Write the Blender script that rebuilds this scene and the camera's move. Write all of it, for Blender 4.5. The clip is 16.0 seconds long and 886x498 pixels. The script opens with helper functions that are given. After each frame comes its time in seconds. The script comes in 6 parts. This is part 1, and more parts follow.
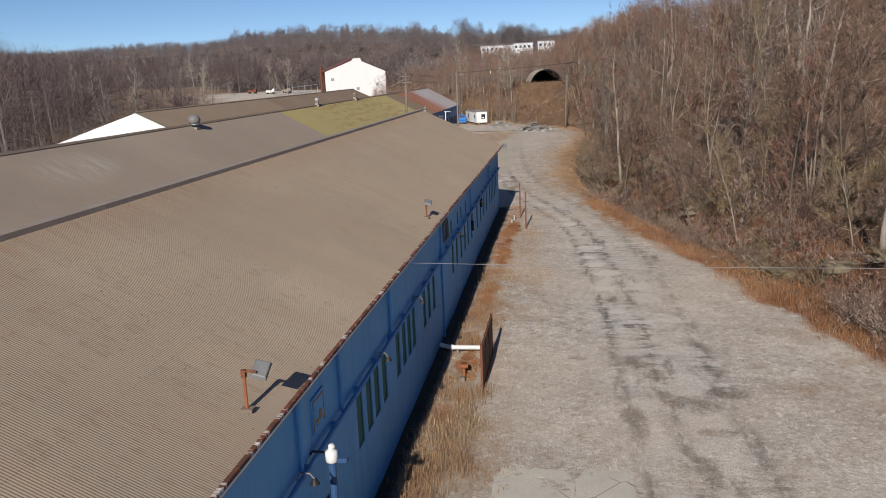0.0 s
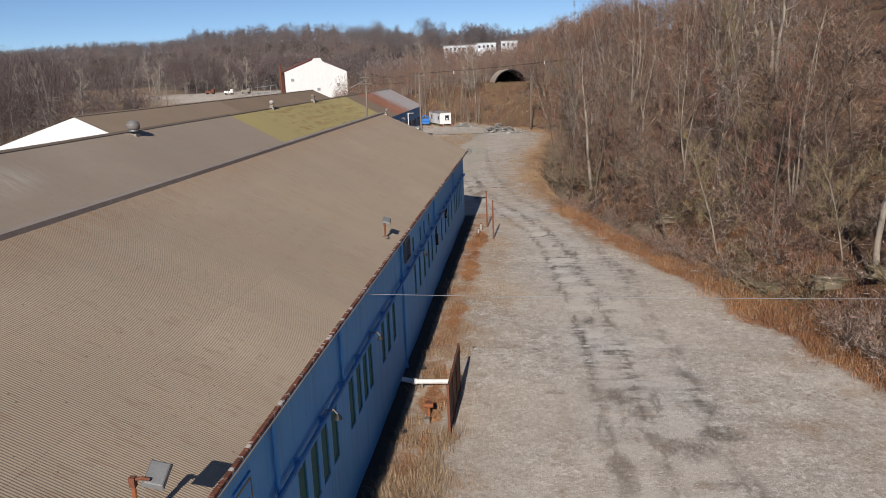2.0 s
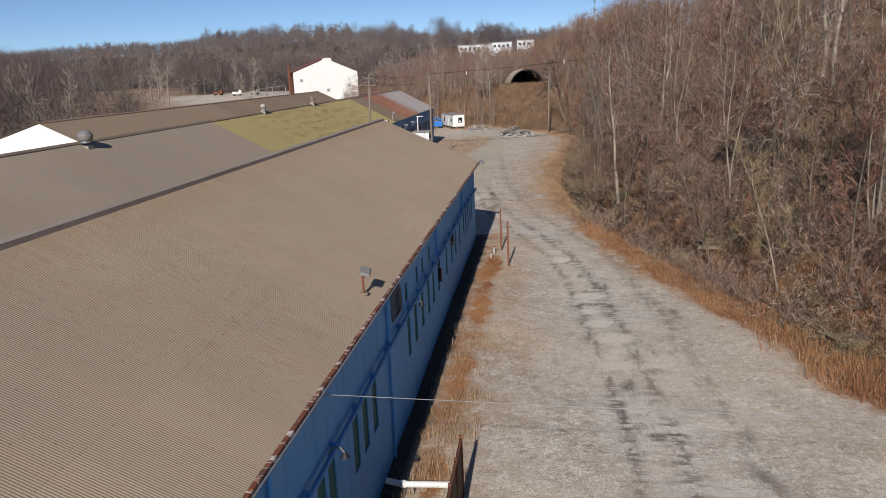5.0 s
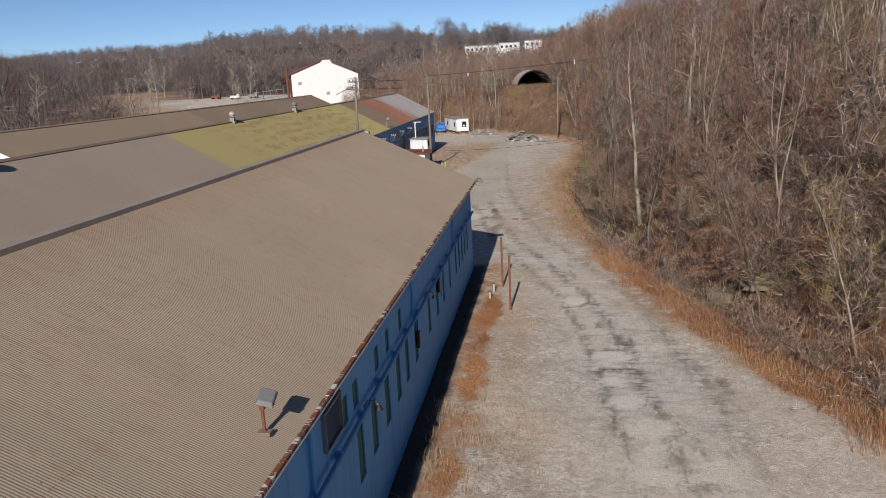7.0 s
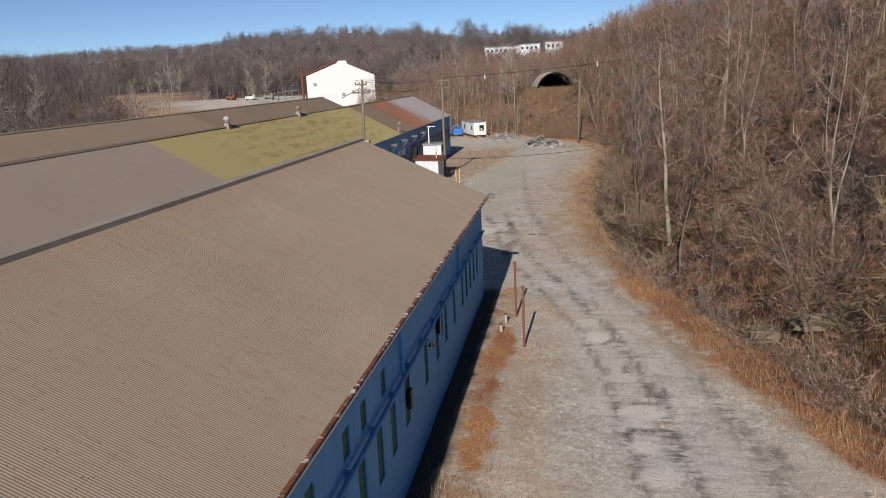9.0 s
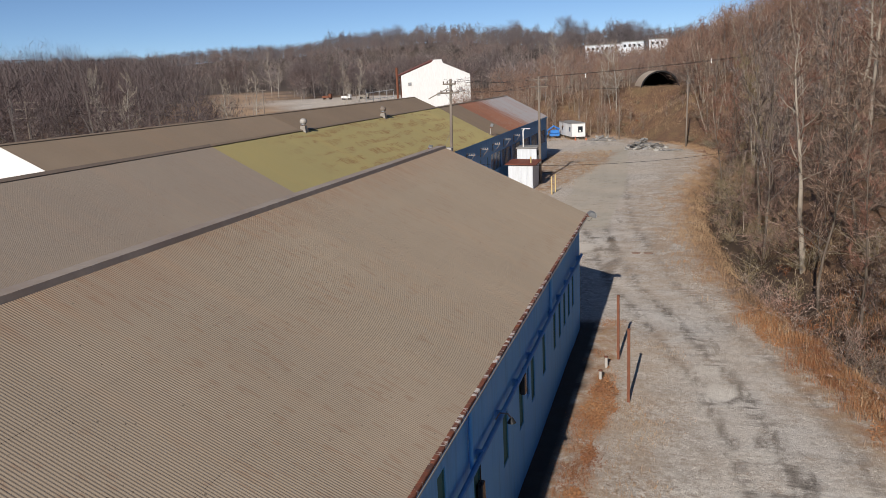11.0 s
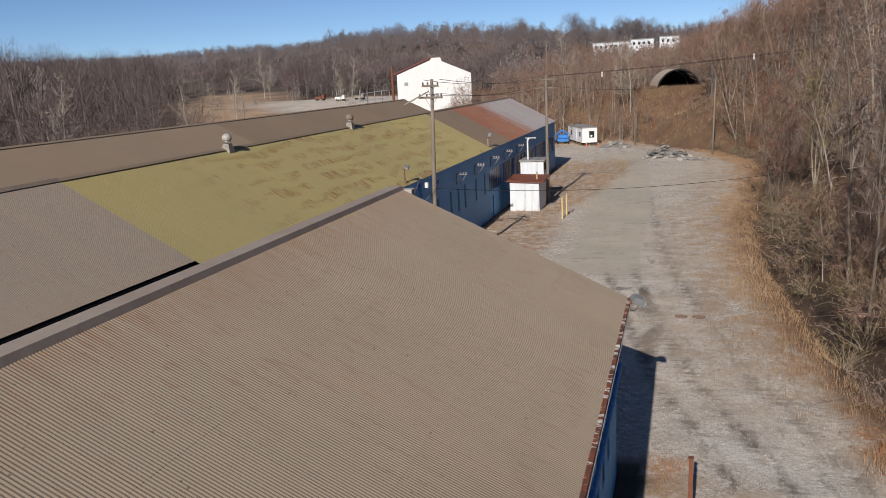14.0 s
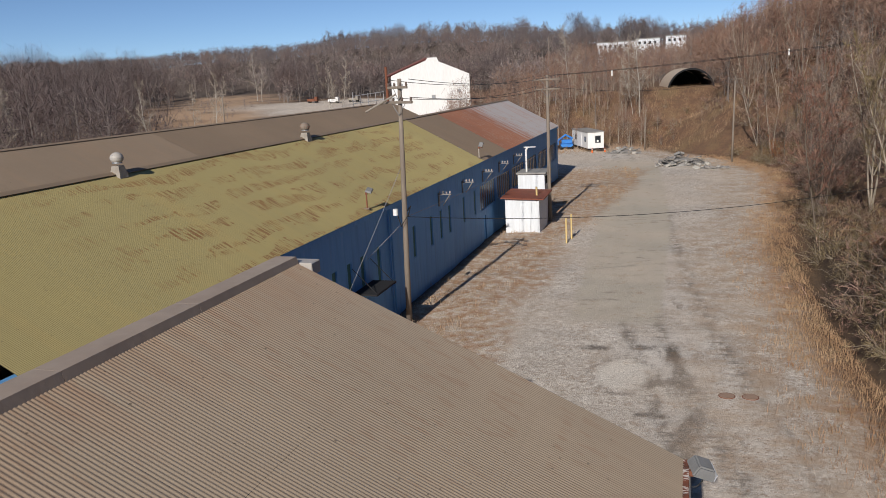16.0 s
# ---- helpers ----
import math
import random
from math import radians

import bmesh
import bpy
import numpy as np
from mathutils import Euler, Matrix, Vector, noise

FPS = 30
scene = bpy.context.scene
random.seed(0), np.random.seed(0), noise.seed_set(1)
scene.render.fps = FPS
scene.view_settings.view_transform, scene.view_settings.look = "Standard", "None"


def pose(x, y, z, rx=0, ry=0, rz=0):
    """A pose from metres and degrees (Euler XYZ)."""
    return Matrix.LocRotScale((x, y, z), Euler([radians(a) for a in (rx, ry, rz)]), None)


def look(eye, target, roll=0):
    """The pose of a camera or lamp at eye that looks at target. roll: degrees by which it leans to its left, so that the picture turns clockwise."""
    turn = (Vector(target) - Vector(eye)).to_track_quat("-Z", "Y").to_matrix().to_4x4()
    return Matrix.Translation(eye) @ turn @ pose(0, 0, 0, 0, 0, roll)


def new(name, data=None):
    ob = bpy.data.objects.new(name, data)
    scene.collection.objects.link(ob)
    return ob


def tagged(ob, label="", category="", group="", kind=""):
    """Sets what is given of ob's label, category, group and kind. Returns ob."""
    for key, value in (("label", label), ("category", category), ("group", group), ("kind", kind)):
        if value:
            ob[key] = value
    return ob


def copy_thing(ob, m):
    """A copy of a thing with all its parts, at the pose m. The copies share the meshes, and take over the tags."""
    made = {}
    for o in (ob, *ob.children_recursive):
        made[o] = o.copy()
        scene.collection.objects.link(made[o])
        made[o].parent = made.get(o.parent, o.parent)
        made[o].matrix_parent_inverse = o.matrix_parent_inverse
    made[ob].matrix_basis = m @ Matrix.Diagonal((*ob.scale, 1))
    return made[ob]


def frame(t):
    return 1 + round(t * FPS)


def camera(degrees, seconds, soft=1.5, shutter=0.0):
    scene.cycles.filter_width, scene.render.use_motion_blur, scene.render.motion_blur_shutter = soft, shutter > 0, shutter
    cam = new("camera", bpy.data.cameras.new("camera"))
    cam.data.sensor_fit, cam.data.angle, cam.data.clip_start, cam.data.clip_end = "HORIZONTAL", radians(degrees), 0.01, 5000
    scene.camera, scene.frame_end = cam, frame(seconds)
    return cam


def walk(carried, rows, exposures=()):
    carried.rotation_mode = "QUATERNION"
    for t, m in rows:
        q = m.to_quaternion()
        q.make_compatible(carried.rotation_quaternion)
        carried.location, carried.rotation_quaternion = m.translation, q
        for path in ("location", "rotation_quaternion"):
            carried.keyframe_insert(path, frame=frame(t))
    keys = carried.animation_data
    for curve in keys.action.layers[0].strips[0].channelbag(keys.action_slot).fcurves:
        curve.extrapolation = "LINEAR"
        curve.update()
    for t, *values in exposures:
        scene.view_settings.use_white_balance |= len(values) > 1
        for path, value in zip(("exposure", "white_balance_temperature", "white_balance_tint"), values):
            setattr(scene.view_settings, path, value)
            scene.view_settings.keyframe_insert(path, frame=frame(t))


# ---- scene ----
cam = camera(58.7, 16.0, 0.8)
PATH = [
    (0, (6.489, -77.228, 13.621), (6.175, -75.302, 13.181), -2.4),
    (0.5, (6.307, -76.208, 13.634), (5.99, -74.283, 13.194), -2.4),
    (1, (6.2, -75.073, 13.664), (5.877, -73.149, 13.223), -2.5),
    (1.5, (6.111, -74.05, 13.713), (5.792, -72.125, 13.271), -2.4),
    (2, (6.046, -73.079, 13.738), (5.82, -71.142, 13.294), -2.4),
    (2.5, (6.02, -72.185, 13.764), (5.787, -70.249, 13.32), -2.3),
    (3, (5.974, -71.28, 13.812), (5.736, -69.345, 13.367), -2.2),
    (3.5, (5.893, -69.976, 13.785), (5.648, -68.042, 13.34), -2.3),
    (4, (5.793, -68.351, 13.763), (5.541, -66.418, 13.319), -2.3),
    (6.5, (5.611, -56.27, 13.697), (5.329, -54.339, 13.257), -2.9),
    (7, (5.618, -53.76, 13.682), (5.331, -51.83, 13.244), -2.9),
    (7.5, (5.647, -51.603, 13.632), (5.357, -49.673, 13.196), -2.9),
    (8, (5.614, -49.868, 13.672), (5.322, -47.938, 13.236), -2.9),
    (8.5, (5.637, -48.769, 13.712), (5.342, -46.839, 13.277), -2.9),
    (9, (5.534, -47.98, 13.754), (5.2, -46.056, 13.321), -2.6),
    (9.5, (5.549, -46.753, 13.707), (5.068, -44.859, 13.283), -3.1),
    (12, (3.717, -37.25, 13.696), (3.143, -35.382, 13.272), -2.8),
    (12.5, (3.307, -34.762, 13.72), (2.731, -32.894, 13.296), -2.9),
    (13, (2.855, -31.846, 13.633), (2.277, -29.978, 13.211), -2.9),
    (13.5, (2.31, -28.757, 13.637), (1.731, -26.89, 13.213), -3.0),
    (14, (1.759, -25.416, 13.649), (1.179, -23.549, 13.224), -2.9),
    (14.5, (1.265, -22.056, 13.585), (0.681, -20.19, 13.161), -3.0),
    (15, (0.7, -18.755, 13.625), (0.116, -16.89, 13.199), -2.9),
    (15.5, (0.319, -16.05, 13.551), (-0.267, -14.186, 13.126), -2.9),
    (16, (0.096, -14.043, 13.455), (-0.493, -12.179, 13.034), -3.1),
]
walk(cam, [(t, look(eye, target, roll)) for t, eye, target, roll in PATH])

# ---------------------------------------------------------------- light
SUN_EL, SUN_AZ = radians(28.2), radians(182.4)
world = bpy.data.worlds.new("sky")
scene.world = world
world.use_nodes = True
_n = world.node_tree.nodes
_sky = _n.new("ShaderNodeTexSky")
_sky.sky_type = "NISHITA"
_sky.sun_disc = False
_sky.sun_elevation, _sky.sun_rotation = SUN_EL, SUN_AZ
_sky.altitude, _sky.air_density, _sky.dust_density, _sky.ozone_density = 4200, 0.88, 0.0, 3.6
world.node_tree.links.new(_sky.outputs[0], _n["Background"].inputs[0])
_n["Background"].inputs[1].default_value = 0.087
_sd = bpy.data.lights.new("sun", "SUN")
_sd.energy, _sd.angle, _sd.color = 5.1, radians(0.53), (1.0, 0.94, 0.87)
sun = new("sun", _sd)
sun.matrix_world = look((-2, -80, 44), (-2 + 0.042 * 80, 0, 44 - 80 * math.tan(SUN_EL)))
scene.view_settings.exposure = 0.0


# ---------------------------------------------------------------- materials
class Mat:
    """A node material built up step by step."""

    def __init__(self, name, rough=0.8, metal=0.0):
        self.m = bpy.data.materials.new(name)
        self.m.use_nodes = True
        self.t = self.m.node_tree
        self.b = self.t.nodes["Principled BSDF"]
        self.b.inputs["Roughness"].default_value = rough
        self.b.inputs["Metallic"].default_value = metal
        self.b.inputs["Specular IOR Level"].default_value = 0.3
        self.co = self.node("ShaderNodeTexCoord").outputs["Object"]
        self.col = None

    def node(self, kind):
        return self.t.nodes.new(kind)

    def link(self, a, b):
        self.t.links.new(a, b)

    def world_co(self):
        self.co = self.node("ShaderNodeNewGeometry").outputs["Position"]
        return self

    def scaled(self, s):
        n = self.node("ShaderNodeMapping")
        n.inputs["Scale"].default_value = s
        self.link(self.co, n.inputs["Vector"])
        return n.outputs[0]

    def noise(self, scale, detail=4.0, rough=0.6, stretch=None, lo=0.35, hi=0.65):
        n = self.node("ShaderNodeTexNoise")
        n.inputs["Scale"].default_value = scale
        n.inputs["Detail"].default_value = detail
        n.inputs["Roughness"].default_value = rough
        self.link(self.scaled(stretch) if stretch else self.co, n.inputs["Vector"])
        return self.ramp(n.outputs["Fac"], lo, hi)

    def ramp(self, sock, lo, hi):
        r = self.node("ShaderNodeMapRange")
        r.inputs["From Min"].default_value, r.inputs["From Max"].default_value = lo, hi
        self.link(sock, r.inputs["Value"])
        return r.outputs[0]

    def voronoi(self, scale, feature="DISTANCE_TO_EDGE", stretch=None, lo=0.0, hi=0.04):
        n = self.node("ShaderNodeTexVoronoi")
        n.feature = feature
        n.inputs["Scale"].default_value = scale
        self.link(self.scaled(stretch) if stretch else self.co, n.inputs["Vector"])
        return self.ramp(n.outputs["Distance"], lo, hi)

    def attr(self, name):
        n = self.node("ShaderNodeAttribute")
        n.attribute_name = name
        return n.outputs["Fac"]

    def random(self):
        return self.node("ShaderNodeObjectInfo").outputs["Random"]

    def island(self):
        return self.node("ShaderNodeNewGeometry").outputs["Random Per Island"]

    def math(self, op, a, b):
        n = self.node("ShaderNodeMath")
        n.operation, n.use_clamp = op, True
        for i, v in enumerate((a, b)):
            if isinstance(v, (int, float)):
                n.inputs[i].default_value = v
            else:
                self.link(v, n.inputs[i])
        return n.outputs[0]

    def base(self, c):
        n = self.node("ShaderNodeRGB")
        n.outputs[0].default_value = (*c, 1)
        self.col = n.outputs[0]
        return self

    def mix(self, fac, c, amount=1.0, blend="MIX"):
        n = self.node("ShaderNodeMix")
        n.data_type, n.blend_type = "RGBA", blend
        if amount != 1.0:
            fac = self.math("MULTIPLY", fac, amount)
        self.link(fac, n.inputs[0])
        self.link(self.col, n.inputs[6])
        if isinstance(c, tuple):
            n.inputs[7].default_value = (*c, 1)
        else:
            self.link(c, n.inputs[7])
        self.col = n.outputs[2]
        return self

    def bump(self, sock, strength=0.3, dist=0.02):
        n = self.node("ShaderNodeBump")
        n.inputs["Strength"].default_value, n.inputs["Distance"].default_value = strength, dist
        self.link(sock, n.inputs["Height"])
        self.link(n.outputs[0], self.b.inputs["Normal"])
        return self

    def done(self):
        if self.col is not None:
            self.link(self.col, self.b.inputs["Base Color"])
        return self.m


def plain(name, c, c2=None, scale=6.0, rough=0.7, metal=0.0, bump=0.15, stretch=None):
    m = Mat(name, rough, metal).base(c)
    c2 = c2 or tuple(v * 0.7 for v in c)
    m.mix(m.noise(scale, stretch=stretch), c2, 0.7)
    m.mix(m.noise(scale * 7, stretch=stretch), tuple(v * 0.75 for v in c), 0.4)
    if bump:
        m.bump(m.noise(scale * 5), bump)
    return m.done()


def roof_mat(name, c, c2, rust=0.0, rust_c=(0.2, 0.07, 0.03), pale=None, zinc=None, rows=None, ridge=None):
    m = Mat(name, 0.62).world_co().base(c)
    m.mix(m.noise(0.16, 5), c2, 0.8)
    m.mix(m.noise(1.0, 4, stretch=(0.5, 6.0, 0.5)), tuple(v * 0.72 for v in c), 0.2)
    m.mix(m.noise(0.06, 3, lo=0.5, hi=0.72), tuple(min(1, v * 1.3) for v in c), 0.5)
    if pale:                                                                  # a bleached patch
        d = m.node("ShaderNodeVectorMath")
        d.operation = "DISTANCE"
        m.link(m.scaled((1.0, 0.42, 1.0)), d.inputs[0])
        d.inputs[1].default_value = (pale[0], pale[1] * 0.42, pale[2])
        m.mix(m.math("MULTIPLY", m.ramp(d.outputs["Value"], 1.9, 0.4), m.noise(1.0, 4, stretch=(0.6, 2.2, 0.6), lo=0.35, hi=0.62)), (0.5, 0.46, 0.4), 0.8)
    if ridge is not None:                                                     # a rusty run-off below the ridge capping
        xyz = m.node("ShaderNodeSeparateXYZ")
        m.link(m.co, xyz.inputs[0])
        m.mix(m.math("MULTIPLY", m.ramp(xyz.outputs["X"], ridge + 1.6, ridge), m.noise(1.0, 5, 0.7, stretch=(0.4, 3.0, 0.4), lo=0.35, hi=0.62)), (0.3, 0.17, 0.1), 0.65)
    if zinc:                                                                  # bare metal from a given y on, in ragged streaks
        xyz = m.node("ShaderNodeSeparateXYZ")
        m.link(m.co, xyz.inputs[0])
        n = m.node("ShaderNodeMath")
        n.operation = "MULTIPLY_ADD"
        m.link(m.noise(1.0, 5, 0.7, stretch=(0.25, 1.6, 0.25), lo=0.2, hi=0.8), n.inputs[0])
        n.inputs[1].default_value = 14.0
        m.link(xyz.outputs["Y"], n.inputs[2])
        m.mix(m.ramp(n.outputs[0], zinc, zinc + 5), (0.43, 0.44, 0.445))
    if rust:
        a = m.noise(1.0, 2, 0.5, stretch=(2.0, 8.0, 0.2), lo=0.565, hi=0.61)
        b = m.noise(1.0, 2, 0.5, stretch=(1.9, 0.14, 0.1), lo=0.44, hi=0.5)
        b = m.math("MULTIPLY", b, m.noise(0.11, 2, lo=0.37, hi=0.48))
        if rows:                                                              # rust breaks out in rows along the purlins, between two ys
            xyz = m.node("ShaderNodeSeparateXYZ")
            m.link(m.co, xyz.inputs[0])
            near_, far_ = m.ramp(xyz.outputs["Y"], rows[0] - 6, rows[0] + 6), m.ramp(xyz.outputs["Y"], rows[1] + 6, rows[1] - 6)
            wav = m.node("ShaderNodeMath")
            wav.operation = "SINE"
            off_ = m.node("ShaderNodeMath")
            off_.operation = "MULTIPLY_ADD"
            warp = m.node("ShaderNodeMath")
            warp.operation = "MULTIPLY_ADD"
            m.link(m.noise(1.0, 3, 0.6, stretch=(0.4, 0.16, 0.2), lo=0.2, hi=0.8), warp.inputs[0])
            warp.inputs[1].default_value = 1.9
            m.link(xyz.outputs["X"], warp.inputs[2])
            m.link(warp.outputs[0], off_.inputs[0])
            off_.inputs[1].default_value, off_.inputs[2].default_value = 2 * math.pi / 1.25, 0.4
            m.link(off_.outputs[0], wav.inputs[0])
            a = m.noise(1.0, 3, 0.6, stretch=(1.5, 13.0, 0.2), lo=0.515, hi=0.55)
            b = m.math("MULTIPLY", m.ramp(wav.outputs[0], -0.2, 0.4), m.math("MULTIPLY", near_, far_))
            b = m.math("MULTIPLY", b, m.noise(1.0, 3, 0.6, stretch=(0.9, 0.45, 0.2), lo=0.44, hi=0.52))
        m.mix(m.math("MULTIPLY", m.math("MULTIPLY", a, b), 2.5 if rows else 1.0), rust_c, rust)
    m.mix(m.random(), tuple(v * 0.82 for v in c), 0.3)
    m.mix(m.math("MULTIPLY", m.voronoi(5.0, "F1", lo=0.12, hi=0.07), m.noise(1.6, 3, lo=0.55, hi=0.6)), tuple(v * 0.3 for v in c), 0.8)
    m.mix(m.noise(1.0, 3, 0.6, stretch=(0.12, 1.1, 0.12), lo=0.5, hi=0.7), tuple(min(1, v * k) for v, k in zip(c, (1.1, 0.98, 0.9))), 0.3)
    m.mix(m.voronoi(1.7, "F1", lo=0.05, hi=0.035), tuple(v * 0.4 for v in c), 0.8)
    m.bump(m.noise(30, 3), 0.08)
    return m.done()


M = {}
A_RIDGE_X = -7.5
M["roof_tan"] = roof_mat("tan_corrugated_cement", (0.374, 0.294, 0.211), (0.324, 0.257, 0.187), 0.3, (0.25, 0.135, 0.08), ridge=A_RIDGE_X)
M["roof_tan_far"] = roof_mat("brown_grey_corrugated", (0.352, 0.283, 0.217), (0.31, 0.25, 0.195), 0.1, pale=(-20.6, -36.7, 8.9))
M["roof_mid"] = roof_mat("mid_brown_corrugated", (0.3, 0.225, 0.155), (0.265, 0.2, 0.14))
M["roof_brown"] = roof_mat("dull_brown_corrugated", (0.255, 0.188, 0.127), (0.222, 0.165, 0.114))
M["roof_green"] = roof_mat("olive_painted_corrugated", (0.42, 0.342, 0.145), (0.37, 0.31, 0.145), 0.95, (0.21, 0.075, 0.028), rows=(12, 42))
M["roof_rust"] = roof_mat("rusted_corrugated", (0.37, 0.165, 0.095), (0.26, 0.115, 0.07), 0.8, (0.4, 0.3, 0.23), zinc=75.0)
M["flash"] = plain("grey_ridge_flashing", (0.23, 0.175, 0.135), (0.17, 0.13, 0.1), 0.8, 0.85)
M["ridge"] = plain("weathered_grey_capping", (0.35, 0.285, 0.23), (0.27, 0.2, 0.155), 0.6, 0.7)
M["flash_pale"] = plain("pale_flashing", (0.42, 0.39, 0.35), (0.33, 0.3, 0.27), 0.8, 0.5)


def blue_wall(name, c, c2):
    m = Mat(name, 0.6).world_co().base(c)
    m.mix(m.noise(0.35, 4), c2, 0.8)
    m.mix(m.noise(1.0, 5, stretch=(3.0, 3.0, 0.25), lo=0.5, hi=0.75), tuple(v * 0.6 for v in c), 0.55)
    m.mix(m.noise(1.0, 4, stretch=(2.2, 2.2, 0.3), lo=0.55, hi=0.75), (0.22, 0.4, 0.62), 0.35)
    m.bump(m.noise(4, 5), 0.15)
    return m.done()


M["blue"] = blue_wall("faded_blue_paint", (0.085, 0.34, 0.7), (0.11, 0.37, 0.68))
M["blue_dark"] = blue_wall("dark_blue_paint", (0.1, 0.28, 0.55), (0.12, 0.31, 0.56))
# blue of the lamp post, darkened so the colour holds its shadow
M["post_blue_shaded"] = plain("shadowed_blue_pipe", (0.035, 0.09, 0.2), (0.03, 0.07, 0.16), 2.0, 0.6)
M["white_wall"] = plain("white_painted_metal", (0.76, 0.755, 0.735), (0.7, 0.69, 0.66), 0.5, 0.55, bump=0.05, stretch=(1, 1, 0.2))
M["shed_white"] = plain("whitewashed_board", (0.68, 0.71, 0.74), (0.55, 0.57, 0.58), 1.5, 0.7, stretch=(3, 3, 0.3))
M["glass_paint"] = plain("green_painted_glass", (0.05, 0.14, 0.13), (0.06, 0.16, 0.145), 2.0, 0.8, bump=0.05)
M["frame_green"] = plain("green_painted_frame", (0.06, 0.17, 0.17), (0.05, 0.14, 0.14), 2.0, 0.8, bump=0.05)
M["dark_glass"] = plain("dirty_dark_glass", (0.02, 0.024, 0.03), (0.035, 0.04, 0.045), 2.0, 0.25, bump=0.0)
M["dark"] = plain("dark_opening", (0.02, 0.02, 0.022), (0.012, 0.012, 0.013), 2.0, 0.9)
M["rust"] = plain("rusty_steel", (0.2, 0.075, 0.04), (0.12, 0.05, 0.035), 5.0, 0.85)
M["rust_edge"] = None
_m = Mat("rusty_eave_edge", 0.8).world_co().base((0.2, 0.065, 0.035))
_m.mix(_m.noise(2.5, 4, lo=0.45, hi=0.6), (0.11, 0.05, 0.035))
_m.mix(_m.noise(1.0, 4, 0.7, stretch=(1.5, 5.0, 1.5), lo=0.545, hi=0.58), (0.58, 0.53, 0.48))
M["rust_edge"] = _m.bump(_m.noise(20), 0.4).done()
M["steel"] = plain("galvanised_steel", (0.38, 0.39, 0.4), (0.28, 0.28, 0.28), 4.0, 0.45, 0.7)
M["grey_metal"] = plain("grey_painted_metal", (0.2, 0.2, 0.2), (0.15, 0.15, 0.145), 4.0, 0.5)
M["lens"] = plain("floodlight_glass", (0.5, 0.52, 0.55), (0.4, 0.4, 0.42), 3.0, 0.08, bump=0.0)
M["black"] = plain("black_cable", (0.02, 0.02, 0.02), None, 3.0, 0.6, bump=0.0)
M["cable_grey"] = plain("grey_cable", (0.25, 0.25, 0.26), None, 3.0, 0.5, bump=0.0)
M["pole"] = plain("weathered_pole_wood", (0.24, 0.2, 0.16), (0.15, 0.12, 0.1), 1.2, 0.85, bump=0.4, stretch=(6, 6, 0.4))
M["plank"] = plain("grey_weathered_timber", (0.3, 0.27, 0.23), (0.2, 0.17, 0.14), 1.2, 0.85, stretch=(2, 2, 2))
M["ceramic"] = plain("brown_insulator", (0.14, 0.1, 0.08), None, 3.0, 0.3, bump=0.0)
M["yellow"] = plain("yellow_paint", (0.62, 0.46, 0.2), (0.5, 0.37, 0.18), 3.0, 0.6)
M["orange"] = plain("orange_plastic", (0.8, 0.18, 0.04), None, 3.0, 0.5, bump=0.0)
M["white_pipe"] = plain("white_pvc", (0.75, 0.75, 0.73), (0.65, 0.64, 0.6), 2.0, 0.4, bump=0.0)
M["red_roof"] = plain("red_oxide_roof", (0.22, 0.07, 0.04), (0.16, 0.06, 0.045), 1.5, 0.75)
M["grey_roof"] = plain("grey_felt_roof", (0.3, 0.29, 0.27), (0.22, 0.21, 0.2), 1.5, 0.8)
M["maroon"] = plain("maroon_metal_roof", (0.13, 0.045, 0.04), (0.1, 0.04, 0.035), 0.5, 0.6)
M["machine_blue"] = plain("bright_blue_machine_paint", (0.04, 0.2, 0.55), (0.04, 0.15, 0.4), 2.0, 0.4)
M["tyre"] = plain("black_rubber", (0.025, 0.025, 0.025), None, 5.0, 0.85)
M["arch"] = plain("tan_corrugated_arch", (0.52, 0.42, 0.32), (0.42, 0.34, 0.26), 0.6, 0.7)
M["concrete"] = plain("weathered_concrete", (0.42, 0.4, 0.36), (0.34, 0.32, 0.29), 1.0, 0.9, bump=0.3)
M["rock"] = plain("sandstone", (0.24, 0.195, 0.13), (0.11, 0.09, 0.065), 1.5, 0.9, bump=0.6)
M["debris"] = plain("grey_scrap", (0.26, 0.25, 0.24), (0.14, 0.13, 0.12), 0.9, 0.8)
M["door_brown"] = plain("dark_brown_plate", (0.055, 0.035, 0.028), (0.09, 0.045, 0.03), 2.0, 0.7)
M["soil_iron"] = plain("dirty_iron_cover", (0.33, 0.225, 0.165), (0.27, 0.18, 0.13), 5.0, 0.9)
M["orange_rust"] = plain("orange_rust_valve", (0.32, 0.11, 0.045), (0.2, 0.075, 0.04), 6.0, 0.8)


def bark_mat(name, c, c2):
    m = Mat(name, 0.9).base(c)
    m.mix(m.noise(2.0, 4, stretch=(4, 4, 0.6)), c2, 0.9)
    m.mix(m.random(), tuple(v * 0.55 for v in c), 0.7)
    m.mix(m.noise(0.4, 2), tuple(min(1, v * 1.5) for v in c), 0.4)
    return m.done()


M["bark"] = bark_mat("grey_brown_bark", (0.15, 0.12, 0.092), (0.075, 0.057, 0.045))
M["bark_pale"] = bark_mat("pale_grey_bark", (0.34, 0.29, 0.23), (0.2, 0.165, 0.13))
M["bark_white"] = bark_mat("whitish_bark", (0.42, 0.39, 0.34), (0.26, 0.23, 0.2))


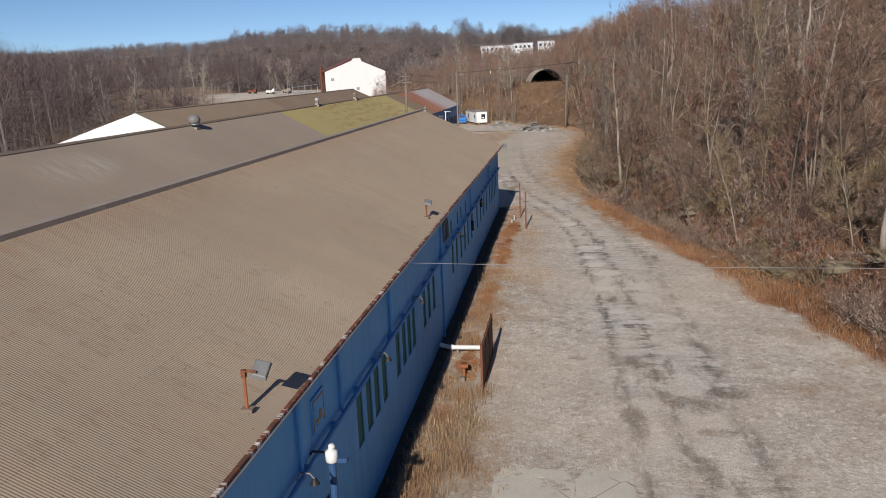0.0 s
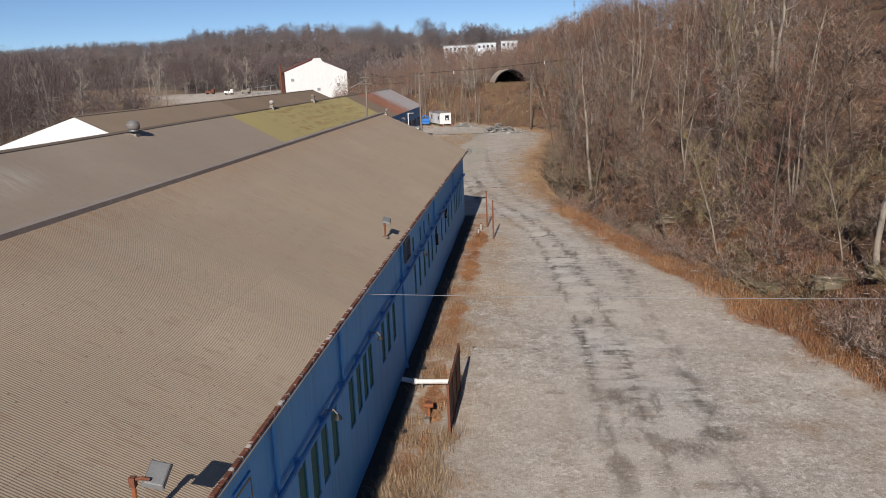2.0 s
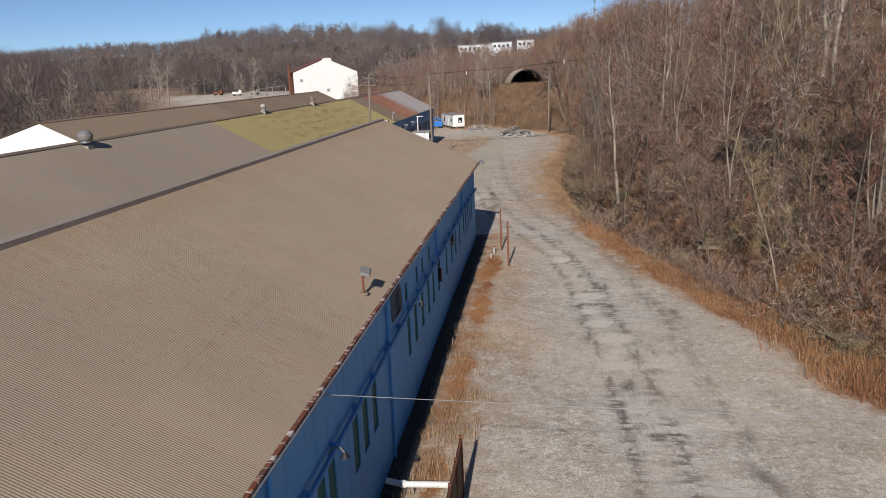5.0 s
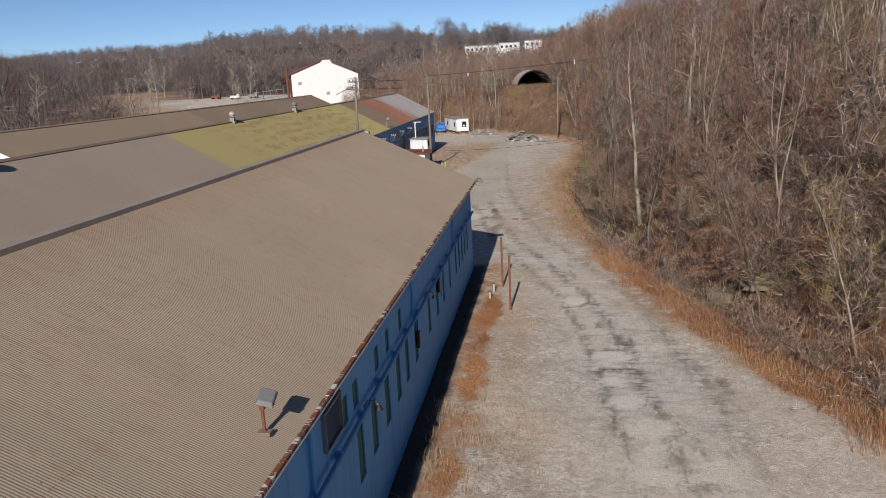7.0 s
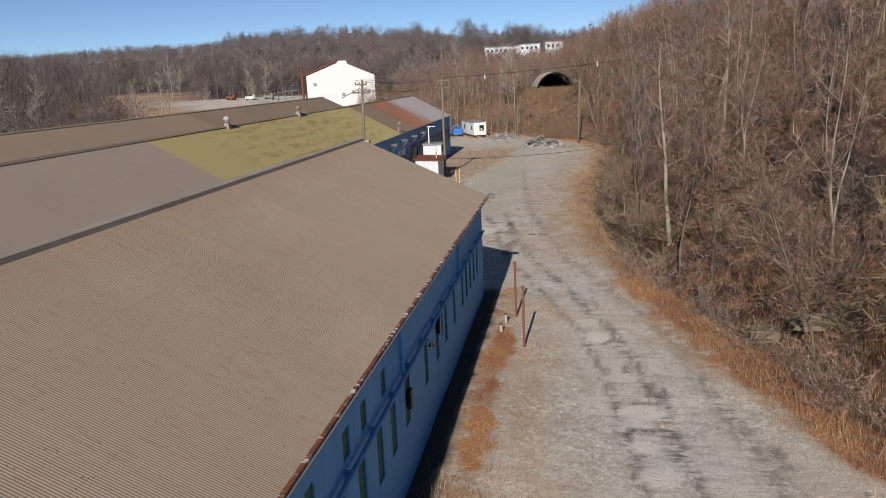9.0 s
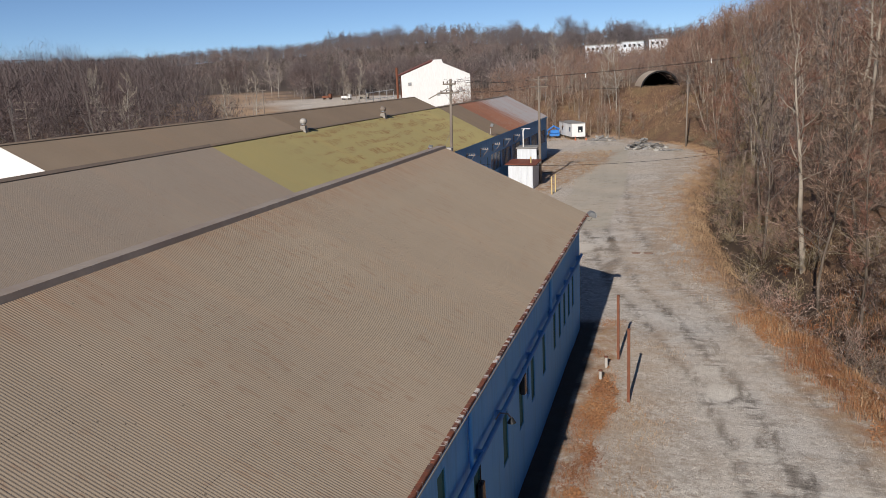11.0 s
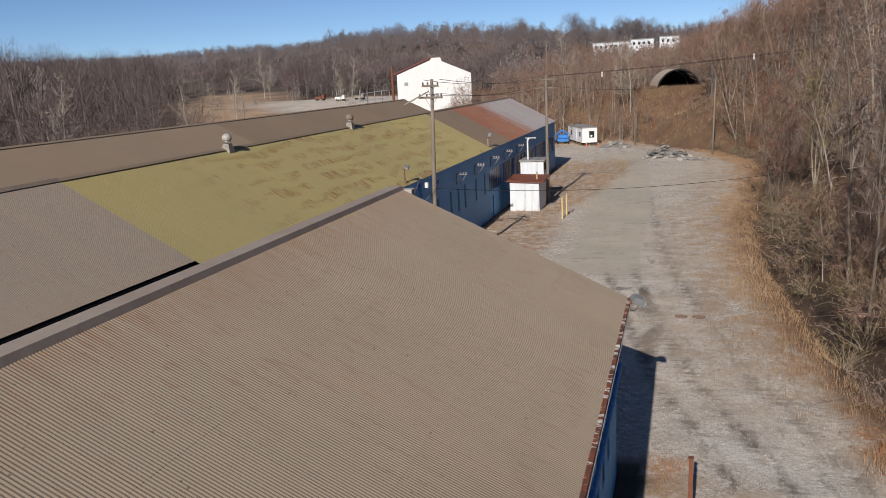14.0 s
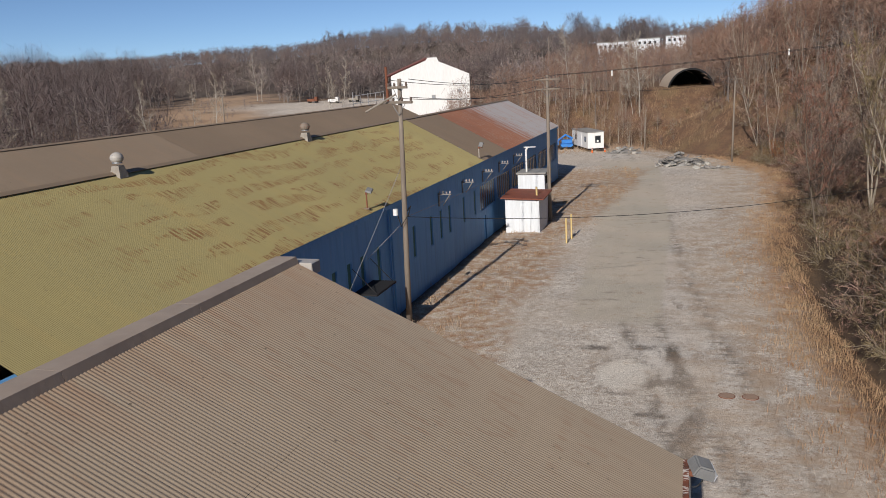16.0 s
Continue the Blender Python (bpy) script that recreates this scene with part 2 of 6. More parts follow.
def twig_mat(name, c, dark, pale):
    m = Mat(name, 0.85).base(c)
    i = m.island()
    m.mix(m.ramp(i, 0.36, 0.08), dark)
    m.mix(m.ramp(i, 0.66, 0.95), pale, 0.9)
    m.mix(m.random(), tuple(v * 0.45 for v in c), 0.5)
    return m.done()


M["twig"] = twig_mat("brown_twigs", (0.21, 0.134, 0.095), (0.05, 0.034, 0.027), (0.5, 0.38, 0.29))
M["twig_red"] = twig_mat("reddish_twigs", (0.22, 0.108, 0.074), (0.066, 0.036, 0.028), (0.39, 0.24, 0.175))
M["twig_olive"] = twig_mat("olive_twigs", (0.225, 0.165, 0.085), (0.07, 0.052, 0.032), (0.44, 0.36, 0.21))
M["twig_grey"] = twig_mat("grey_twigs", (0.21, 0.158, 0.134), (0.052, 0.039, 0.034), (0.53, 0.44, 0.38))
# bush copies of the grey and red twigs, lightened as if sunlit
M["shrub_grey_lit"] = twig_mat("sunlit_pinkish_grey_twigs", (0.31, 0.22, 0.175), (0.065, 0.045, 0.037), (0.62, 0.5, 0.42))
M["shrub_red_lit"] = twig_mat("sunlit_rosy_twigs", (0.32, 0.19, 0.145), (0.075, 0.043, 0.034), (0.58, 0.42, 0.34))
M["leaf"] = bark_mat("rusty_dead_leaves", (0.3, 0.11, 0.04), (0.2, 0.08, 0.035))


def stuff_mat(name, c, c2, c3):
    m = Mat(name, 0.9).world_co().base(c)
    m.mix(m.island(), c2)
    m.mix(m.noise(0.25, 3), c3, 0.8)
    return m.done()


M["grass_rust"] = stuff_mat("dry_rusty_grass", (0.33, 0.14, 0.055), (0.43, 0.24, 0.12), (0.22, 0.085, 0.042))
M["grass_tan"] = stuff_mat("dry_tan_grass", (0.5, 0.37, 0.23), (0.26, 0.165, 0.1), (0.3, 0.18, 0.1))
M["grass_brown"] = stuff_mat("dry_brown_grass", (0.34, 0.21, 0.115), (0.47, 0.34, 0.21), (0.24, 0.13, 0.07))
M["leaf_litter"] = stuff_mat("fallen_orange_leaves", (0.32, 0.145, 0.06), (0.42, 0.225, 0.105), (0.22, 0.09, 0.042))
M["gravel"] = stuff_mat("loose_gravel", (0.5, 0.45, 0.39), (0.14, 0.12, 0.1), (0.34, 0.3, 0.26))
# woods on the crest, greyed and lightened to carry distance haze
_m = Mat("hazed_far_woods", 0.9).world_co().base((0.15, 0.127, 0.128))
_m.mix(_m.island(), (0.105, 0.088, 0.09))
_m.mix(_m.noise(0.03, 3, lo=0.5, hi=0.62), (0.17, 0.125, 0.105), 0.5)
_m.mix(_m.ramp(_m.island(), 0.96, 0.97), (0.26, 0.235, 0.225))
M["woods_far"] = _m.done()


def wood_mass(name, c, dark, pale, tint):
    m = Mat(name, 0.9).world_co().base(c)
    i = m.island()
    m.mix(m.ramp(i, 0.4, 0.1), dark)
    m.mix(m.ramp(i, 0.8, 0.97), pale)
    m.mix(m.noise(0.04, 3, lo=0.45, hi=0.6), tint, 0.6)
    return m.done()


M["woods_dark"] = wood_mass("dark_bare_woods", (0.115, 0.09, 0.086), (0.045, 0.035, 0.034), (0.235, 0.195, 0.18), (0.095, 0.06, 0.054))
M["woods"] = wood_mass("far_bare_woods", (0.195, 0.158, 0.148), (0.095, 0.075, 0.07), (0.33, 0.28, 0.255), (0.19, 0.122, 0.1))
M["woods_red"] = wood_mass("reddish_bare_woods", (0.225, 0.148, 0.112), (0.1, 0.063, 0.05), (0.38, 0.295, 0.24), (0.225, 0.118, 0.075))
M["woods_bark"] = plain("grey_far_bark", (0.18, 0.155, 0.14), (0.12, 0.1, 0.09), 0.3, 0.9, bump=0)


# ---------------------------------------------------------------- mesh helpers
def mesh_of(name, verts, faces, mats, smooth=False):
    me = bpy.data.meshes.new(name)
    me.from_pydata(verts if isinstance(verts, list) else np.asarray(verts).tolist(), [], faces if isinstance(faces, list) else np.asarray(faces).tolist())
    for m in mats if isinstance(mats, (list, tuple)) else [mats]:
        me.materials.append(m)
    if smooth:
        me.polygons.foreach_set("use_smooth", [True] * len(me.polygons))
    me.update()
    return me


def put(ob, parent, label=""):
    """Parents ob; under a building, whose meshes are laid out in world places, it undoes the building's own place."""
    if parent is not None:
        ob.parent = parent
        if parent.name in IN_PLACE:
            ob.matrix_parent_inverse = parent.matrix_basis.inverted()
    return tagged(ob, label)


IN_PLACE = set()


def part(name, bm, material, parent, label="", smooth=False):
    """Links a bmesh as one mesh object under a thing or part."""
    me = bpy.data.meshes.new(name)
    bmesh.ops.recalc_face_normals(bm, faces=bm.faces)
    if smooth:
        for f in bm.faces:
            f.smooth = True
    bm.to_mesh(me)
    bm.free()
    me.materials.append(material)
    return put(new(name, me), parent, label)


def raw_part(name, vf, material, parent, label="", smooth=False):
    return put(new(name, mesh_of(name, vf[0], vf[1], material, smooth)), parent, label)


def thing(name, x, y, z, label, category, group="", rz=0, kind=""):
    ob = new(name)
    ob.empty_display_size = 0.3
    ob.matrix_basis = pose(x, y, z, 0, 0, rz)
    return tagged(ob, label, category, group, kind)


def box(bm, x0, x1, y0, y1, z0, z1, bevel=0.0, m=None):
    v = [bm.verts.new(p) for p in ((x0, y0, z0), (x1, y0, z0), (x1, y1, z0), (x0, y1, z0), (x0, y0, z1), (x1, y0, z1), (x1, y1, z1), (x0, y1, z1))]
    if m is not None:
        for a in v:
            a.co = m @ a.co
    fs = [bm.faces.new([v[i] for i in q]) for q in ((0, 3, 2, 1), (4, 5, 6, 7), (0, 1, 5, 4), (1, 2, 6, 5), (2, 3, 7, 6), (3, 0, 4, 7))]
    if bevel:
        es = {e for f in fs for e in f.edges}
        bmesh.ops.bevel(bm, geom=list(es), offset=bevel, segments=1, affect="EDGES")
    return bm


def boxes(*rows, bevel=0.0):
    bm = bmesh.new()
    for r in rows:
        box(bm, *r, bevel=bevel)
    return bm


def tube(bm, pts, radii, sides=8, cap=True):
    """A round bar through the points."""
    pts = [Vector(p) for p in pts]
    if isinstance(radii, (int, float)):
        radii = [radii] * len(pts)
    rings = []
    for i, p in enumerate(pts):
        d = (pts[min(i + 1, len(pts) - 1)] - pts[max(i - 1, 0)]).normalized()
        a = d.orthogonal().normalized() if abs(d.z) > 0.9 else d.cross(Vector((0, 0, 1))).normalized()
        b = d.cross(a)
        rings.append([bm.verts.new(p + radii[i] * (math.cos(2 * math.pi * k / sides) * a + math.sin(2 * math.pi * k / sides) * b)) for k in range(sides)])
    for r, s in zip(rings, rings[1:]):
        for k in range(sides):
            bm.faces.new((r[k], r[(k + 1) % sides], s[(k + 1) % sides], s[k]))
    if cap:
        bm.faces.new(rings[0][::-1])
        bm.faces.new(rings[-1])
    return bm


def bar(pts, r, sides=8):
    return tube(bmesh.new(), pts, r, sides)


def sag(a, b, drop, n=24):
    a, b = Vector(a), Vector(b)
    return [a.lerp(b, i / n) - Vector((0, 0, drop * 4 * (i / n) * (1 - i / n))) for i in range(n + 1)]


def corrugated(width, length, pitch=0.089, amp=0.012, seg=6, thick=0.006, along=1):
    """A corrugated sheet: ribs side by side along y, running down along -x with no slope; the sheet begins at 0,0."""
    n = max(2, int(round(width / pitch * seg)))
    u = np.linspace(0, width, n + 1)
    z = amp * np.cos(2 * np.pi * u / pitch)
    xs = np.linspace(0, length, along + 1)
    rows = [np.stack([np.full_like(u, x), u, z], 1) for x in xs]
    v = np.concatenate(rows)
    k = np.arange(n)
    faces = []
    for r in range(along):
        a = r * (n + 1)
        faces.append(np.stack([a + k, a + n + 1 + k, a + n + 2 + k, a + k + 1], 1))
    f = np.concatenate(faces)
    # the cut edges at both ends show the sheet's thickness
    for row, turn in ((rows[0], 1), (rows[-1], -1)) if thick else ():
        off = len(v)
        v = np.concatenate([v, row, row - (0, 0, thick)])
        q = np.stack([off + k, off + k + 1, off + n + 2 + k, off + n + 1 + k], 1)
        f = np.concatenate([f, q if turn > 0 else q[:, ::-1]])
    return v, f


# ---------------------------------------------------------------- the lie of the land
EDGE_Y = np.array([-140, -60, -40, -22, -8, 5, 15, 28, 48, 62, 75, 92, 106, 118, 130, 400.0])
EDGE_X = np.array([46, 27, 21.5, 16.5, 12.5, 9.0, 7.2, 6.2, 6.2, 8.0, 10.0, 10.0, 6.0, -2.0, -8.0, -30.0])


# how high the far hills stand, by the way they lie from the yard
CREST_TURN = [-1.1, -0.85, -0.78, -0.7, -0.63, -0.54, -0.48, -0.43, -0.36, -0.29, -0.24, -0.16, -0.08, 0.0, 0.06]
CREST_Z = [29, 29, 28.5, 30.5, 32, 32, 34.5, 37, 38.5, 40, 37.5, 34, 31, 28.5, 27]


def edge(y):
    """Where the yard ends and the bank begins."""
    return np.interp(y, EDGE_Y, EDGE_X)


def smooth(t):
    t = np.clip(t, 0, 1)
    return t * t * (3 - 2 * t)


def lump(x, y, s, seed=0.0):
    return np.sin(x * s + 1.3 * np.sin(y * s * 0.7 + seed) + seed) * np.cos(y * s * 1.1 + 1.7 * np.sin(x * s * 0.6 - seed))


def height(x, y):
    x, y = np.asarray(x, float), np.asarray(y, float)
    d = x - edge(y)
    flat = 0.05 * lump(x, y, 0.35) + 0.03 * lump(x, y, 0.9, 2.0) - 0.35 * smooth((-y - 22) / 30) * smooth((x + 60) / 50)
    ditch = -1.05 * np.exp(-((d - 2.2) / 1.1) ** 2) * smooth((60 - y) / 20) * smooth((y + 25) / 20)
    up = np.clip(d - 2.4, 0, None)
    hill = 19 * (1 - np.exp(-up / 25)) + 0.11 * np.clip(up - 12, 0, 90)
    hill = hill * (1 + 0.06 * lump(x, y, 0.12, 1.0)) + smooth(up / 6) * (0.5 * lump(x, y, 0.3, 3.0) + 0.2 * lump(x, y, 0.8))
    # the end of the yard: a bank with the arch on it, and the rising land behind
    r = np.hypot(x + 12, y - 10)
    back = 9.5 * smooth((y - 126 - 0.12 * np.abs(x + 2)) / 27) * smooth((x + 70) / 60)
    turn = (x + 12) / np.clip(y - 10, 1, None)
    far = 9.0 * smooth((r - 120) / 130) + (np.interp(turn, CREST_TURN, CREST_Z) - 9) * smooth((r - 290) / 270) + 1.2 * lump(x, y, 0.011, 4.0) * smooth((r - 250) / 200)
    return flat + ditch + np.maximum(np.maximum(hill * smooth((330 - y) / 150), back), far)


def clearing(x, y):
    """How far a place lies along and across the brown clearing beyond the sheds."""
    return -0.494 * (x - 4) + 0.869 * (y + 50), 0.869 * (x - 4) + 0.494 * (y + 50)


def axis(stops):
    out = []
    for (a, s), (b, _) in zip(stops, stops[1:]):
        out += list(np.arange(a, b, s))
    return np.array(out + [stops[-1][0]])


gx = axis([(-1600, 120), (-640, 20), (-120, 8), (-34, 2.0), (-16, 0.8), (-8, 0.35), (2, 0.3), (16, 0.7), (28, 1.4), (60, 4), (140, 20), (440, 120), (1600, 120)])
gy = axis([(-900, 100), (-200, 20), (-100, 2), (-62, 0.35), (34, 0.8), (70, 1.2), (165, 5), (320, 16), (740, 80), (2000, 80)])
GX, GY = np.meshgrid(gx, gy)
GZ = height(GX, GY)
nx, ny = len(gx), len(gy)
gi = np.arange(nx * ny).reshape(ny, nx)
gf = np.stack([gi[:-1, :-1], gi[:-1, 1:], gi[1:, 1:], gi[1:, :-1]], -1).reshape(-1, 4)


STAINS = ((9.2, -30.8, 0.45, 0.8), (10.4, -29.2, 0.6, 0.5), (9.7, -41.0, 0.75, 1.3), (11.8, -45.5, 1.5, 1.0), (13.3, -44.2, 1.2, 0.7), (9.3, -47.9, 0.5, 1.6), (11.2, -51.2, 0.5, 1.6), (8.9, -46.8, 0.5, 0.8), (12.4, -47.9, 1.1, 0.5), (6.9, -40.6, 0.7, 0.35),
          (-2.6, 38.0, 0.8, 0.5), (-1.6, 19.5, 1.3, 0.7), (0.1, 13.0, 0.5, 2.5), (7.4, -7.6, 0.3, 1.2), (7.8, -12.6, 0.4, 0.8), (9.2, -15.6, 0.35, 1.1), (8.1, -19.0, 0.9, 0.4), (12.5, -21.0, 0.4, 1.6), (9.6, -36.0, 0.6, 0.5), (-0.6, 23.5, 0.35, 1.6), (-0.2, 20.5, 0.55, 3.2), (0.5, 14.5, 0.55, 3.4), (-2.0, 23.8, 0.8, 0.6), (-1.1, 16.2, 0.8, 0.5), (-4.2, 23.6, 0.9, 0.5), (-3.2, 33.5, 0.9, 1.4), (-3.6, 52.0, 1.2, 1.5))
HOLES = ((6.7, -8.0, 0.7, 0.9), (6.2, -5.5, 0.6, 0.5), (7.5, -13.8, 0.8, 0.5), (8.2, -17.3, 1.0, 0.65), (7.9, -20.4, 0.55, 0.5), (8.4, -22.6, 0.7, 0.6), (9.0, -25.0, 1.0, 0.9), (9.2, -33.4, 0.6, 0.5), (8.8, -28.6, 0.8, 0.6), (-2.55, 20.3, 1.15, 1.7))
TRACK_Y = [-80, -52, -41, -30, -25, -17, -12, -8, -5.7, 1, 9, 20, 27, 50, 80, 115]
TRACK_X = [11.0, 10.2, 9.7, 9.4, 8.9, 8.1, 7.6, 7.0, 6.3, 4.2, 1.75, -0.6, -2.0, -4.2, -6.5, -12.0]


def drift_of(x, y):
    """Drifts of fallen leaves along the wall and along the foot of the bank."""
    d = x - edge(y)
    wall_ = smooth((0.32 + 0.5 * lump(x, y, 0.55, 7.0) + 0.3 * lump(x, y, 1.7, 2.0) - np.abs(x - 1.7)) / 0.35) * smooth((-4 - y) / 3) * smooth((y + 52) / 8)
    bank_ = smooth((1.0 + 0.7 * lump(x, y, 0.5, 3.0) + 0.3 * lump(x, y, 1.5, 1.0) - np.abs(d + 0.3)) / 0.5) * smooth((8 - y) / 8)
    return np.maximum(wall_, 0.85 * bank_)


def ground_masks(x, y):
    d = x - edge(y)
    wob = 0.5 * lump(x, y, 0.5) + 0.35 * lump(x, y, 1.3, 1.0) + 0.9 * lump(x, y, 0.17, 2.0)
    yard = smooth((d * -1 + 0.4 * wob + 1.0) / 2.0) * smooth((x + 60) / 6) * smooth((132 - y) / 6)
    yonder = smooth((1 - ((x + 92) / 34) ** 2 - ((y - 204) / 26) ** 2) * 4 + 0.3 * wob)
    yard = np.clip(yard + yonder, 0, 1)
    # strip of dry grass at the foot of the walls, and the weedy corner by the far wall
    strip = smooth((2.3 + 0.4 * wob - x) / 0.7) * smooth((2.5 - y) / 3) * smooth((x + 1) / 0.5)
    strip = np.maximum(strip, smooth((-8.3 + 0.8 * wob + 0.11 * np.clip(y - 50, 0, 50) - x) / 1.6) * smooth((y - 12) / 6) * smooth((100 - y) / 8))
    verge = smooth((d + 2.2 + 1.0 * wob) / 1.6) * smooth((5.5 - d) / 2.0)
    side_ = smooth((5.4 + 0.9 * wob - x) / 2.2) * smooth((2.5 - y) / 3) * smooth((x - 0.5) / 0.5)
    weeds = smooth((d + 8.5 + 1.5 * wob) / 4.0) * smooth((y - 0) / 14)
    soil = sum(np.exp(-(((x - px) + 0.6 * wob) / 1.6) ** 2 - (((y - py) + 0.4 * wob) / ry) ** 2) for px, py, ry in ((17.8, -37.3, 0.8), (17.2, -43.3, 1.0), (18.6, -40.6, 0.7), (19.5, -46.0, 1.4)))
    weeds = np.maximum(np.maximum(weeds, np.clip(soil, 0, 1)), np.maximum(0.8 * side_, smooth((d + 3.5 + 1.5 * wob) / 2.5)))
    # wheel-worn lane down the yard
    cx = np.interp(y, TRACK_Y, TRACK_X)
    lane = np.exp(-(((x - cx - 0.8) + 0.25 * wob) / 2.6) ** 4)
    u = x - cx + 0.15 * wob
    rut = np.maximum.reduce([np.exp(-((u + 1.0) / 0.24) ** 2), np.exp(-((u - 0.75) / 0.3) ** 2), 0.75 * np.exp(-((u - 3.3) / 0.4) ** 2)])
    ring_ = [np.sqrt((((x - px) + 0.12 * wob) / rx) ** 2 + (((y - py) + 0.1 * wob) / ry) ** 2) for px, py, rx, ry in HOLES]
    hole = np.maximum.reduce([smooth((1.12 - q) / 0.25) for q in ring_])
    rim = np.maximum.reduce([np.exp(-((q - 1.25) / 0.2) ** 2) for q in ring_])
    # worn asphalt further down the yard
    left_, right_ = np.interp(y, [20, 28, 37, 51, 95, 120], [-6.6, -6.4, -6.6, -7.3, -11.3, -14]), np.interp(y, [20, 28, 56, 94, 120], [-0.6, -1.0, -1.0, -2.9, -6])
    asphalt = smooth((x - left_ + 0.12 * wob) / 0.4) * smooth((right_ - x + 0.12 * wob) / 0.4) * smooth((y - 26 + wob) / 3.0) * smooth((112 - y) / 10)
    slab = hole
    dark = sum(np.exp(-((((x - px) + 0.25 * wob) / rx) ** 2 + (((y - py) + 0.3 * wob) / ry) ** 2) ** 2) for px, py, rx, ry in STAINS)
    along, across = clearing(x, y)
    meadow = smooth((23 - np.abs(across) + 4 * wob) / 8) * smooth((along - 120) / 20) * smooth((400 - along) / 10)
    wood = smooth((np.hypot(x + 12, y - 10) - 190) / 120)
    drift = drift_of(x, y)
    # black strips laid where the walls' shadow falls on the ground
    soil_shade = smooth((0.85 + 0.14 * wob + 0.1 * lump(x, y, 2.2, 3.0) - x) / 0.3) * smooth((x + 2) / 0.5) * smooth((1.5 - y) / 1.0)
    soil_shade = np.maximum(soil_shade, smooth((-15.3 + 0.25 * wob - x) / 0.5) * smooth((x + 18) / 0.5) * smooth((y - 1) / 2) * smooth((90 - y) / 2))
    soil_shade = np.maximum(soil_shade, 0.75 * np.exp(-((d - 2.7 + 0.3 * wob) / 1.2) ** 2) * smooth((60 - y) / 20) * smooth((y + 15) / 15))      # wet ditch, darkened further for the shadow in it
    return yard, np.maximum(strip, verge), weeds * (1 - asphalt), lane, rut, slab, np.clip(dark + 0.75 * rim, 0, 1), np.clip(meadow, 0, 1), wood, asphalt, soil_shade, drift


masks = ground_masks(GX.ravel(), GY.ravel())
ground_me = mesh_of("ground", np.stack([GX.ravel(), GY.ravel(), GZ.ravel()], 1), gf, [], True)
for label_, values in zip(("yard", "grass", "weeds", "lane", "rut", "slab", "dark", "meadow", "wood", "asphalt", "soil_shade", "drift"), masks):
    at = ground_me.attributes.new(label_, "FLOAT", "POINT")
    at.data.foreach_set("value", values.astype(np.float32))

g = Mat("gravel_yard_and_leaf_litter", 0.95).world_co()
g.base((0.2, 0.115, 0.064))                                                  # leaf litter on the banks
g.mix(g.noise(0.5, 5), (0.14, 0.08, 0.05))
g.mix(g.noise(0.13, 3, lo=0.5, hi=0.7), (0.22, 0.15, 0.075), 0.7)
g.mix(g.noise(5, 4, lo=0.45, hi=0.6), (0.07, 0.045, 0.032), 0.6)
g.mix(g.attr("wood"), (0.095, 0.078, 0.066), 0.8)
g.mix(g.math("MULTIPLY", g.attr("meadow"), g.noise(0.12, 5, lo=0.25, hi=0.5)), (0.4, 0.27, 0.17), 0.95)
litter = g.col
g.base((0.72, 0.65, 0.565))                                                  # gravel
g.mix(g.noise(0.45, 6), (0.52, 0.465, 0.4))
g.mix(g.noise(2.2, 5, 0.75, lo=0.42, hi=0.58), (0.42, 0.365, 0.31), 0.7)
g.mix(g.noise(4.5, 4, 0.8, lo=0.52, hi=0.62), (0.28, 0.23, 0.185), 0.55)
g.mix(g.noise(11, 4, 0.85, lo=0.46, hi=0.55), (0.26, 0.22, 0.185), 0.65)
g.mix(g.noise(19, 3, 0.85, lo=0.5, hi=0.58), (0.82, 0.77, 0.7), 0.45)
g.mix(g.noise(0.75, 7, 0.72, lo=0.46, hi=0.58), (0.36, 0.31, 0.26), 0.5)
g.mix(g.noise(1.7, 6, 0.75, lo=0.56, hi=0.66), (0.74, 0.68, 0.6), 0.5)
g.mix(g.noise(0.16, 4, lo=0.5, hi=0.66), (0.66, 0.6, 0.52), 0.5)
g.mix(g.voronoi(8.0, "F1", lo=0.3, hi=0.1), (0.78, 0.71, 0.62), 0.35)
g.mix(g.noise(3.4, 5, 0.85, lo=0.52, hi=0.6), (0.8, 0.74, 0.66), 0.6)
g.mix(g.noise(2.7, 6, 0.85, stretch=(1.0, 1.3, 1.0), lo=0.53, hi=0.6), (0.24, 0.185, 0.14), 0.75)
g.mix(g.noise(1.5, 9, 0.9, lo=0.5, hi=0.57), (0.34, 0.275, 0.215), 0.5)
lane_ = g.attr("lane")
g.mix(g.math("MULTIPLY", lane_, g.noise(0.3, 4, lo=0.3, hi=0.6)), (0.6, 0.56, 0.51), 0.75)
ruts_ = g.attr("rut")
broken = g.math("MULTIPLY", g.noise(1.0, 6, 0.75, stretch=(1.6, 0.7, 1.0), lo=0.44, hi=0.56), g.noise(0.22, 3, lo=0.28, hi=0.46))
g.mix(g.math("MULTIPLY", broken, ruts_), (0.11, 0.095, 0.08), 0.95)
stain = g.math("MULTIPLY", g.math("MULTIPLY", g.noise(1.0, 6, 0.75, stretch=(1.3, 0.5, 1.0), lo=0.53, hi=0.61), g.noise(0.2, 3, lo=0.44, hi=0.6)), lane_)
g.mix(stain, (0.15, 0.13, 0.11), 0.7)
ripple = g.math("MULTIPLY", g.noise(1.0, 4, 0.6, stretch=(0.6, 2.4, 1.0), lo=0.5, hi=0.58), g.math("MULTIPLY", g.math("ADD", g.math("MULTIPLY", lane_, 0.3), ruts_), g.noise(0.13, 2, lo=0.4, hi=0.52)))
g.mix(ripple, (0.13, 0.115, 0.1), 0.85)
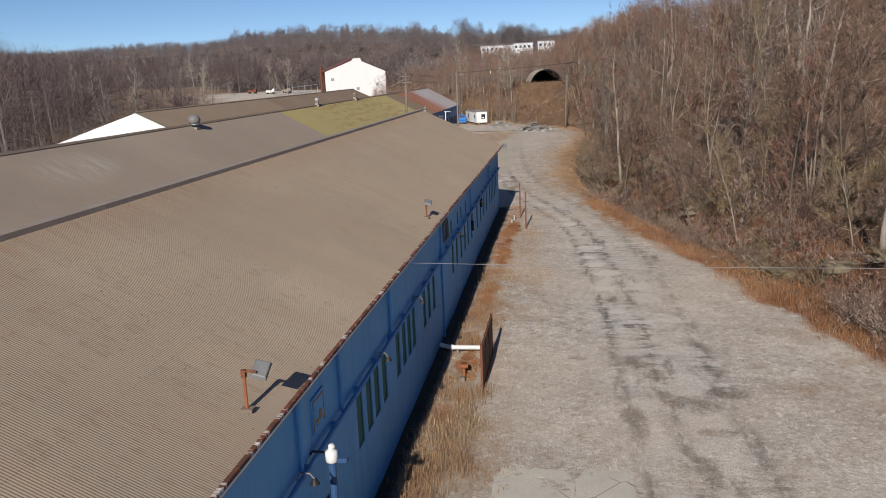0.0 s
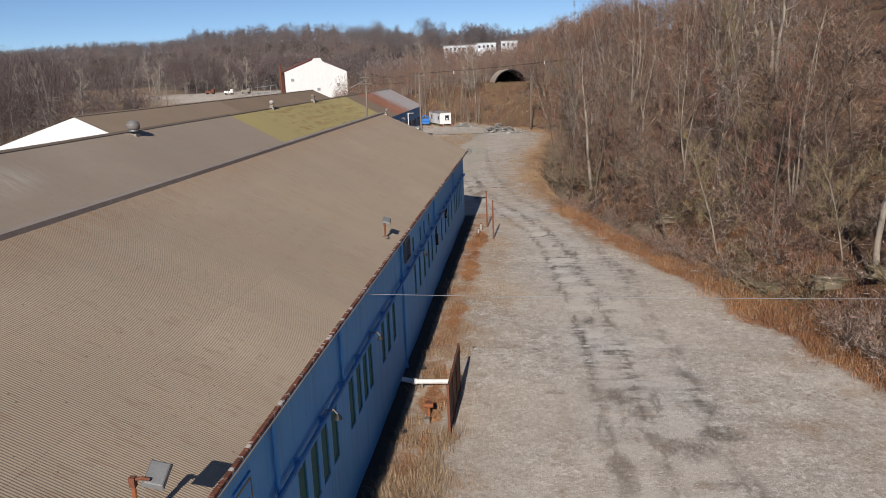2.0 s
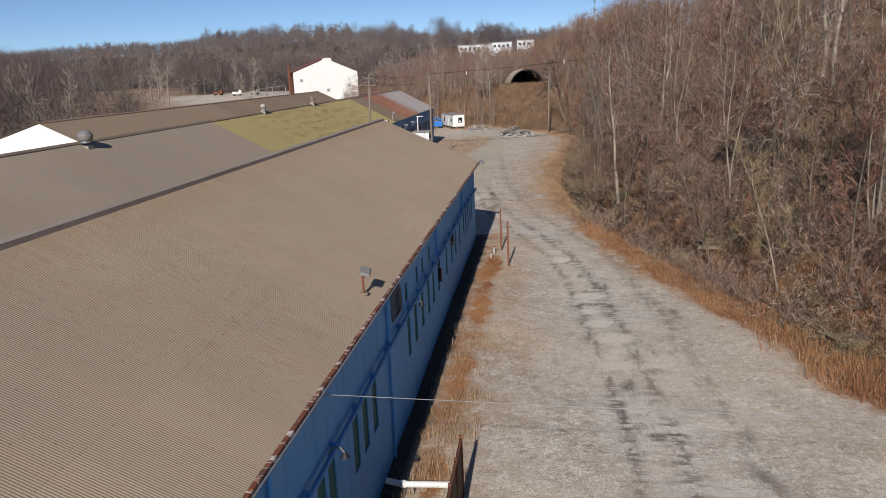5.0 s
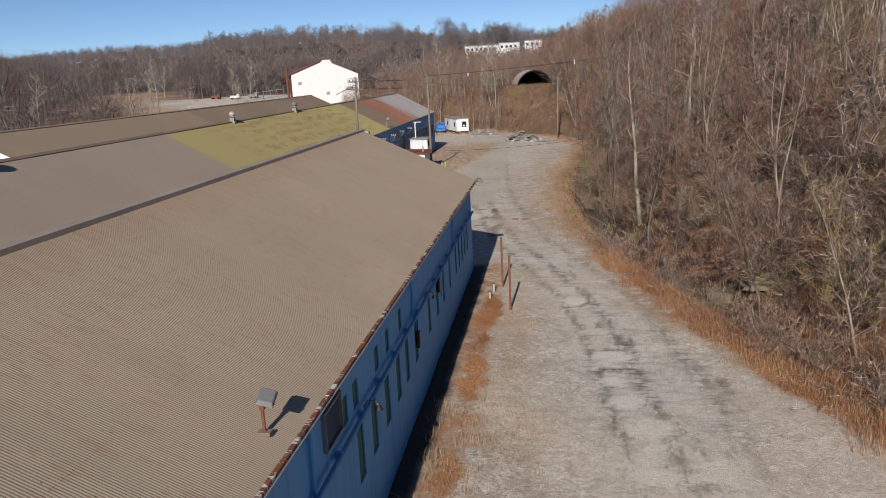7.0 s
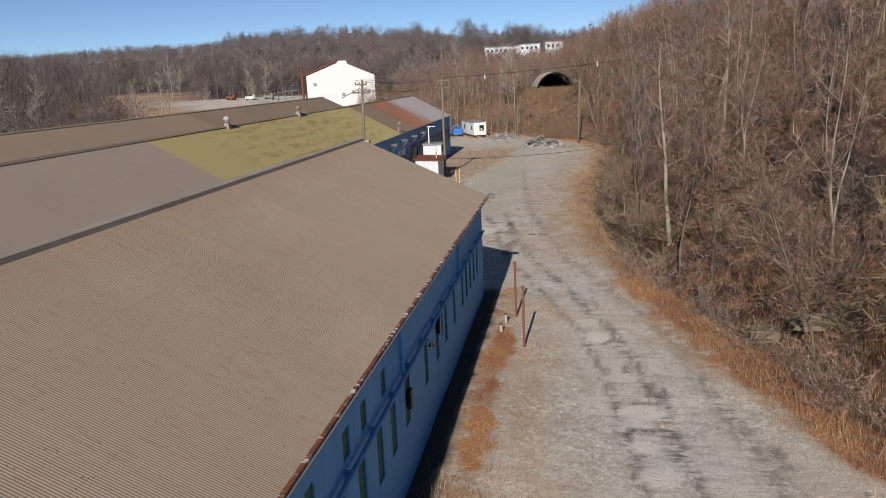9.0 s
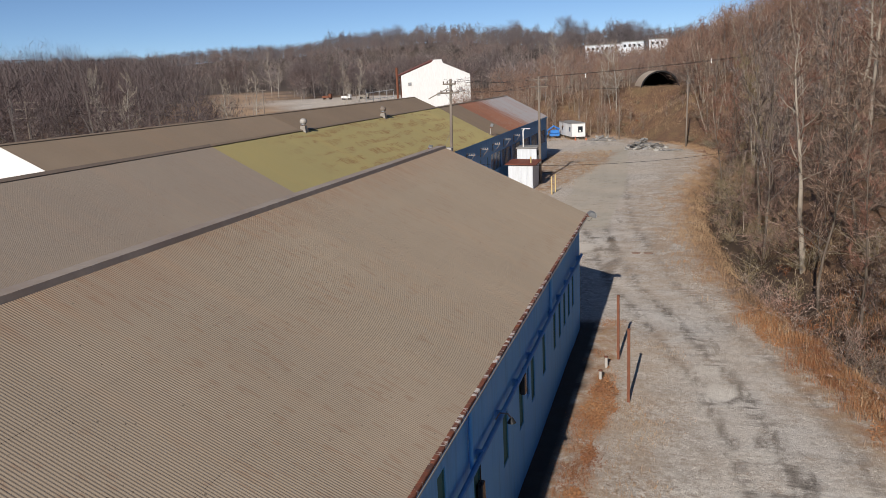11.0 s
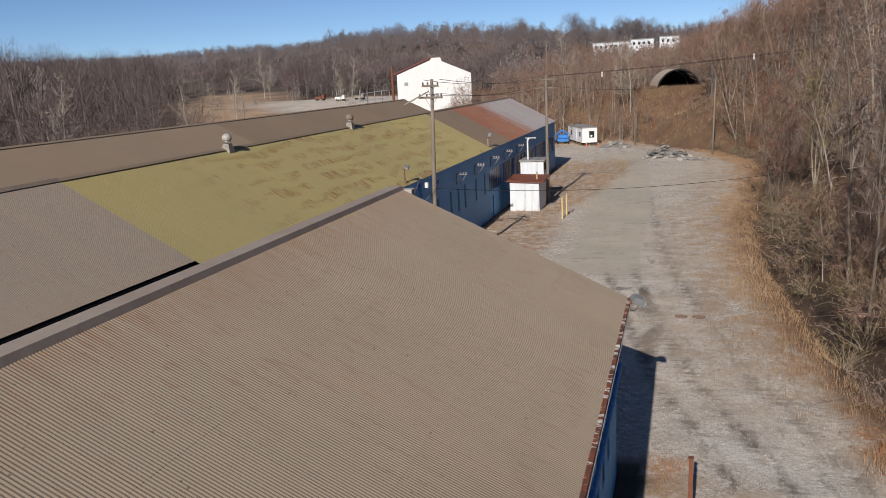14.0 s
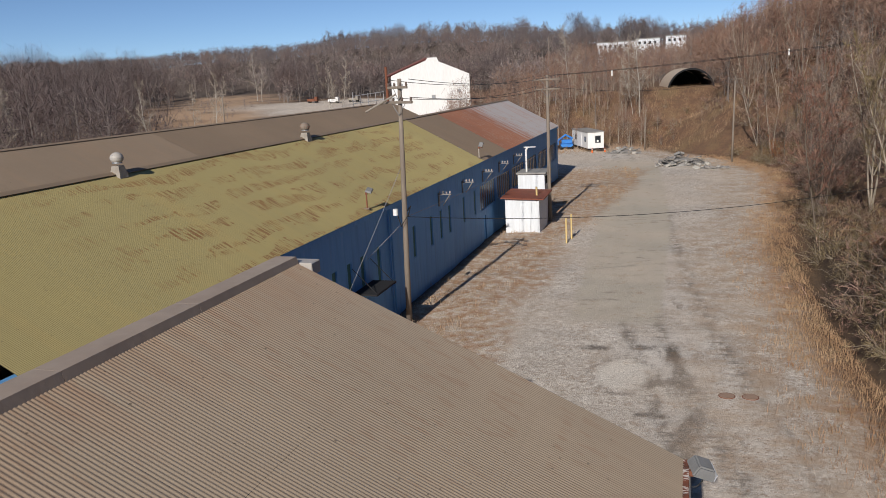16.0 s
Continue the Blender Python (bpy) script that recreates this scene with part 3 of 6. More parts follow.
grit = g.noise(1.8, 8, 0.85, stretch=(1.0, 0.7, 1.0), lo=0.32, hi=0.68)
spot = g.node("ShaderNodeMath")
g.link(g.attr("dark"), spot.inputs[0]), g.link(grit, spot.inputs[1])
g.mix(g.ramp(spot.outputs[0], 0.95, 1.6), (0.09, 0.077, 0.065), 0.95)
tarmac = g.attr("asphalt")
g.mix(g.math("MULTIPLY", tarmac, g.noise(0.6, 5, lo=0.0, hi=0.4)), (0.44, 0.39, 0.315), 0.92)
g.mix(g.math("MULTIPLY", tarmac, g.math("MULTIPLY", g.noise(1.0, 5, 0.7, stretch=(0.6, 1.6, 1), lo=0.55, hi=0.62), g.noise(0.16, 2, lo=0.48, hi=0.56))), (0.2, 0.175, 0.15), 0.7)
g.mix(g.attr("slab"), (0.63, 0.585, 0.515), 0.92)
weed_n = g.math("MULTIPLY", g.attr("weeds"), g.noise(0.7, 5, 0.65, lo=0.42, hi=0.6))
g.mix(weed_n, (0.35, 0.245, 0.16), 0.75)
g.mix(g.math("MULTIPLY", g.math("ADD", g.attr("weeds"), 0.12), g.noise(5.0, 4, 0.8, lo=0.55, hi=0.62)), (0.2, 0.13, 0.085), 0.8)
g.mix(g.noise(0.09, 3, lo=0.38, hi=0.62), (0.56, 0.46, 0.36), 0.4)
g.mix(g.math("MULTIPLY", g.noise(0.9, 6, 0.75, lo=0.56, hi=0.66), 0.6), (0.3, 0.2, 0.125), 0.7)
g.mix(g.math("MULTIPLY", g.attr("grass"), g.noise(1.2, 5, 0.7, lo=0.4, hi=0.6)), (0.31, 0.165, 0.082), 0.85)
g.mix(g.math("MULTIPLY", g.attr("grass"), g.noise(2.3, 4, 0.7, lo=0.5, hi=0.66)), (0.42, 0.31, 0.19), 0.7)
g.mix(g.math("MULTIPLY", g.attr("drift"), g.noise(4.0, 5, 0.8, lo=0.3, hi=0.55)), (0.31, 0.15, 0.066), 0.85)
yard_col = g.col
g.col = litter
g.mix(g.attr("yard"), yard_col)
g.mix(g.attr("soil_shade"), (0.045, 0.035, 0.028), 0.95)                            # shadow at the wall feet and in the wet ditch, painted near-black
hgt = g.math("ADD", g.noise(6, 6, 0.75), g.math("MULTIPLY", g.noise(22, 3), 0.5))
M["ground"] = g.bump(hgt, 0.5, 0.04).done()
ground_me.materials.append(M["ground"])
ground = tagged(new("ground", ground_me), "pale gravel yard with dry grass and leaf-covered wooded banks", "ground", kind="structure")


# old concrete apron in the gravel
apron = thing("concrete_slab", 6.3, -54.6, -0.36, "cracked pale concrete slab set in the gravel", "slab")
rs_ = np.random.RandomState(77)
bm = bmesh.new()
for x0, x1, y0, y1 in ((-2.4, 0.35, -3.2, 3.05), (0.39, 2.4, -3.2, 3.1)):
    ring_pts = []
    for i in range(24):
        a = 2 * math.pi * (i + 0.5) / 24
        c_, s_ = math.cos(a), math.sin(a)
        k = 1 / max(abs(c_), abs(s_))
        jag = 0.04 * rs_.normal()
        ring_pts.append(((x0 + x1) / 2 + c_ * k * (x1 - x0) / 2 + jag, (y0 + y1) / 2 + s_ * k * (y1 - y0) / 2 + 0.05 * rs_.normal()))
    lo_ = [bm.verts.new((*p, -0.1)) for p in ring_pts]
    hi_ = [bm.verts.new((*p, 0.085)) for p in ring_pts]
    bm.faces.new(hi_)
    for i in range(24):
        bm.faces.new((lo_[i], lo_[(i + 1) % 24], hi_[(i + 1) % 24], hi_[i]))
sl = Mat("old_concrete_slab", 0.9).world_co().base((0.6, 0.55, 0.46))
sl.mix(sl.noise(0.8, 5), (0.52, 0.475, 0.4))
sl.mix(sl.noise(14, 4, 0.8), (0.36, 0.33, 0.285), 0.5)
sl.mix(sl.math("MULTIPLY", sl.voronoi(0.5, lo=0.012, hi=0.004), sl.noise(0.5, 3, lo=0.45, hi=0.55)), (0.16, 0.14, 0.12), 0.8)
sl.mix(sl.noise(1.3, 4, lo=0.62, hi=0.7), (0.22, 0.2, 0.17), 0.5)
part("paving", bm, sl.bump(sl.noise(20, 3), 0.2, 0.02).done(), apron)


# ---------------------------------------------------------------- the sheds
def building(name, x, y, label, category="industrial building"):
    ob = thing(name, x, y, 0, label, category)
    IN_PLACE.add(ob.name)
    return ob


def holed_wall(a0, a1, z0, z1, holes, thick, place):
    """A wall along a, up z, with openings (a0, a1, z0, z1) through it. place(a, depth, z) gives the point; depth 0 is the outer face."""
    cuts = lambda lo, hi, k: sorted({lo, hi, *(c for h in holes for c in h[k:k + 2] if lo < c < hi)})
    A, Z = cuts(a0, a1, 0), cuts(z0, z1, 2)
    inside = lambda a, z: any(h[0] < a < h[1] and h[2] < z < h[3] for h in holes)
    v, f, seen = [], [], {}

    def vert(*p):
        if p not in seen:
            seen[p] = len(v)
            v.append(place(*p))
        return seen[p]

    for i in range(len(A) - 1):
        for j in range(len(Z) - 1):
            if inside((A[i] + A[i + 1]) / 2, (Z[j] + Z[j + 1]) / 2):
                continue
            for dep in (0.0, thick):
                q = [vert(A[i], dep, Z[j]), vert(A[i + 1], dep, Z[j]), vert(A[i + 1], dep, Z[j + 1]), vert(A[i], dep, Z[j + 1])]
                f.append(q if dep == 0 else q[::-1])
    for h in holes + [(a0, a1, z0, z1)]:
        c = [(h[0], h[2]), (h[1], h[2]), (h[1], h[3]), (h[0], h[3])]
        for (p, q), (r, s) in zip(c, c[1:] + c[:1]):
            f.append([vert(p, 0.0, q), vert(p, thick, q), vert(r, thick, s), vert(r, 0.0, s)])
    return v, f


def window(parent, a0, a1, z0, z1, place, pane_mat, frame_mat, bars=0, depth=0.1):
    """A window in an opening: frame, one pane and its bars."""
    bm = bmesh.new()
    t = 0.05
    for (p, q, r, s) in ((a0, a1, z0, z0 + t), (a0, a1, z1 - t, z1), (a0, a0 + t, z0 + t, z1 - t), (a1 - t, a1, z0 + t, z1 - t)):
        vs = [bm.verts.new(place(a, d, z)) for d in (depth - 0.03, depth + 0.04) for a, z in ((p, r), (q, r), (q, s), (p, s))]
        for fc in ((0, 1, 2, 3), (7, 6, 5, 4), (0, 4, 5, 1), (1, 5, 6, 2), (2, 6, 7, 3), (3, 7, 4, 0)):
            bm.faces.new([vs[i] for i in fc])
    w = part("window", bm, frame_mat, parent)
    bm = bmesh.new()
    vs = [bm.verts.new(place(a, d, z)) for d in (depth, depth + 0.012) for a, z in ((a0 + t, z0 + t), (a1 - t, z0 + t), (a1 - t, z1 - t), (a0 + t, z1 - t))]
    for fc in ((0, 1, 2, 3), (7, 6, 5, 4), (0, 4, 5, 1), (1, 5, 6, 2), (2, 6, 7, 3), (3, 7, 4, 0)):
        bm.faces.new([vs[i] for i in fc])
    part("pane", bm, pane_mat, w)
    for i in range(bars):
        a = a0 + (a1 - a0) * (i + 1) / (bars + 1)
        part("glazing_bar", bar([place(a, depth - 0.02, z0 + t), place(a, depth - 0.02, z1 - t)], 0.025, 4), frame_mat, w)
    return w


def slope_rows(parent, name, mat_, ridge, eave, y0, y1, wide, rows, label="", pitch=0.0685, seg=6, lift=0.0):
    """One slope of a roof: lapped rows of corrugated sheets from the ridge (x, z) down to the eave (x, z)."""
    dx, dz = eave[0] - ridge[0], eave[1] - ridge[1]
    side = 1 if dx > 0 else -1
    run, fall = abs(dx), -dz
    length, ang = math.hypot(run, fall), math.degrees(math.atan2(fall, run))
    rl = length / rows
    # the deck that carries the sheets
    bm = bmesh.new()
    k = [(ridge[0], y0, ridge[1] - 0.06), (eave[0], y0, eave[1] - 0.06), (eave[0], y1, eave[1] - 0.06), (ridge[0], y1, ridge[1] - 0.06)]
    vs = [bm.verts.new((p[0] - (0.03 * side if i in (1, 2) else 0), p[1], p[2] - q)) for q in (0, 0.12) for i, p in enumerate(k)]
    for fc in ((0, 1, 2, 3), (7, 6, 5, 4), (0, 4, 5, 1), (1, 5, 6, 2), (2, 6, 7, 3), (3, 7, 4, 0)):
        bm.faces.new([vs[i] for i in fc])
    roof = part(name, bm, M["dark"], parent, label)
    v, f = corrugated(wide + 0.03, rl + 0.1, pitch, 0.0038, seg, 0)
    me = mesh_of("sheet", v, f, mat_, True)
    n = int(round((y1 - y0) / wide))
    for r in range(rows):
        for i in range(n):
            ob = new("sheet", me)
            ob.parent = roof
            s = max(0.0, r * rl - 0.05)
            x = ridge[0] + side * s * math.cos(radians(ang))
            z = ridge[1] - s * math.sin(radians(ang)) + 0.003 * (rows - 1 - r) + lift + 0.0015 * (i % 2)
            y = y0 + i * wide
            ob.matrix_basis = pose(x, y, z, 0, ang, 0) if side > 0 else pose(x, y + wide, z, 0, ang, 180) @ pose(0, 0, 0, 0, 0, 0)
    return roof


def slope_one(parent, name, mat_, ridge, eave, y0, y1, label="", pitch=0.0685, seg=4):
    """A slope far from the way: the same corrugation in one mesh."""
    dx, dz = eave[0] - ridge[0], eave[1] - ridge[1]
    length = math.hypot(dx, dz)
    v, f = corrugated(y1 - y0, length, pitch, 0.0036, seg, 0)
    ux, uz = dx / length, dz / length
    w = np.stack([ridge[0] + v[:, 0] * ux - v[:, 2] * uz * (1 if dx > 0 else -1), y0 + v[:, 1], ridge[1] + v[:, 0] * uz + v[:, 2] * abs(ux)], 1)
    return raw_part(name, (w, f), mat_, parent, label, True)


def gable(bm, xs, y, thick):
    """A gable wall through the outline xs [(x, z), ...], across the building at y."""
    a = [bm.verts.new((x, y, z)) for x, z in xs]
    b = [bm.verts.new((x, y + thick, z)) for x, z in xs]
    bm.faces.new(a)
    bm.faces.new(b[::-1])
    for i in range(len(xs)):
        j = (i + 1) % len(xs)
        bm.faces.new((a[j], a[i], b[i], b[j]))
    return bm


def ridge_cap(parent, x, z, y0, y1, w, drop, mat_, label="", piece=3.0):
    """Folded ridge flashing in lapped lengths."""
    y = y0
    cap = None
    while y < y1 - 0.01:
        e = min(y + piece, y1)
        bm = bmesh.new()
        sec = [(-w, -drop), (0, 0), (w, -drop), (w, -drop - 0.02), (0, -0.02), (-w, -drop - 0.02)]
        lift = 0.006 * (int(round((y - y0) / piece)) % 2)
        a = [bm.verts.new((x + p, y, z + q + lift)) for p, q in sec]
        b = [bm.verts.new((x + p, e + 0.08, z + q + lift)) for p, q in sec]
        for i in range(6):
            bm.faces.new((a[i], a[(i + 1) % 6], b[(i + 1) % 6], b[i]))
        bm.faces.new((a[0], a[1], a[4], a[5])), bm.faces.new((a[1], a[2], a[3], a[4]))
        bm.faces.new((b[5], b[4], b[1], b[0])), bm.faces.new((b[4], b[3], b[2], b[1]))
        part("ridge_flashing", bm, mat_, parent, label)
        y = e


# ---- the near shed, along the lane
A_Y0, A_Y1 = -104.0, 0.0
A_RIDGE, A_EAVE = (-7.52, 9.93), (0.06, 6.34)
near_shed = building("warehouse", -7.5, -52, "long blue warehouse with a tan corrugated gable roof")


def a_wall(a, d, z):
    return (-0.28 - 0.0045 * a - d, a, z)


A_WIN = [-54.8, -53.6, -52.5, -51.3, -48.9, -47.7, -46.6, -45.6, -42.9, -41.6, -40.2, -33.2, -31.4, -29.4, -27.4, -25.6, -23.5, -19.9, -17.3, -15.0, -12.4, -9.5, -7.9, -6.3, -4.7, -3.1]
A_UP = [-34.6, -33.4, -30.6, -28.9, -26.6]
a_holes = [(y - 0.36, y + 0.36, 2.1, 4.0) for y in A_WIN] + [(y - 0.3, y + 0.3, 4.5, 5.3) for y in A_UP]
a_holes += [(-36.7, -35.2, 4.72, 5.75), (-59.6, -58.2, -0.4, 2.5), (-16.2, -15.75, 2.6, 3.9)]
a_side = raw_part("side_wall", holed_wall(A_Y0, A_Y1, -1.2, 6.3, a_holes, 0.22, a_wall), M["blue"], near_shed, "faded streaked blue painted wall")
for y in A_WIN:
    window(a_side, y - 0.36, y + 0.36, 2.1, 4.0, a_wall, M["glass_paint"], M["frame_green"], depth=0.06)
for y in A_UP:
    window(a_side, y - 0.3, y + 0.3, 4.5, 5.3, a_wall, M["glass_paint"], M["frame_green"], depth=0.06)
window(a_side, -16.2, -15.75, 2.6, 3.9, a_wall, M["dark"], M["blue_dark"], depth=0.06)
# louvre and door
lv = part("louvre", boxes((-0.42, 0.0, -36.69, -36.66, 4.72, 5.75), (-0.42, 0.0, -35.24, -35.18, 4.7, 5.77), (-0.42, 0.0, -36.66, -35.24, 5.71, 5.77), (-0.42, 0.0, -36.66, -35.24, 4.7, 4.76)), M["grey_metal"], near_shed, "dark grey wall louvre")
part("backing", boxes((-0.4, -0.36, -36.66, -35.24, 4.76, 5.71)), M["dark"], lv)
for i in range(8):
    part("slat", box(bmesh.new(), -0.09, 0.09, -0.7, 0.7, -0.006, 0.006, m=pose(-0.16, -35.95, 4.82 + i * 0.115, 0, 40, 0)), M["grey_metal"], lv)
dr = part("door", boxes((-0.16, -0.1, -59.58, -58.22, -0.5, 2.48)), M["dark"], near_shed, "dark doorway")
part("door_handle", boxes((-0.1, -0.06, -58.4, -58.34, 0.5, 0.66)), M["steel"], dr)
# end walls, left wall
pent = [(-14.7, -1.0), (-14.7, 6.4), (-7.52, 9.82), (-0.32, 6.3), (-0.32, -1.0)]
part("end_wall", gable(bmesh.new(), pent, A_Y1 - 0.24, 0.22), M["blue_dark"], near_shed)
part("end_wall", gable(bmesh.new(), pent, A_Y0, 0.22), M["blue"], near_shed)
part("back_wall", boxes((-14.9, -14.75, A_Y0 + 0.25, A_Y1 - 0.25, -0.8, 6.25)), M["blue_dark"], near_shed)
# roof: the slope over the lane in three lapped rows of sheets, the rest in one mesh
slope_rows(near_shed, "roof_slope", M["roof_tan"], A_RIDGE, A_EAVE, -71.2, 0.05, 0.8905, 3, "tan weathered corrugated roof slope")
slope_one(near_shed, "roof_slope_rear", M["roof_tan"], A_RIDGE, A_EAVE, A_Y0, -71.2, seg=6)
slope_one(near_shed, "roof_slope_back", M["roof_tan"], A_RIDGE, (-14.75, 6.5), A_Y0, A_Y1 + 0.05, seg=2)
y = A_Y0
while y < A_Y1:                                                               # boxed ridge capping in lengths
    e = min(y + 3.05, A_Y1 + 0.1)
    bm = bmesh.new()
    sec = [(-8.0, 9.8), (-7.98, 10.065), (-7.53, 10.065), (-7.47, 9.875), (-7.5, 9.86), (-7.56, 10.03), (-7.95, 10.03), (-7.96, 9.8)]
    a = [bm.verts.new((p, y, q)) for p, q in sec]
    b = [bm.verts.new((p, e - 0.006, q)) for p, q in sec]
    for i in range(8):
        bm.faces.new((a[i], a[(i + 1) % 8], b[(i + 1) % 8], b[i]))
    bm.faces.new(a), bm.faces.new(b[::-1])
    part("ridge_flashing", bm, M["ridge"], near_shed, "pale grey boxed ridge capping")
    y = e
part("ridge_seat", boxes((-7.94, -7.56, A_Y0, A_Y1, 9.7, 9.96)), M["dark"], near_shed)
part("ridge_end", boxes((-7.78, -7.2, 0.1, 0.5, 9.66, 9.93), bevel=0.02), M["flash_pale"], near_shed, "pale sheet-metal ridge end")
# rusty eave edge with pale patches, gutter strip below
y = A_Y0
while y < A_Y1:
    part("eave_edge", boxes((0.01, 0.2, y, min(y + 2.9, A_Y1 + 0.06), 6.235, 6.325), bevel=0.012), M["rust_edge"], near_shed)
    y += 2.92
part("gutter_lip", boxes((0.2, 0.222, A_Y0, A_Y1, 6.185, 6.222)), M["flash_pale"], near_shed, "pale thin gutter lip")
part("eave_board", boxes((-0.08, 0.0, A_Y0, A_Y1, 6.02, 6.26)), M["blue_dark"], near_shed)
# conduit along the wall with brackets, down pipes, small wall lamps
run = part("conduit", bar([(a_wall(y, -0.17, 4.22)) for y in np.linspace(A_Y0, -0.6, 60)], 0.075, 8), M["blue_dark"], near_shed, "blue painted pipe along the wall")
for y in np.arange(-75, -1, 2.45):
    part("bracket", boxes((a_wall(y, 0, 0)[0], a_wall(y, 0, 0)[0] + 0.2, y - 0.03, y + 0.03, 4.1, 4.34)), M["blue_dark"], run)
for y, zl in ((-60.5, 4.2), (-56.9, 4.2), (-50.2, 4.2), (-37.8, -0.3), (-24.3, 4.2), (-11.0, 4.2)):
    part("down_pipe", bar([a_wall(y, -0.08, 6.05), a_wall(y, -0.08, zl)], 0.055, 8), M["blue"], near_shed)
for y in (-61.0, -52.9, -46.2, -33.0, -21.6):
    wl = part("wall_lamp", bar([a_wall(y, -0.1, 4.3), a_wall(y, -0.22, 4.5), a_wall(y, -0.45, 4.5), a_wall(y, -0.55, 4.36)], 0.025, 6), M["grey_metal"], near_shed, "small gooseneck wall lamp")
    part("shade", tube(bmesh.new(), [a_wall(y, -0.55, 4.38), a_wall(y, -0.55, 4.24)], [0.05, 0.13], 10), M["black"], wl)
# painted board high on the wall
pb = part("wall_board", boxes((-0.02, 0.03, -59.35, -58.35, 4.62, 5.6), bevel=0.01), M["blue"], near_shed, "blue board with faded dark marks")
for i, (p, q, r, s) in enumerate(((-59.3, -59.24, 4.7, 5.5), (-58.46, -58.4, 4.7, 5.5), (-59.24, -58.46, 5.46, 5.52), (-59.1, -58.9, 4.8, 4.95), (-58.85, -58.6, 4.85, 5.12))):
    part("dark_mark", boxes((0.03, 0.036, p, q, r, s)), M["dark_glass"], pb)
# vertical post lamp by the door
post_lamp = thing("post_lamp", 0.55, -59.65, height(0.55, -59.65), "blue pipe post with a white domed lamp", "lamp post")
part("post", bar([(0, 0, 0), (0, 0, 4.4)], 0.1, 10), M["post_blue_shaded"], post_lamp)
hd = part("lamp_head", tube(bmesh.new(), [(0, 0, 4.4), (0, 0, 4.45), (0, 0, 4.7), (0, 0, 4.75)], [0.11, 0.16, 0.16, 0.09], 14), M["white_pipe"], post_lamp, "white cylinder lamp head", True)
part("cap", tube(bmesh.new(), [(0, 0, 4.75), (0.02, 0, 4.85), (0.04, 0, 4.9)], [0.08, 0.09, 0.04], 10), M["white_pipe"], hd)
part("arm", bar([(-0.56, 0, 4.58), (-0.5, 0, 4.68), (-0.16, 0, 4.66)], 0.03, 6), M["black"], post_lamp)
part("side_lamp", boxes((0.16, 0.42, -0.1, 0.1, 4.42, 4.54), bevel=0.02), M["post_blue_shaded"], post_lamp)
# dark meter boxes hung on the wall
for y, z in ((-17.2, 3.6), (-23.4, 3.0)):
    wb = part("meter_box", box(bmesh.new(), a_wall(y, 0, 0)[0] - 0.02, a_wall(y, 0, 0)[0] + 0.15, y - 0.16, y + 0.16, z - 0.35, z + 0.35, bevel=0.03), M["dark_glass"], near_shed, "dark weathered meter box")
    part("cable", bar([a_wall(y, -0.06, z + 0.35), a_wall(y, -0.06, 4.15)], 0.02, 5), M["black"], wb)

# ---- the long shed behind it
B_RIDGE, B_EAVE = (-22.65, 10.36), (-15.85, 6.72)
B_Y1 = 89.0
long_shed = building("factory_hall", -22.6, -8, "long dark blue factory hall with patched corrugated roof")


def b_wall(a, d, z):
    return (-16.05 - d, a, z)


B_WIN = [19.5, 21.3, 23.0, 25.3, 31.3, 34.8, 37.0, 39.1, 42.9, 46.2]
B_BIG = [(47.9, 53.3), (54.1, 59.6), (60.5, 66.4), (67.2, 73.6), (74.6, 80.6), (81.6, 87.6)]
b_holes = [(y - 0.27, y + 0.27, 2.65, 4.68) for y in B_WIN] + [(p, q, 2.65, 4.75) for p, q in B_BIG] + [(22.0, 23.4, -0.2, 2.3), (48.7, 49.6, -0.2, 2.1)]
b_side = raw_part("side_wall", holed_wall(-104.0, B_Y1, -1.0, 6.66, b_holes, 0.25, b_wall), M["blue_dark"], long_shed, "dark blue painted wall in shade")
for y in B_WIN:
    window(b_side, y - 0.27, y + 0.27, 2.65, 4.68, b_wall, M["glass_paint"], M["blue_dark"], depth=0.06)
for p, q in B_BIG:
    window(b_side, p, q, 2.65, 4.75, b_wall, M["dark_glass"], M["blue_dark"], bars=6, depth=0.08)
for p, q in ((22.0, 23.4), (48.7, 49.6)):
    part("door", boxes((-16.2, -16.14, p + 0.02, q - 0.02, -0.2, 2.3 if p < 30 else 2.1)), M["dark"] if p < 30 else M["blue"], long_shed)
canopy = part("canopy", boxes((-16.04, -14.7, 21.4, 24.2, 2.95, 3.05)), M["dark"], long_shed, "dark flat door canopy")
for y in (21.6, 24.0):
    part("stay", bar([(-14.8, y, 3.05), (-16.05, y, 4.3)], 0.02, 5), M["black"], canopy)
b_pent = [(-29.4, -1.0), (-29.4, 6.7), (-22.65, 10.25), (-16.06, 6.66), (-16.06, -1.0)]
part("end_wall", gable(bmesh.new(), b_pent, B_Y1 - 0.25, 0.24), M["blue_dark"], long_shed)
part("end_wall", gable(bmesh.new(), b_pent, -104, 0.24), M["blue_dark"], long_shed)
for name, m_, y0, y1, lab in (("roof_slope", "roof_tan_far", -104, 0.6, "brown-grey corrugated roof slope"), ("roof_slope_green", "roof_green", 0.6, 49.0, "olive painted roof slope with rust streaks"),
                              ("roof_slope_brown", "roof_brown", 49.0, 57.8, "dull brown roof slope"), ("roof_slope_rust", "roof_rust", 57.8, B_Y1 + 0.1, "rusted roof slope fading to bare zinc")):
    slope_one(long_shed, name, M[m_], B_RIDGE, (-16.55, 7.093) if y0 < 0 else B_EAVE, y0, y1, lab, seg=4)
slope_one(long_shed, "roof_slope_back", M["roof_tan_far"], B_RIDGE, (-29.45, 6.72), -104, B_Y1 + 0.1, seg=2)
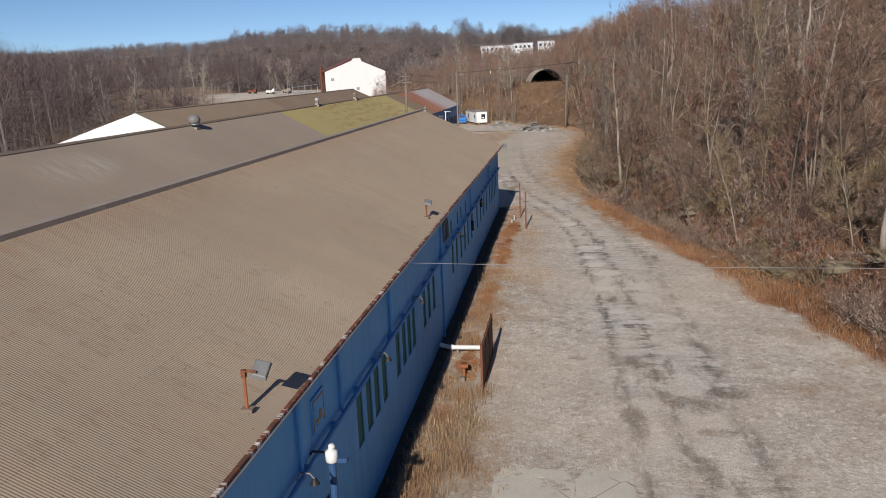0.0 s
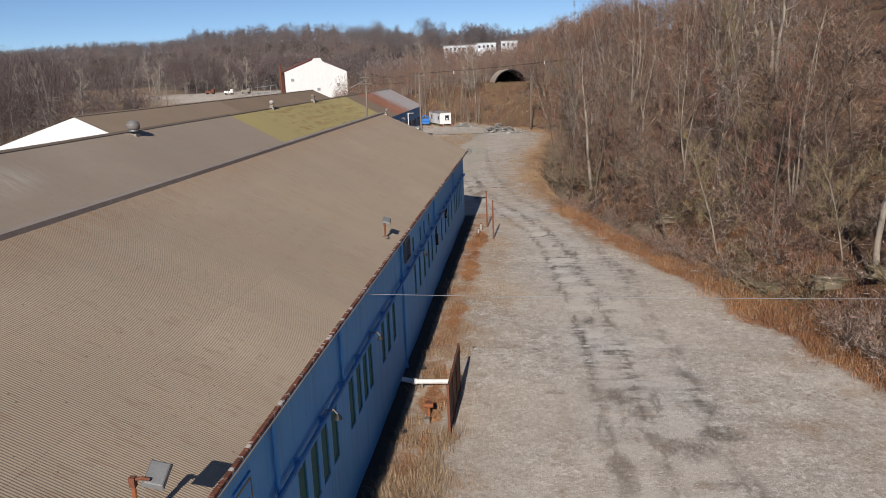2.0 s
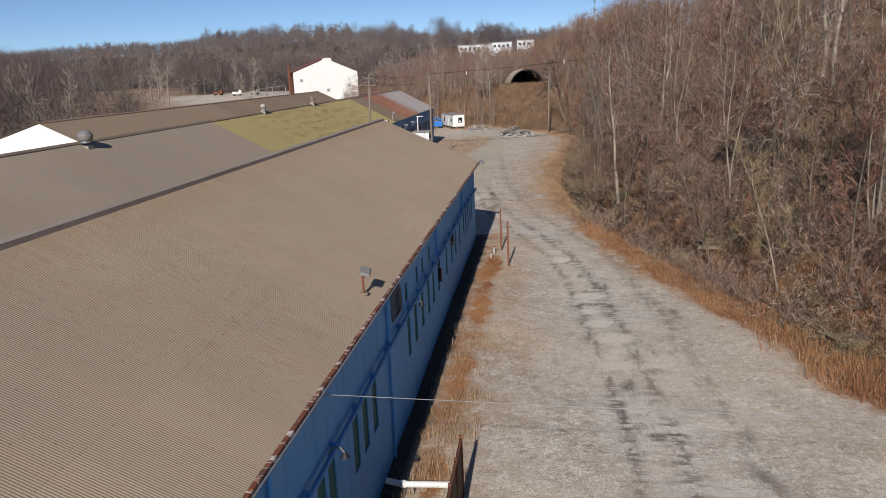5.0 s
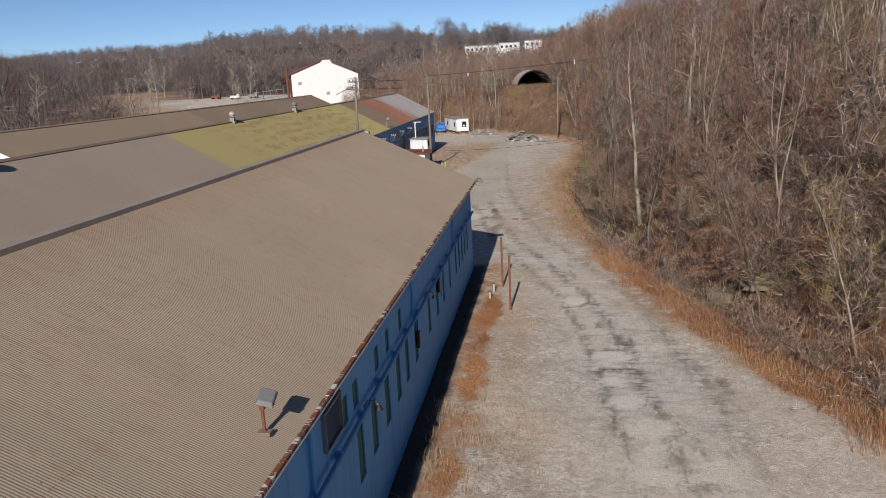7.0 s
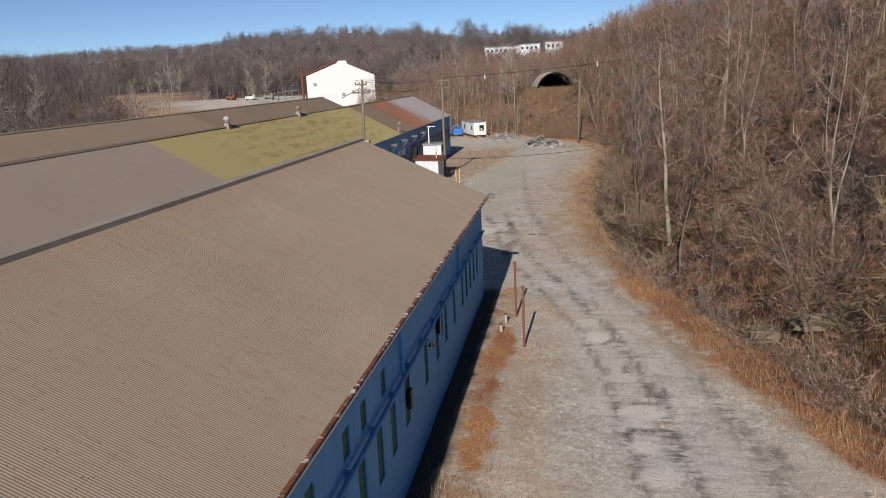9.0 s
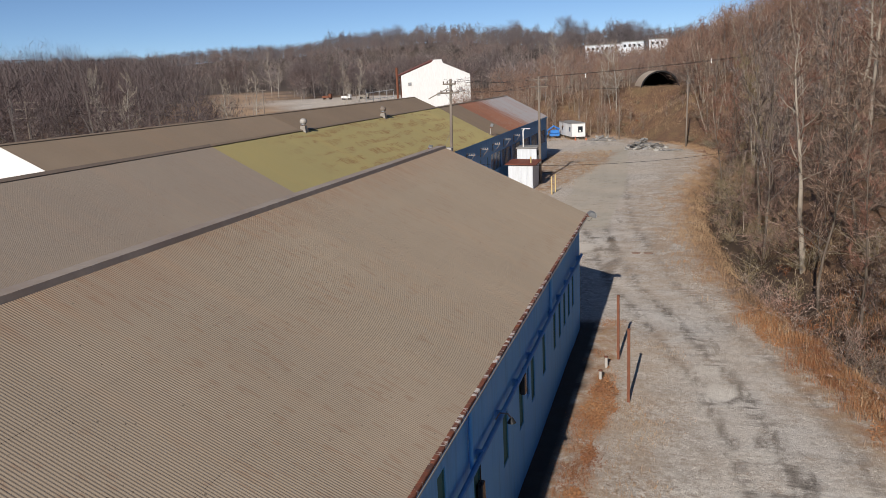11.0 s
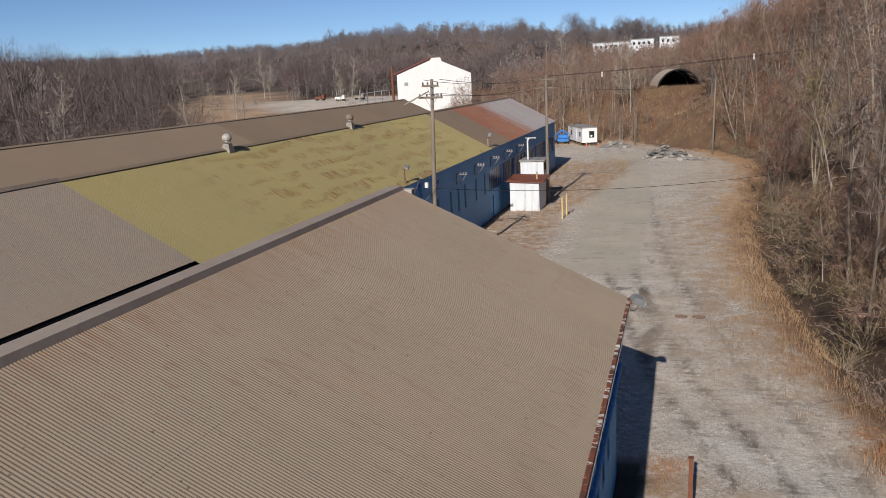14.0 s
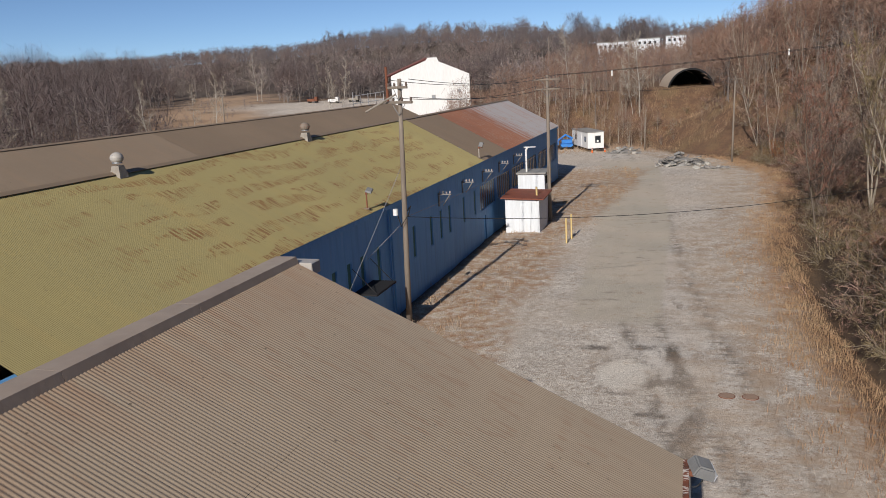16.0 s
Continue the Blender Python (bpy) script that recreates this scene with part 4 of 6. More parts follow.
ridge_cap(long_shed, -22.65, 10.43, -104, 0.6, 0.2, 0.13, M["flash"], piece=6.0)
ridge_cap(long_shed, -22.65, 10.42, 0.6, B_Y1, 0.22, 0.11, M["roof_brown"], piece=6.0)
# near-black gutter and fascia give the gap its shade by colour
part("valley_gutter", boxes((-16.82, -16.64, -104, 0.55, 6.2, 6.97), (-16.64, -14.8, -104, 0.55, 6.28, 6.34)), M["dark"], long_shed, "valley gutter coloured black like the shaded gap between the roofs")
part("fascia", boxes((-15.98, -15.9, 0.4, B_Y1, 6.45, 6.68)), M["blue_dark"], long_shed)
for y in (26.9, 27.25):
    part("conduit", bar([(-15.97, y, 6.5), (-15.97, y, -0.2)], 0.05, 6), M["blue_dark"], long_shed)
# racks of insulators on the wall
for y in (36.6, 42.6, 48.8, 54.9, 61.2):
    rk = part("wire_rack", boxes((-16.04, -15.1, y - 0.05, y + 0.05, 5.78, 5.86), (-16.04, -15.97, y - 0.1, y + 0.1, 5.0, 5.9)), M["grey_metal"], long_shed, "steel wall bracket with insulators")
    part("brace", bar([(-15.2, y, 5.8), (-16.0, y + 0.9, 4.9)], 0.035, 5), M["flash_pale"], rk)
    for i in range(4):
        part("insulator", tube(bmesh.new(), [(-15.92 + i * 0.24, y, 5.86), (-15.92 + i * 0.24, y, 5.92), (-15.92 + i * 0.24, y, 6.04)], [0.03, 0.06, 0.045], 8), M["flash_pale"], rk)

# ---- the third shed, with the white gable
C_RIDGE = (-37.97, 10.77)
third_shed = building("factory_hall", -38, 44, "corrugated brown-roofed hall with a white gable front")
c_pent = [(-50.6, -1.0), (-50.6, 6.75), (-37.97, 10.66), (-29.75, 6.75), (-29.75, -1.0)]
part("gable_front", gable(bmesh.new(), c_pent, 0.0, 0.25), M["white_wall"], third_shed, "bright white painted gable front")
part("end_wall", gable(bmesh.new(), c_pent, 86.6, 0.25), M["white_wall"], third_shed)
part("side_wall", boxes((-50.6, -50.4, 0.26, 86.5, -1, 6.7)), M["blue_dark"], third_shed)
for name, y0, y1, m_ in (("roof_slope", -0.15, 36.0, "roof_mid"), ("roof_slope_brown", 36.0, 87.0, "roof_brown")):
    slope_one(third_shed, name, M[m_], C_RIDGE, (-29.6, 6.75), y0, y1, "flat brown corrugated slope")
slope_one(third_shed, "roof_slope_back", M["roof_tan_far"], C_RIDGE, (-50.8, 6.7), -0.15, 87.0, seg=2)
ridge_cap(third_shed, C_RIDGE[0], 10.83, -0.15, 87.0, 0.2, 0.09, M["roof_mid"], piece=8.0)

# ---- the tall white building beyond the yard
white_hall = building("white_hall", -61.8, 180, "tall white gabled building with a maroon roof")
zb = 2.0
w_out = [(-72.0, zb), (-72.0, 14.85), (-63.0, 18.25), (-62.6, 18.9), (-60.2, 18.9), (-59.9, 17.9), (-52.2, 14.5), (-52.2, zb)]
part("gable_front", gable(bmesh.new(), w_out, 180.0, 0.3), M["white_wall"], white_hall, "white painted gable front")
part("side_wall", boxes((-72.0, -71.7, 180.31, 206, zb, 14.8)), M["rust"], white_hall, "rusty side wall")
part("side_wall", boxes((-52.5, -52.2, 180.31, 206, zb, 14.45)), M["white_wall"], white_hall)
part("end_wall", gable(bmesh.new(), [(-72.0, zb), (-72.0, 14.8), (-61.6, 18.2), (-52.2, 14.4), (-52.2, zb)], 206, 0.3), M["white_wall"], white_hall)
for a_, b_ in (((-61.7, 18.6), (-72.6, 14.75)), ((-61.7, 18.6), (-51.9, 14.45))):
    slope_one(white_hall, "roof_slope", M["maroon"], a_, b_, 180.3, 206.5, "maroon corrugated roof slope", pitch=0.3, seg=3)
part("roof_monitor", boxes((-63.6, -60.6, 184, 200, 18.0, 19.0)), M["maroon"], white_hall)
stack = part("flue", bar([(-73.2, 181, zb), (-73.2, 181, 17.2)], 0.35, 10), M["rust"], white_hall, "rusty pipe stack")
for x, z in ((-69.6, 12.4), (-55.0, 10.4), (-61.5, 9.2)):
    wv = part("window", boxes((x - 0.5, x + 0.5, 179.93, 180.0, z - 0.45, z + 0.45)), M["flash_pale"], white_hall)
    part("pane", boxes((x - 0.42, x + 0.42, 179.9, 179.93, z - 0.37, z + 0.37)), M["steel"], wv)
part("rake_board", tube(bmesh.new(), [(-72.9, 180.7, 14.9), (-63.0, 180.7, 18.75)], 0.34, 6), M["maroon"], white_hall)
white_hall.matrix_basis = pose(-61.8, 180, 0, 0, 0, 20)


# ---------------------------------------------------------------- things on the roofs
def turbine_vent(x, y, z, s=1.0, tone=M["steel"], fin=M["grey_metal"], label="galvanised turbine roof ventilator on a flared base"):
    """A turbine ventilator; s scales it."""
    t = thing("roof_ventilator", x, y, z, label, "roof vent", "ventilators along the ridge")
    bm = bmesh.new()
    lo = [bm.verts.new((p * 0.36, q * 0.36, -0.35)) for p, q in ((-1, -1), (1, -1), (1, 1), (-1, 1))]
    hi = [bm.verts.new((p * 0.22, q * 0.22, 0.3)) for p, q in ((-1, -1), (1, -1), (1, 1), (-1, 1))]
    for i in range(4):
        bm.faces.new((lo[i], lo[(i + 1) % 4], hi[(i + 1) % 4], hi[i]))
    bm.faces.new(hi)
    part("base", bm, M["plank"], t, "flared sheet-metal base")
    part("collar", tube(bmesh.new(), [(0, 0, 0.43), (0, 0, 0.56)], 0.26, 14), M["steel"], t)
    hd = part("turbine", tube(bmesh.new(), [(0, 0, 0.5), (0, 0, 0.56), (0, 0, 0.66), (0, 0, 0.78), (0, 0, 0.9), (0, 0, 0.98), (0, 0, 1.02)], [0.25, 0.31, 0.345, 0.345, 0.28, 0.17, 0.06], 20), tone, t, "ribbed turbine head", True)
    for i in range(20):
        a = 2 * math.pi * i / 20
        c, s_ = math.cos(a), math.sin(a)
        c2, s2 = math.cos(a + 0.12), math.sin(a + 0.12)
        part("fin", bar([(c * 0.3, s_ * 0.3, 0.56), (c2 * 0.347, s2 * 0.347, 0.72), (c * 0.275, s_ * 0.275, 0.9)], 0.013, 4), fin, hd)
    t.scale = (s, s, s)
    return t


turbine_vent(-22.2, -18.9, 9.75, 1.35, M["grey_metal"], M["rust"], "dull rust-stained turbine ventilator on the grey roof")
turbine_vent(-22.5, 13.3, 10.42, 0.78, M["flash_pale"])
turbine_vent(-22.5, 30.5, 10.42, 0.86, M["pole"], M["rust"], "brown weathered ball-shaped ventilator on the green roof")


def roof_flood(x, y, z, h, head, tone, label, tilt=35, turn=0):
    """A floodlight on a short post at the edge of a roof."""
    t = thing("floodlight", x, y, z, label, "floodlight", "floodlights on the roofs", turn)
    part("foot", boxes((-0.15, 0.15, -0.11, 0.11, -0.06, 0.02), bevel=0.01), M["flash"], t)
    part("post", bar([(0, 0, 0), (0.0, 0, h)], 0.04, 8), tone, t, "rusty post")
    part("bracket", boxes((-0.05, 0.05, -0.05, 0.05, h - 0.12, h + 0.05)), M["rust"], t)
    part("yoke", bar([(0, 0, h), (0.14, 0.02, h + 0.02), (0.26, 0.06, h - 0.02)], 0.03, 6), M["rust"], t)
    bm = bmesh.new()
    m = Matrix.Translation(head) @ pose(0, 0, 0, tilt, 18, 10)
    lo = [bm.verts.new(m @ Vector((p * 0.15, q * 0.2, 0.05))) for p, q in ((-1, -1), (1, -1), (1, 1), (-1, 1))]
    hi = [bm.verts.new(m @ Vector((p * 0.19, q * 0.25, -0.05))) for p, q in ((-1, -1), (1, -1), (1, 1), (-1, 1))]
    bm.faces.new(lo), bm.faces.new(hi[::-1])
    for i in range(4):
        bm.faces.new((lo[i], lo[(i + 1) % 4], hi[(i + 1) % 4], hi[i]))
    bmesh.ops.bevel(bm, geom=list(bm.edges), offset=0.015, segments=1, affect="EDGES")
    hd = part("housing", bm, M["grey_metal"], t, "flat grey lamp housing")
    part("glass", box(bmesh.new(), -0.17, 0.17, -0.22, 0.22, -0.06, -0.052, m=m), M["lens"], hd)
    return t


roof_flood(-0.45, -62.1, 6.62, 0.85, (0.3, 0.25, 0.82), M["orange_rust"], "grey floodlight on a rusty orange post at the eave")
roof_flood(-0.43, -39.4, 6.62, 0.62, (0.08, 0.12, 0.72), M["rust"], "pale floodlight on a rusty post at the eave", 20)
roof_flood(-16.15, 24.4, 6.95, 0.85, (0.12, 0.14, 0.95), M["rust"], "floodlight on a post at the green roof's eave", 20)
roof_flood(-16.25, 48.9, 6.98, 0.85, (0.15, 0.2, 1.05), M["flash_pale"], "weathered tilted floodlight at the brown roof's eave", 60)

corner = thing("floodlight", 0.12, -0.35, 6.2, "grey box floodlight on an arm at the roof corner", "floodlight", "floodlights on the roofs")
part("arm", boxes((-0.12, 0.2, -0.05, 0.05, 0.02, 0.12), bevel=0.01), M["rust"], corner)
bm = bmesh.new()
m_ = Matrix.Translation((0.31, 0.12, 0.14)) @ pose(0, 0, 0, 12, 22, 20) @ Matrix.Scale(0.92, 4)
lo = [bm.verts.new(m_ @ Vector((p * 0.24, q * 0.26, -0.12))) for p, q in ((-1, -1), (1, -1), (1, 1), (-1, 1))]
hi = [bm.verts.new(m_ @ Vector((p * 0.17, q * 0.2, 0.12))) for p, q in ((-1, -1), (1, -1), (1, 1), (-1, 1))]
bm.faces.new(lo[::-1]), bm.faces.new(hi)
for i in range(4):
    bm.faces.new((lo[i], lo[(i + 1) % 4], hi[(i + 1) % 4], hi[i]))
bmesh.ops.bevel(bm, geom=list(bm.edges), offset=0.03, segments=2, affect="EDGES")
chd = part("housing", bm, M["grey_metal"], corner)
part("glass", box(bmesh.new(), 0.235, 0.25, -0.2, 0.2, -0.11, 0.04, m=m_), M["lens"], chd)
part("cable", bar(sag((-0.05, -0.04, 0.05), (0.34, 0.0, 0.0), 0.22, 8), 0.012, 5), M["black"], corner)


# ---------------------------------------------------------------- poles and wires
def power_pole(x, y, h, arms, label, lean=(0, 0), turn=0, r=0.17, group="power poles", z=None):
    """A timber pole with cross-arms [(height, half length, insulators)]."""
    z = float(height(x, y)) if z is None else z
    t = thing("power_pole", x, y, z, label, "power pole", group, turn)
    at_ = lambda k: (lean[0] * k / h, lean[1] * k / h, k)
    part("pole", tube(bmesh.new(), [(0, 0, -0.3), at_(h * 0.33), at_(h * 0.66), at_(h)], [r, r * 0.9, r * 0.78, r * 0.62], 12), M["pole"], t, "", True)
    for k, half, n in arms:
        px, py, pz = at_(k)
        arm = part("cross_arm", boxes((px - half, px + half, py - 0.2, py - 0.09, pz - 0.07, pz + 0.06), bevel=0.01), M["pole"], t)
        for s in (-1, 1):
            part("brace", bar([(px + s * half * 0.5, py - 0.1, pz - 0.04), (px, py - 0.13, pz - 0.65)], 0.02, 4), M["grey_metal"], arm)
        for i in range(n):
            ix = px - half * 0.93 + i * 2 * half * 0.93 / max(1, n - 1)
            part("insulator", tube(bmesh.new(), [(ix, py - 0.14, pz + 0.05), (ix, py - 0.14, pz + 0.13), (ix, py - 0.14, pz + 0.24)], [0.03, 0.07, 0.04], 8), M["ceramic"], arm)
    return t


def wire(a, b, drop, r=0.016, label="dark overhead power line", tone="black", n=20):
    w = thing("overhead_wire", *a, label, "wire", "overhead wires")
    part("strand", bar([Vector(p) - Vector(a) for p in sag(a, b, drop, n)], r, 5), M[tone], w)
    return w


p1 = power_pole(-14.75, 25.9, 13.62, [(13.2, 0.85, 4), (12.45, 1.25, 4)], "tall grey weathered timber power pole with two cross-arms", (1.3, -0.55), -35, 0.17)
part("cable_box", tube(bmesh.new(), [(-0.2, -0.3, 6.35), (-0.2, -0.3, 6.7)], 0.14, 10), M["white_pipe"], p1, "white cable box")
part("cable_loop", bar([(0.15, -0.4, 6.4), (0.7, -0.6, 5.9), (1.0, -0.3, 6.5), (0.7, 0.1, 6.9), (0.1, -0.1, 6.2)], 0.03, 6), M["black"], p1)
part("tilted_arm", bar([(1.1, -0.7, 12.85), (-0.9, -1.3, 12.0)], 0.05, 6), M["plank"], p1, "loose tilted timber arm")
power_pole(-12.05, 58.0, 13.35, [(12.95, 1.2, 4), (12.1, 1.15, 4)], "grey timber power pole with two cross-arms beside the white hut", (0.05, 0), 4, 0.19)
power_pole(6.1, 103.0, 11.8, [(11.4, 0.9, 3)], "slim timber power pole at the edge of the yard", (0.2, 0), 15, 0.15)
power_pole(-6.7, 123.0, 5.6, [], "short bare timber post by the scrap heap", (0.05, 0), 0, 0.12)
power_pole(-93, 60, 13.5, [(13.0, 1.6, 4), (12.0, 1.6, 2), (10.6, 1.6, 2)], "old pole with several wide cross-arms in the woods", (0, 0), 20, 0.17)
power_pole(-77.5, 60, 12.3, [(11.8, 1.5, 2), (11.2, 1.5, 2)], "grey two-armed pole in the woods", (0, 0), 0, 0.15)
power_pole(-85, 120, 13.0, [(12.6, 0.7, 2)], "pale pole with a lamp arm beyond the roofs", (0.3, 0), 30, 0.16)
power_pole(-36, 205, 17, [(16.3, 1.0, 2)], "far slim pole on the bank", (0, 0), 0, 0.16)
power_pole(-28, 330, 17, [(16.3, 1.0, 2)], "far pole among the trees", (0, 0), 0, 0.2)
power_pole(-6, 300, 15, [(14.5, 1.0, 2)], "far pole on the hill", (0, 0), 0, 0.2)
P1, P2 = Vector((-14.0, 24.7, 13.35)), Vector((-12.0, 57.9, 13.1))
for dx, dz in ((-1.0, 0.05), (0.9, 0.05), (-0.9, -0.85), (0.9, -0.85)):
    wire(P1 + Vector((dx * 0.7, dx * -0.4, dz + 0.15)), P2 + Vector((dx, -0.1, dz + 0.15)), 0.5)
for dx in (-0.9, 0.9):
    wire(P2 + Vector((dx, 0, 0.15)), (60, 70 + dx, 21), 1.5)
wire(P2 + Vector((0, 0, -0.8)), (6.1, 103, 11.4), 0.9)
wire((-14.6, 25.6, 6.2), (-11.9, 57.9, 6.8), 0.25, 0.014, "pale service cable along the wall", "cable_grey")
wire((-14.6, 25.5, 6.3), (14, 40, 6.0), 0.9, 0.018, "dark cable slung across the yard")
wire((-14.3, 25.2, 9.2), (-15.6, 20.2, 3.6), 0.02, 0.013, "pale guy wire from the pole to the wall", "cable_grey", 4)
wire((-14.6, 25.6, 6.0), (-15.9, 23.2, 4.4), 0.02, 0.013, "pale guy wire from the pole to the wall", "cable_grey", 4)
wire((-0.02, -46.2, 5.95), (31, -49.0, 6.4), 0.12, 0.011, "pale cable slung from the eave over the lane", "cable_grey")
for x, y, z in ((-6.5, 60.5, 13.2), (8.5, 62.5, 14.2)):
    mk = thing("line_marker", x, y, z, "small white marker hanging on a wire", "line marker", "line markers")
    part("tube", bar([(0, 0, -0.3), (0, 0, 0.25)], 0.07, 8), M["white_pipe"], mk)

# ---------------------------------------------------------------- along the near wall
for x, y, h in ((2.09, -4.69, 3.2), (2.87, -9.77, 3.2)):
    t = thing("steel_post", x, y, float(height(x, y)), "tall rusty square steel post in the gravel", "post", "steel posts")
    part("shaft", boxes((-0.06, 0.06, -0.06, 0.06, -0.3, h), bevel=0.008), M["rust"], t)
    part("end_plate", boxes((-0.075, 0.075, -0.075, 0.075, h, h + 0.02)), M["rust"], t)
for x, y, h in ((1.5, -7.5, 0.42), (1.62, -5.9, 0.5)):
    t = thing("pipe_stub", x, y, float(height(x, y)), "short pale pipe stub in dry grass", "pipe stub", "pipe stubs")
    part("pipe", bar([(0, 0, -0.1), (0, 0, h)], 0.075, 10), M["concrete"], t)
    part("cap", bar([(0, 0, h), (0, 0, h + 0.05)], 0.09, 10), M["rust"], t)

zp = float(height(2.7, -42.5))
gate = thing("steel_screen", 2.7, -42.4, zp, "dark brown framed steel screen standing beside the lane", "screen")
for y in (-2.35, -0.8, 0.75, 2.3):
    part("upright", boxes((-0.05, 0.05, y - 0.05, y + 0.05, -0.2, 2.2), bevel=0.006), M["rust"], gate)
for i in range(6):
    y0 = -2.28 + i * 0.762
    part("panel", boxes((-0.02, 0.012, y0, y0 + 0.75, 0.1, 2.15)), M["door_brown"], gate)
for z in (0.12, 2.1):
    part("rail", boxes((0.014, 0.06, -2.35, 2.3, z - 0.04, z + 0.04)), M["rust"], gate)
pp = thing("drain_pipe", 0.1, -40.2, zp, "white plastic drain pipe running out from the wall", "pipe")
part("pipe", bar([(0.0, 0, 0.55), (0.55, 0.02, 0.42), (2.45, 0.1, 0.4)], 0.11, 12), M["white_pipe"], pp)
part("collar", bar([(0.5, 0.02, 0.43), (0.68, 0.026, 0.42)], 0.135, 12), M["white_pipe"], pp)
for x in (0.9, 2.2):
    part("support", boxes((x - 0.05, x + 0.05, -0.02, 0.12, -0.25, 0.3)), M["pole"], pp)
vv = thing("valve", 1.65, -42.9, float(height(1.65, -42.9)), "small orange rusted valve stand", "valve")
part("stem", bar([(0, 0, -0.1), (0, 0, 0.55)], 0.06, 8), M["orange_rust"], vv)
part("body", tube(bmesh.new(), [(-0.2, 0, 0.5), (0.2, 0, 0.5)], 0.1, 10), M["orange_rust"], vv)
part("wheel", tube(bmesh.new(), [(0, 0, 0.62), (0, 0, 0.66)], 0.15, 12), M["rust"], vv)
part("plate", boxes((-0.12, 0.12, -0.75, -0.45, -0.05, 0.22), bevel=0.02), M["pole"], vv)

# ---------------------------------------------------------------- huts, bollards, the far end of the yard
hut = thing("hut", -13.5, 54.3, float(height(-13.5, 54.3)), "white boarded hut with a rusty red lean-to roof", "hut")
part("front_wall", boxes((-1.5, 1.5, -1.95, -1.85, -0.2, 3.0), bevel=0.01), M["shed_white"], hut)
for y0, y1 in ((-1.85, 1.85),):
    part("side_wall", boxes((1.4, 1.5, y0, y1, -0.2, 2.95)), M["shed_white"], hut)
    part("side_wall", boxes((-1.5, -1.4, y0, y1, -0.2, 2.95)), M["shed_white"], hut)
part("back_wall", boxes((-1.5, 1.5, 1.86, 1.95, -0.2, 3.1)), M["shed_white"], hut)
bm = bmesh.new()
box(bm, -1.85, 1.95, -2.2, 2.3, -0.05, 0.05, m=pose(0, 0, 3.12, 2.2, 2.0, 0))
part("roof", bm, M["red_roof"], hut, "rusty red sheet roof")
part("vent_pipe", bar([(1.05, -0.6, 3.1), (1.05, -0.6, 3.85)], 0.09, 10), M["yellow"], hut)
for x in (-0.9, -0.2, 0.5):
    part("cover_strip", boxes((x - 0.02, x + 0.02, -1.965, -1.95, -0.1, 2.95)), M["shed_white"], hut)
hut2 = thing("hut", -13.65, 59.0, float(height(-13.65, 59)), "taller white block hut with a flat grey roof", "hut")
part("cabin", boxes((-1.25, 1.25, -1.4, 1.6, -0.2, 4.45), bevel=0.02), M["shed_white"], hut2)
part("roof", boxes((-1.4, 1.4, -1.55, 1.75, 4.46, 4.62), bevel=0.02), M["grey_roof"], hut2)
part("doorway", boxes((1.251, 1.28, -0.9, 0.2, 3.5, 4.2)), M["dark"], hut2)
flue = part("flue", bar([(-0.55, -0.6, 4.6), (-0.55, -0.6, 6.7)], 0.09, 10), M["white_pipe"], hut2, "white flue pipe")
part("flue_top", boxes((-0.75, 0.35, -0.64, -0.56, 6.86, 6.94)), M["white_pipe"], flue)
part("flue_elbow", bar([(-0.55, -0.6, 6.62), (-0.4, -0.6, 6.9)], 0.1, 8), M["white_pipe"], flue)
for x, y in ((-9.14, 48.4), (-8.93, 49.9)):
    t = thing("bollard", x, y, float(height(x, y)), "slim pale yellow steel bollard in the gravel", "bollard", "yellow bollards")
    part("post", bar([(0, 0, -0.2), (0, 0, 2.05), (0, 0, 2.1)], [0.075, 0.075, 0.04], 10), M["yellow"], t)

trailer = thing("site_office", -14.7, 122.0, float(height(-14.45, 124)), "white portable site office trailer on wheels", "site office", rz=22)
part("box", boxes((-1.25, 1.25, 0, 9.5, 0.55, 2.95), bevel=0.03), M["white_wall"], trailer)
part("roof", boxes((-1.35, 1.35, -0.1, 9.6, 2.955, 3.07), bevel=0.02), M["grey_roof"], trailer)
part("chassis", boxes((-1.1, 1.1, 0.2, 9.3, 0.3, 0.54)), M["dark"], trailer)
wn = part("window", boxes((-0.15, 0.75, -0.05, 0.0, 1.35, 2.45)), M["grey_metal"], trailer)
part("pane", boxes((-0.08, 0.68, -0.08, -0.05, 1.42, 2.38)), M["dark_glass"], wn)
part("paper", boxes((0.1, 0.4, -0.09, -0.08, 1.5, 1.8)), M["white_wall"], wn)
for y in (1.0, 6.5):
    wn = part("window", boxes((-1.3, -1.25, y, y + 0.7, 1.5, 2.3)), M["grey_metal"], trailer)
    part("pane", boxes((-1.33, -1.3, y + 0.06, y + 0.64, 1.56, 2.24)), M["dark_glass"], wn)
part("door", boxes((-1.29, -1.25, 3.6, 4.5, 0.65, 2.6)), M["white_wall"], trailer)
for y in (4.6, 5.5):
    for x in (-0.95, 0.95):
        w_ = part("wheel", bar([(x - 0.12, y, 0.33), (x + 0.12, y, 0.33)], 0.33, 14), M["tyre"], trailer)
trailer.scale = (1.12, 1.12, 1.12)
for y in (0.6, 8.8):
    part("jack", boxes((-0.2, 0.2, y - 0.2, y + 0.2, -0.05, 0.3)), M["concrete"], trailer)
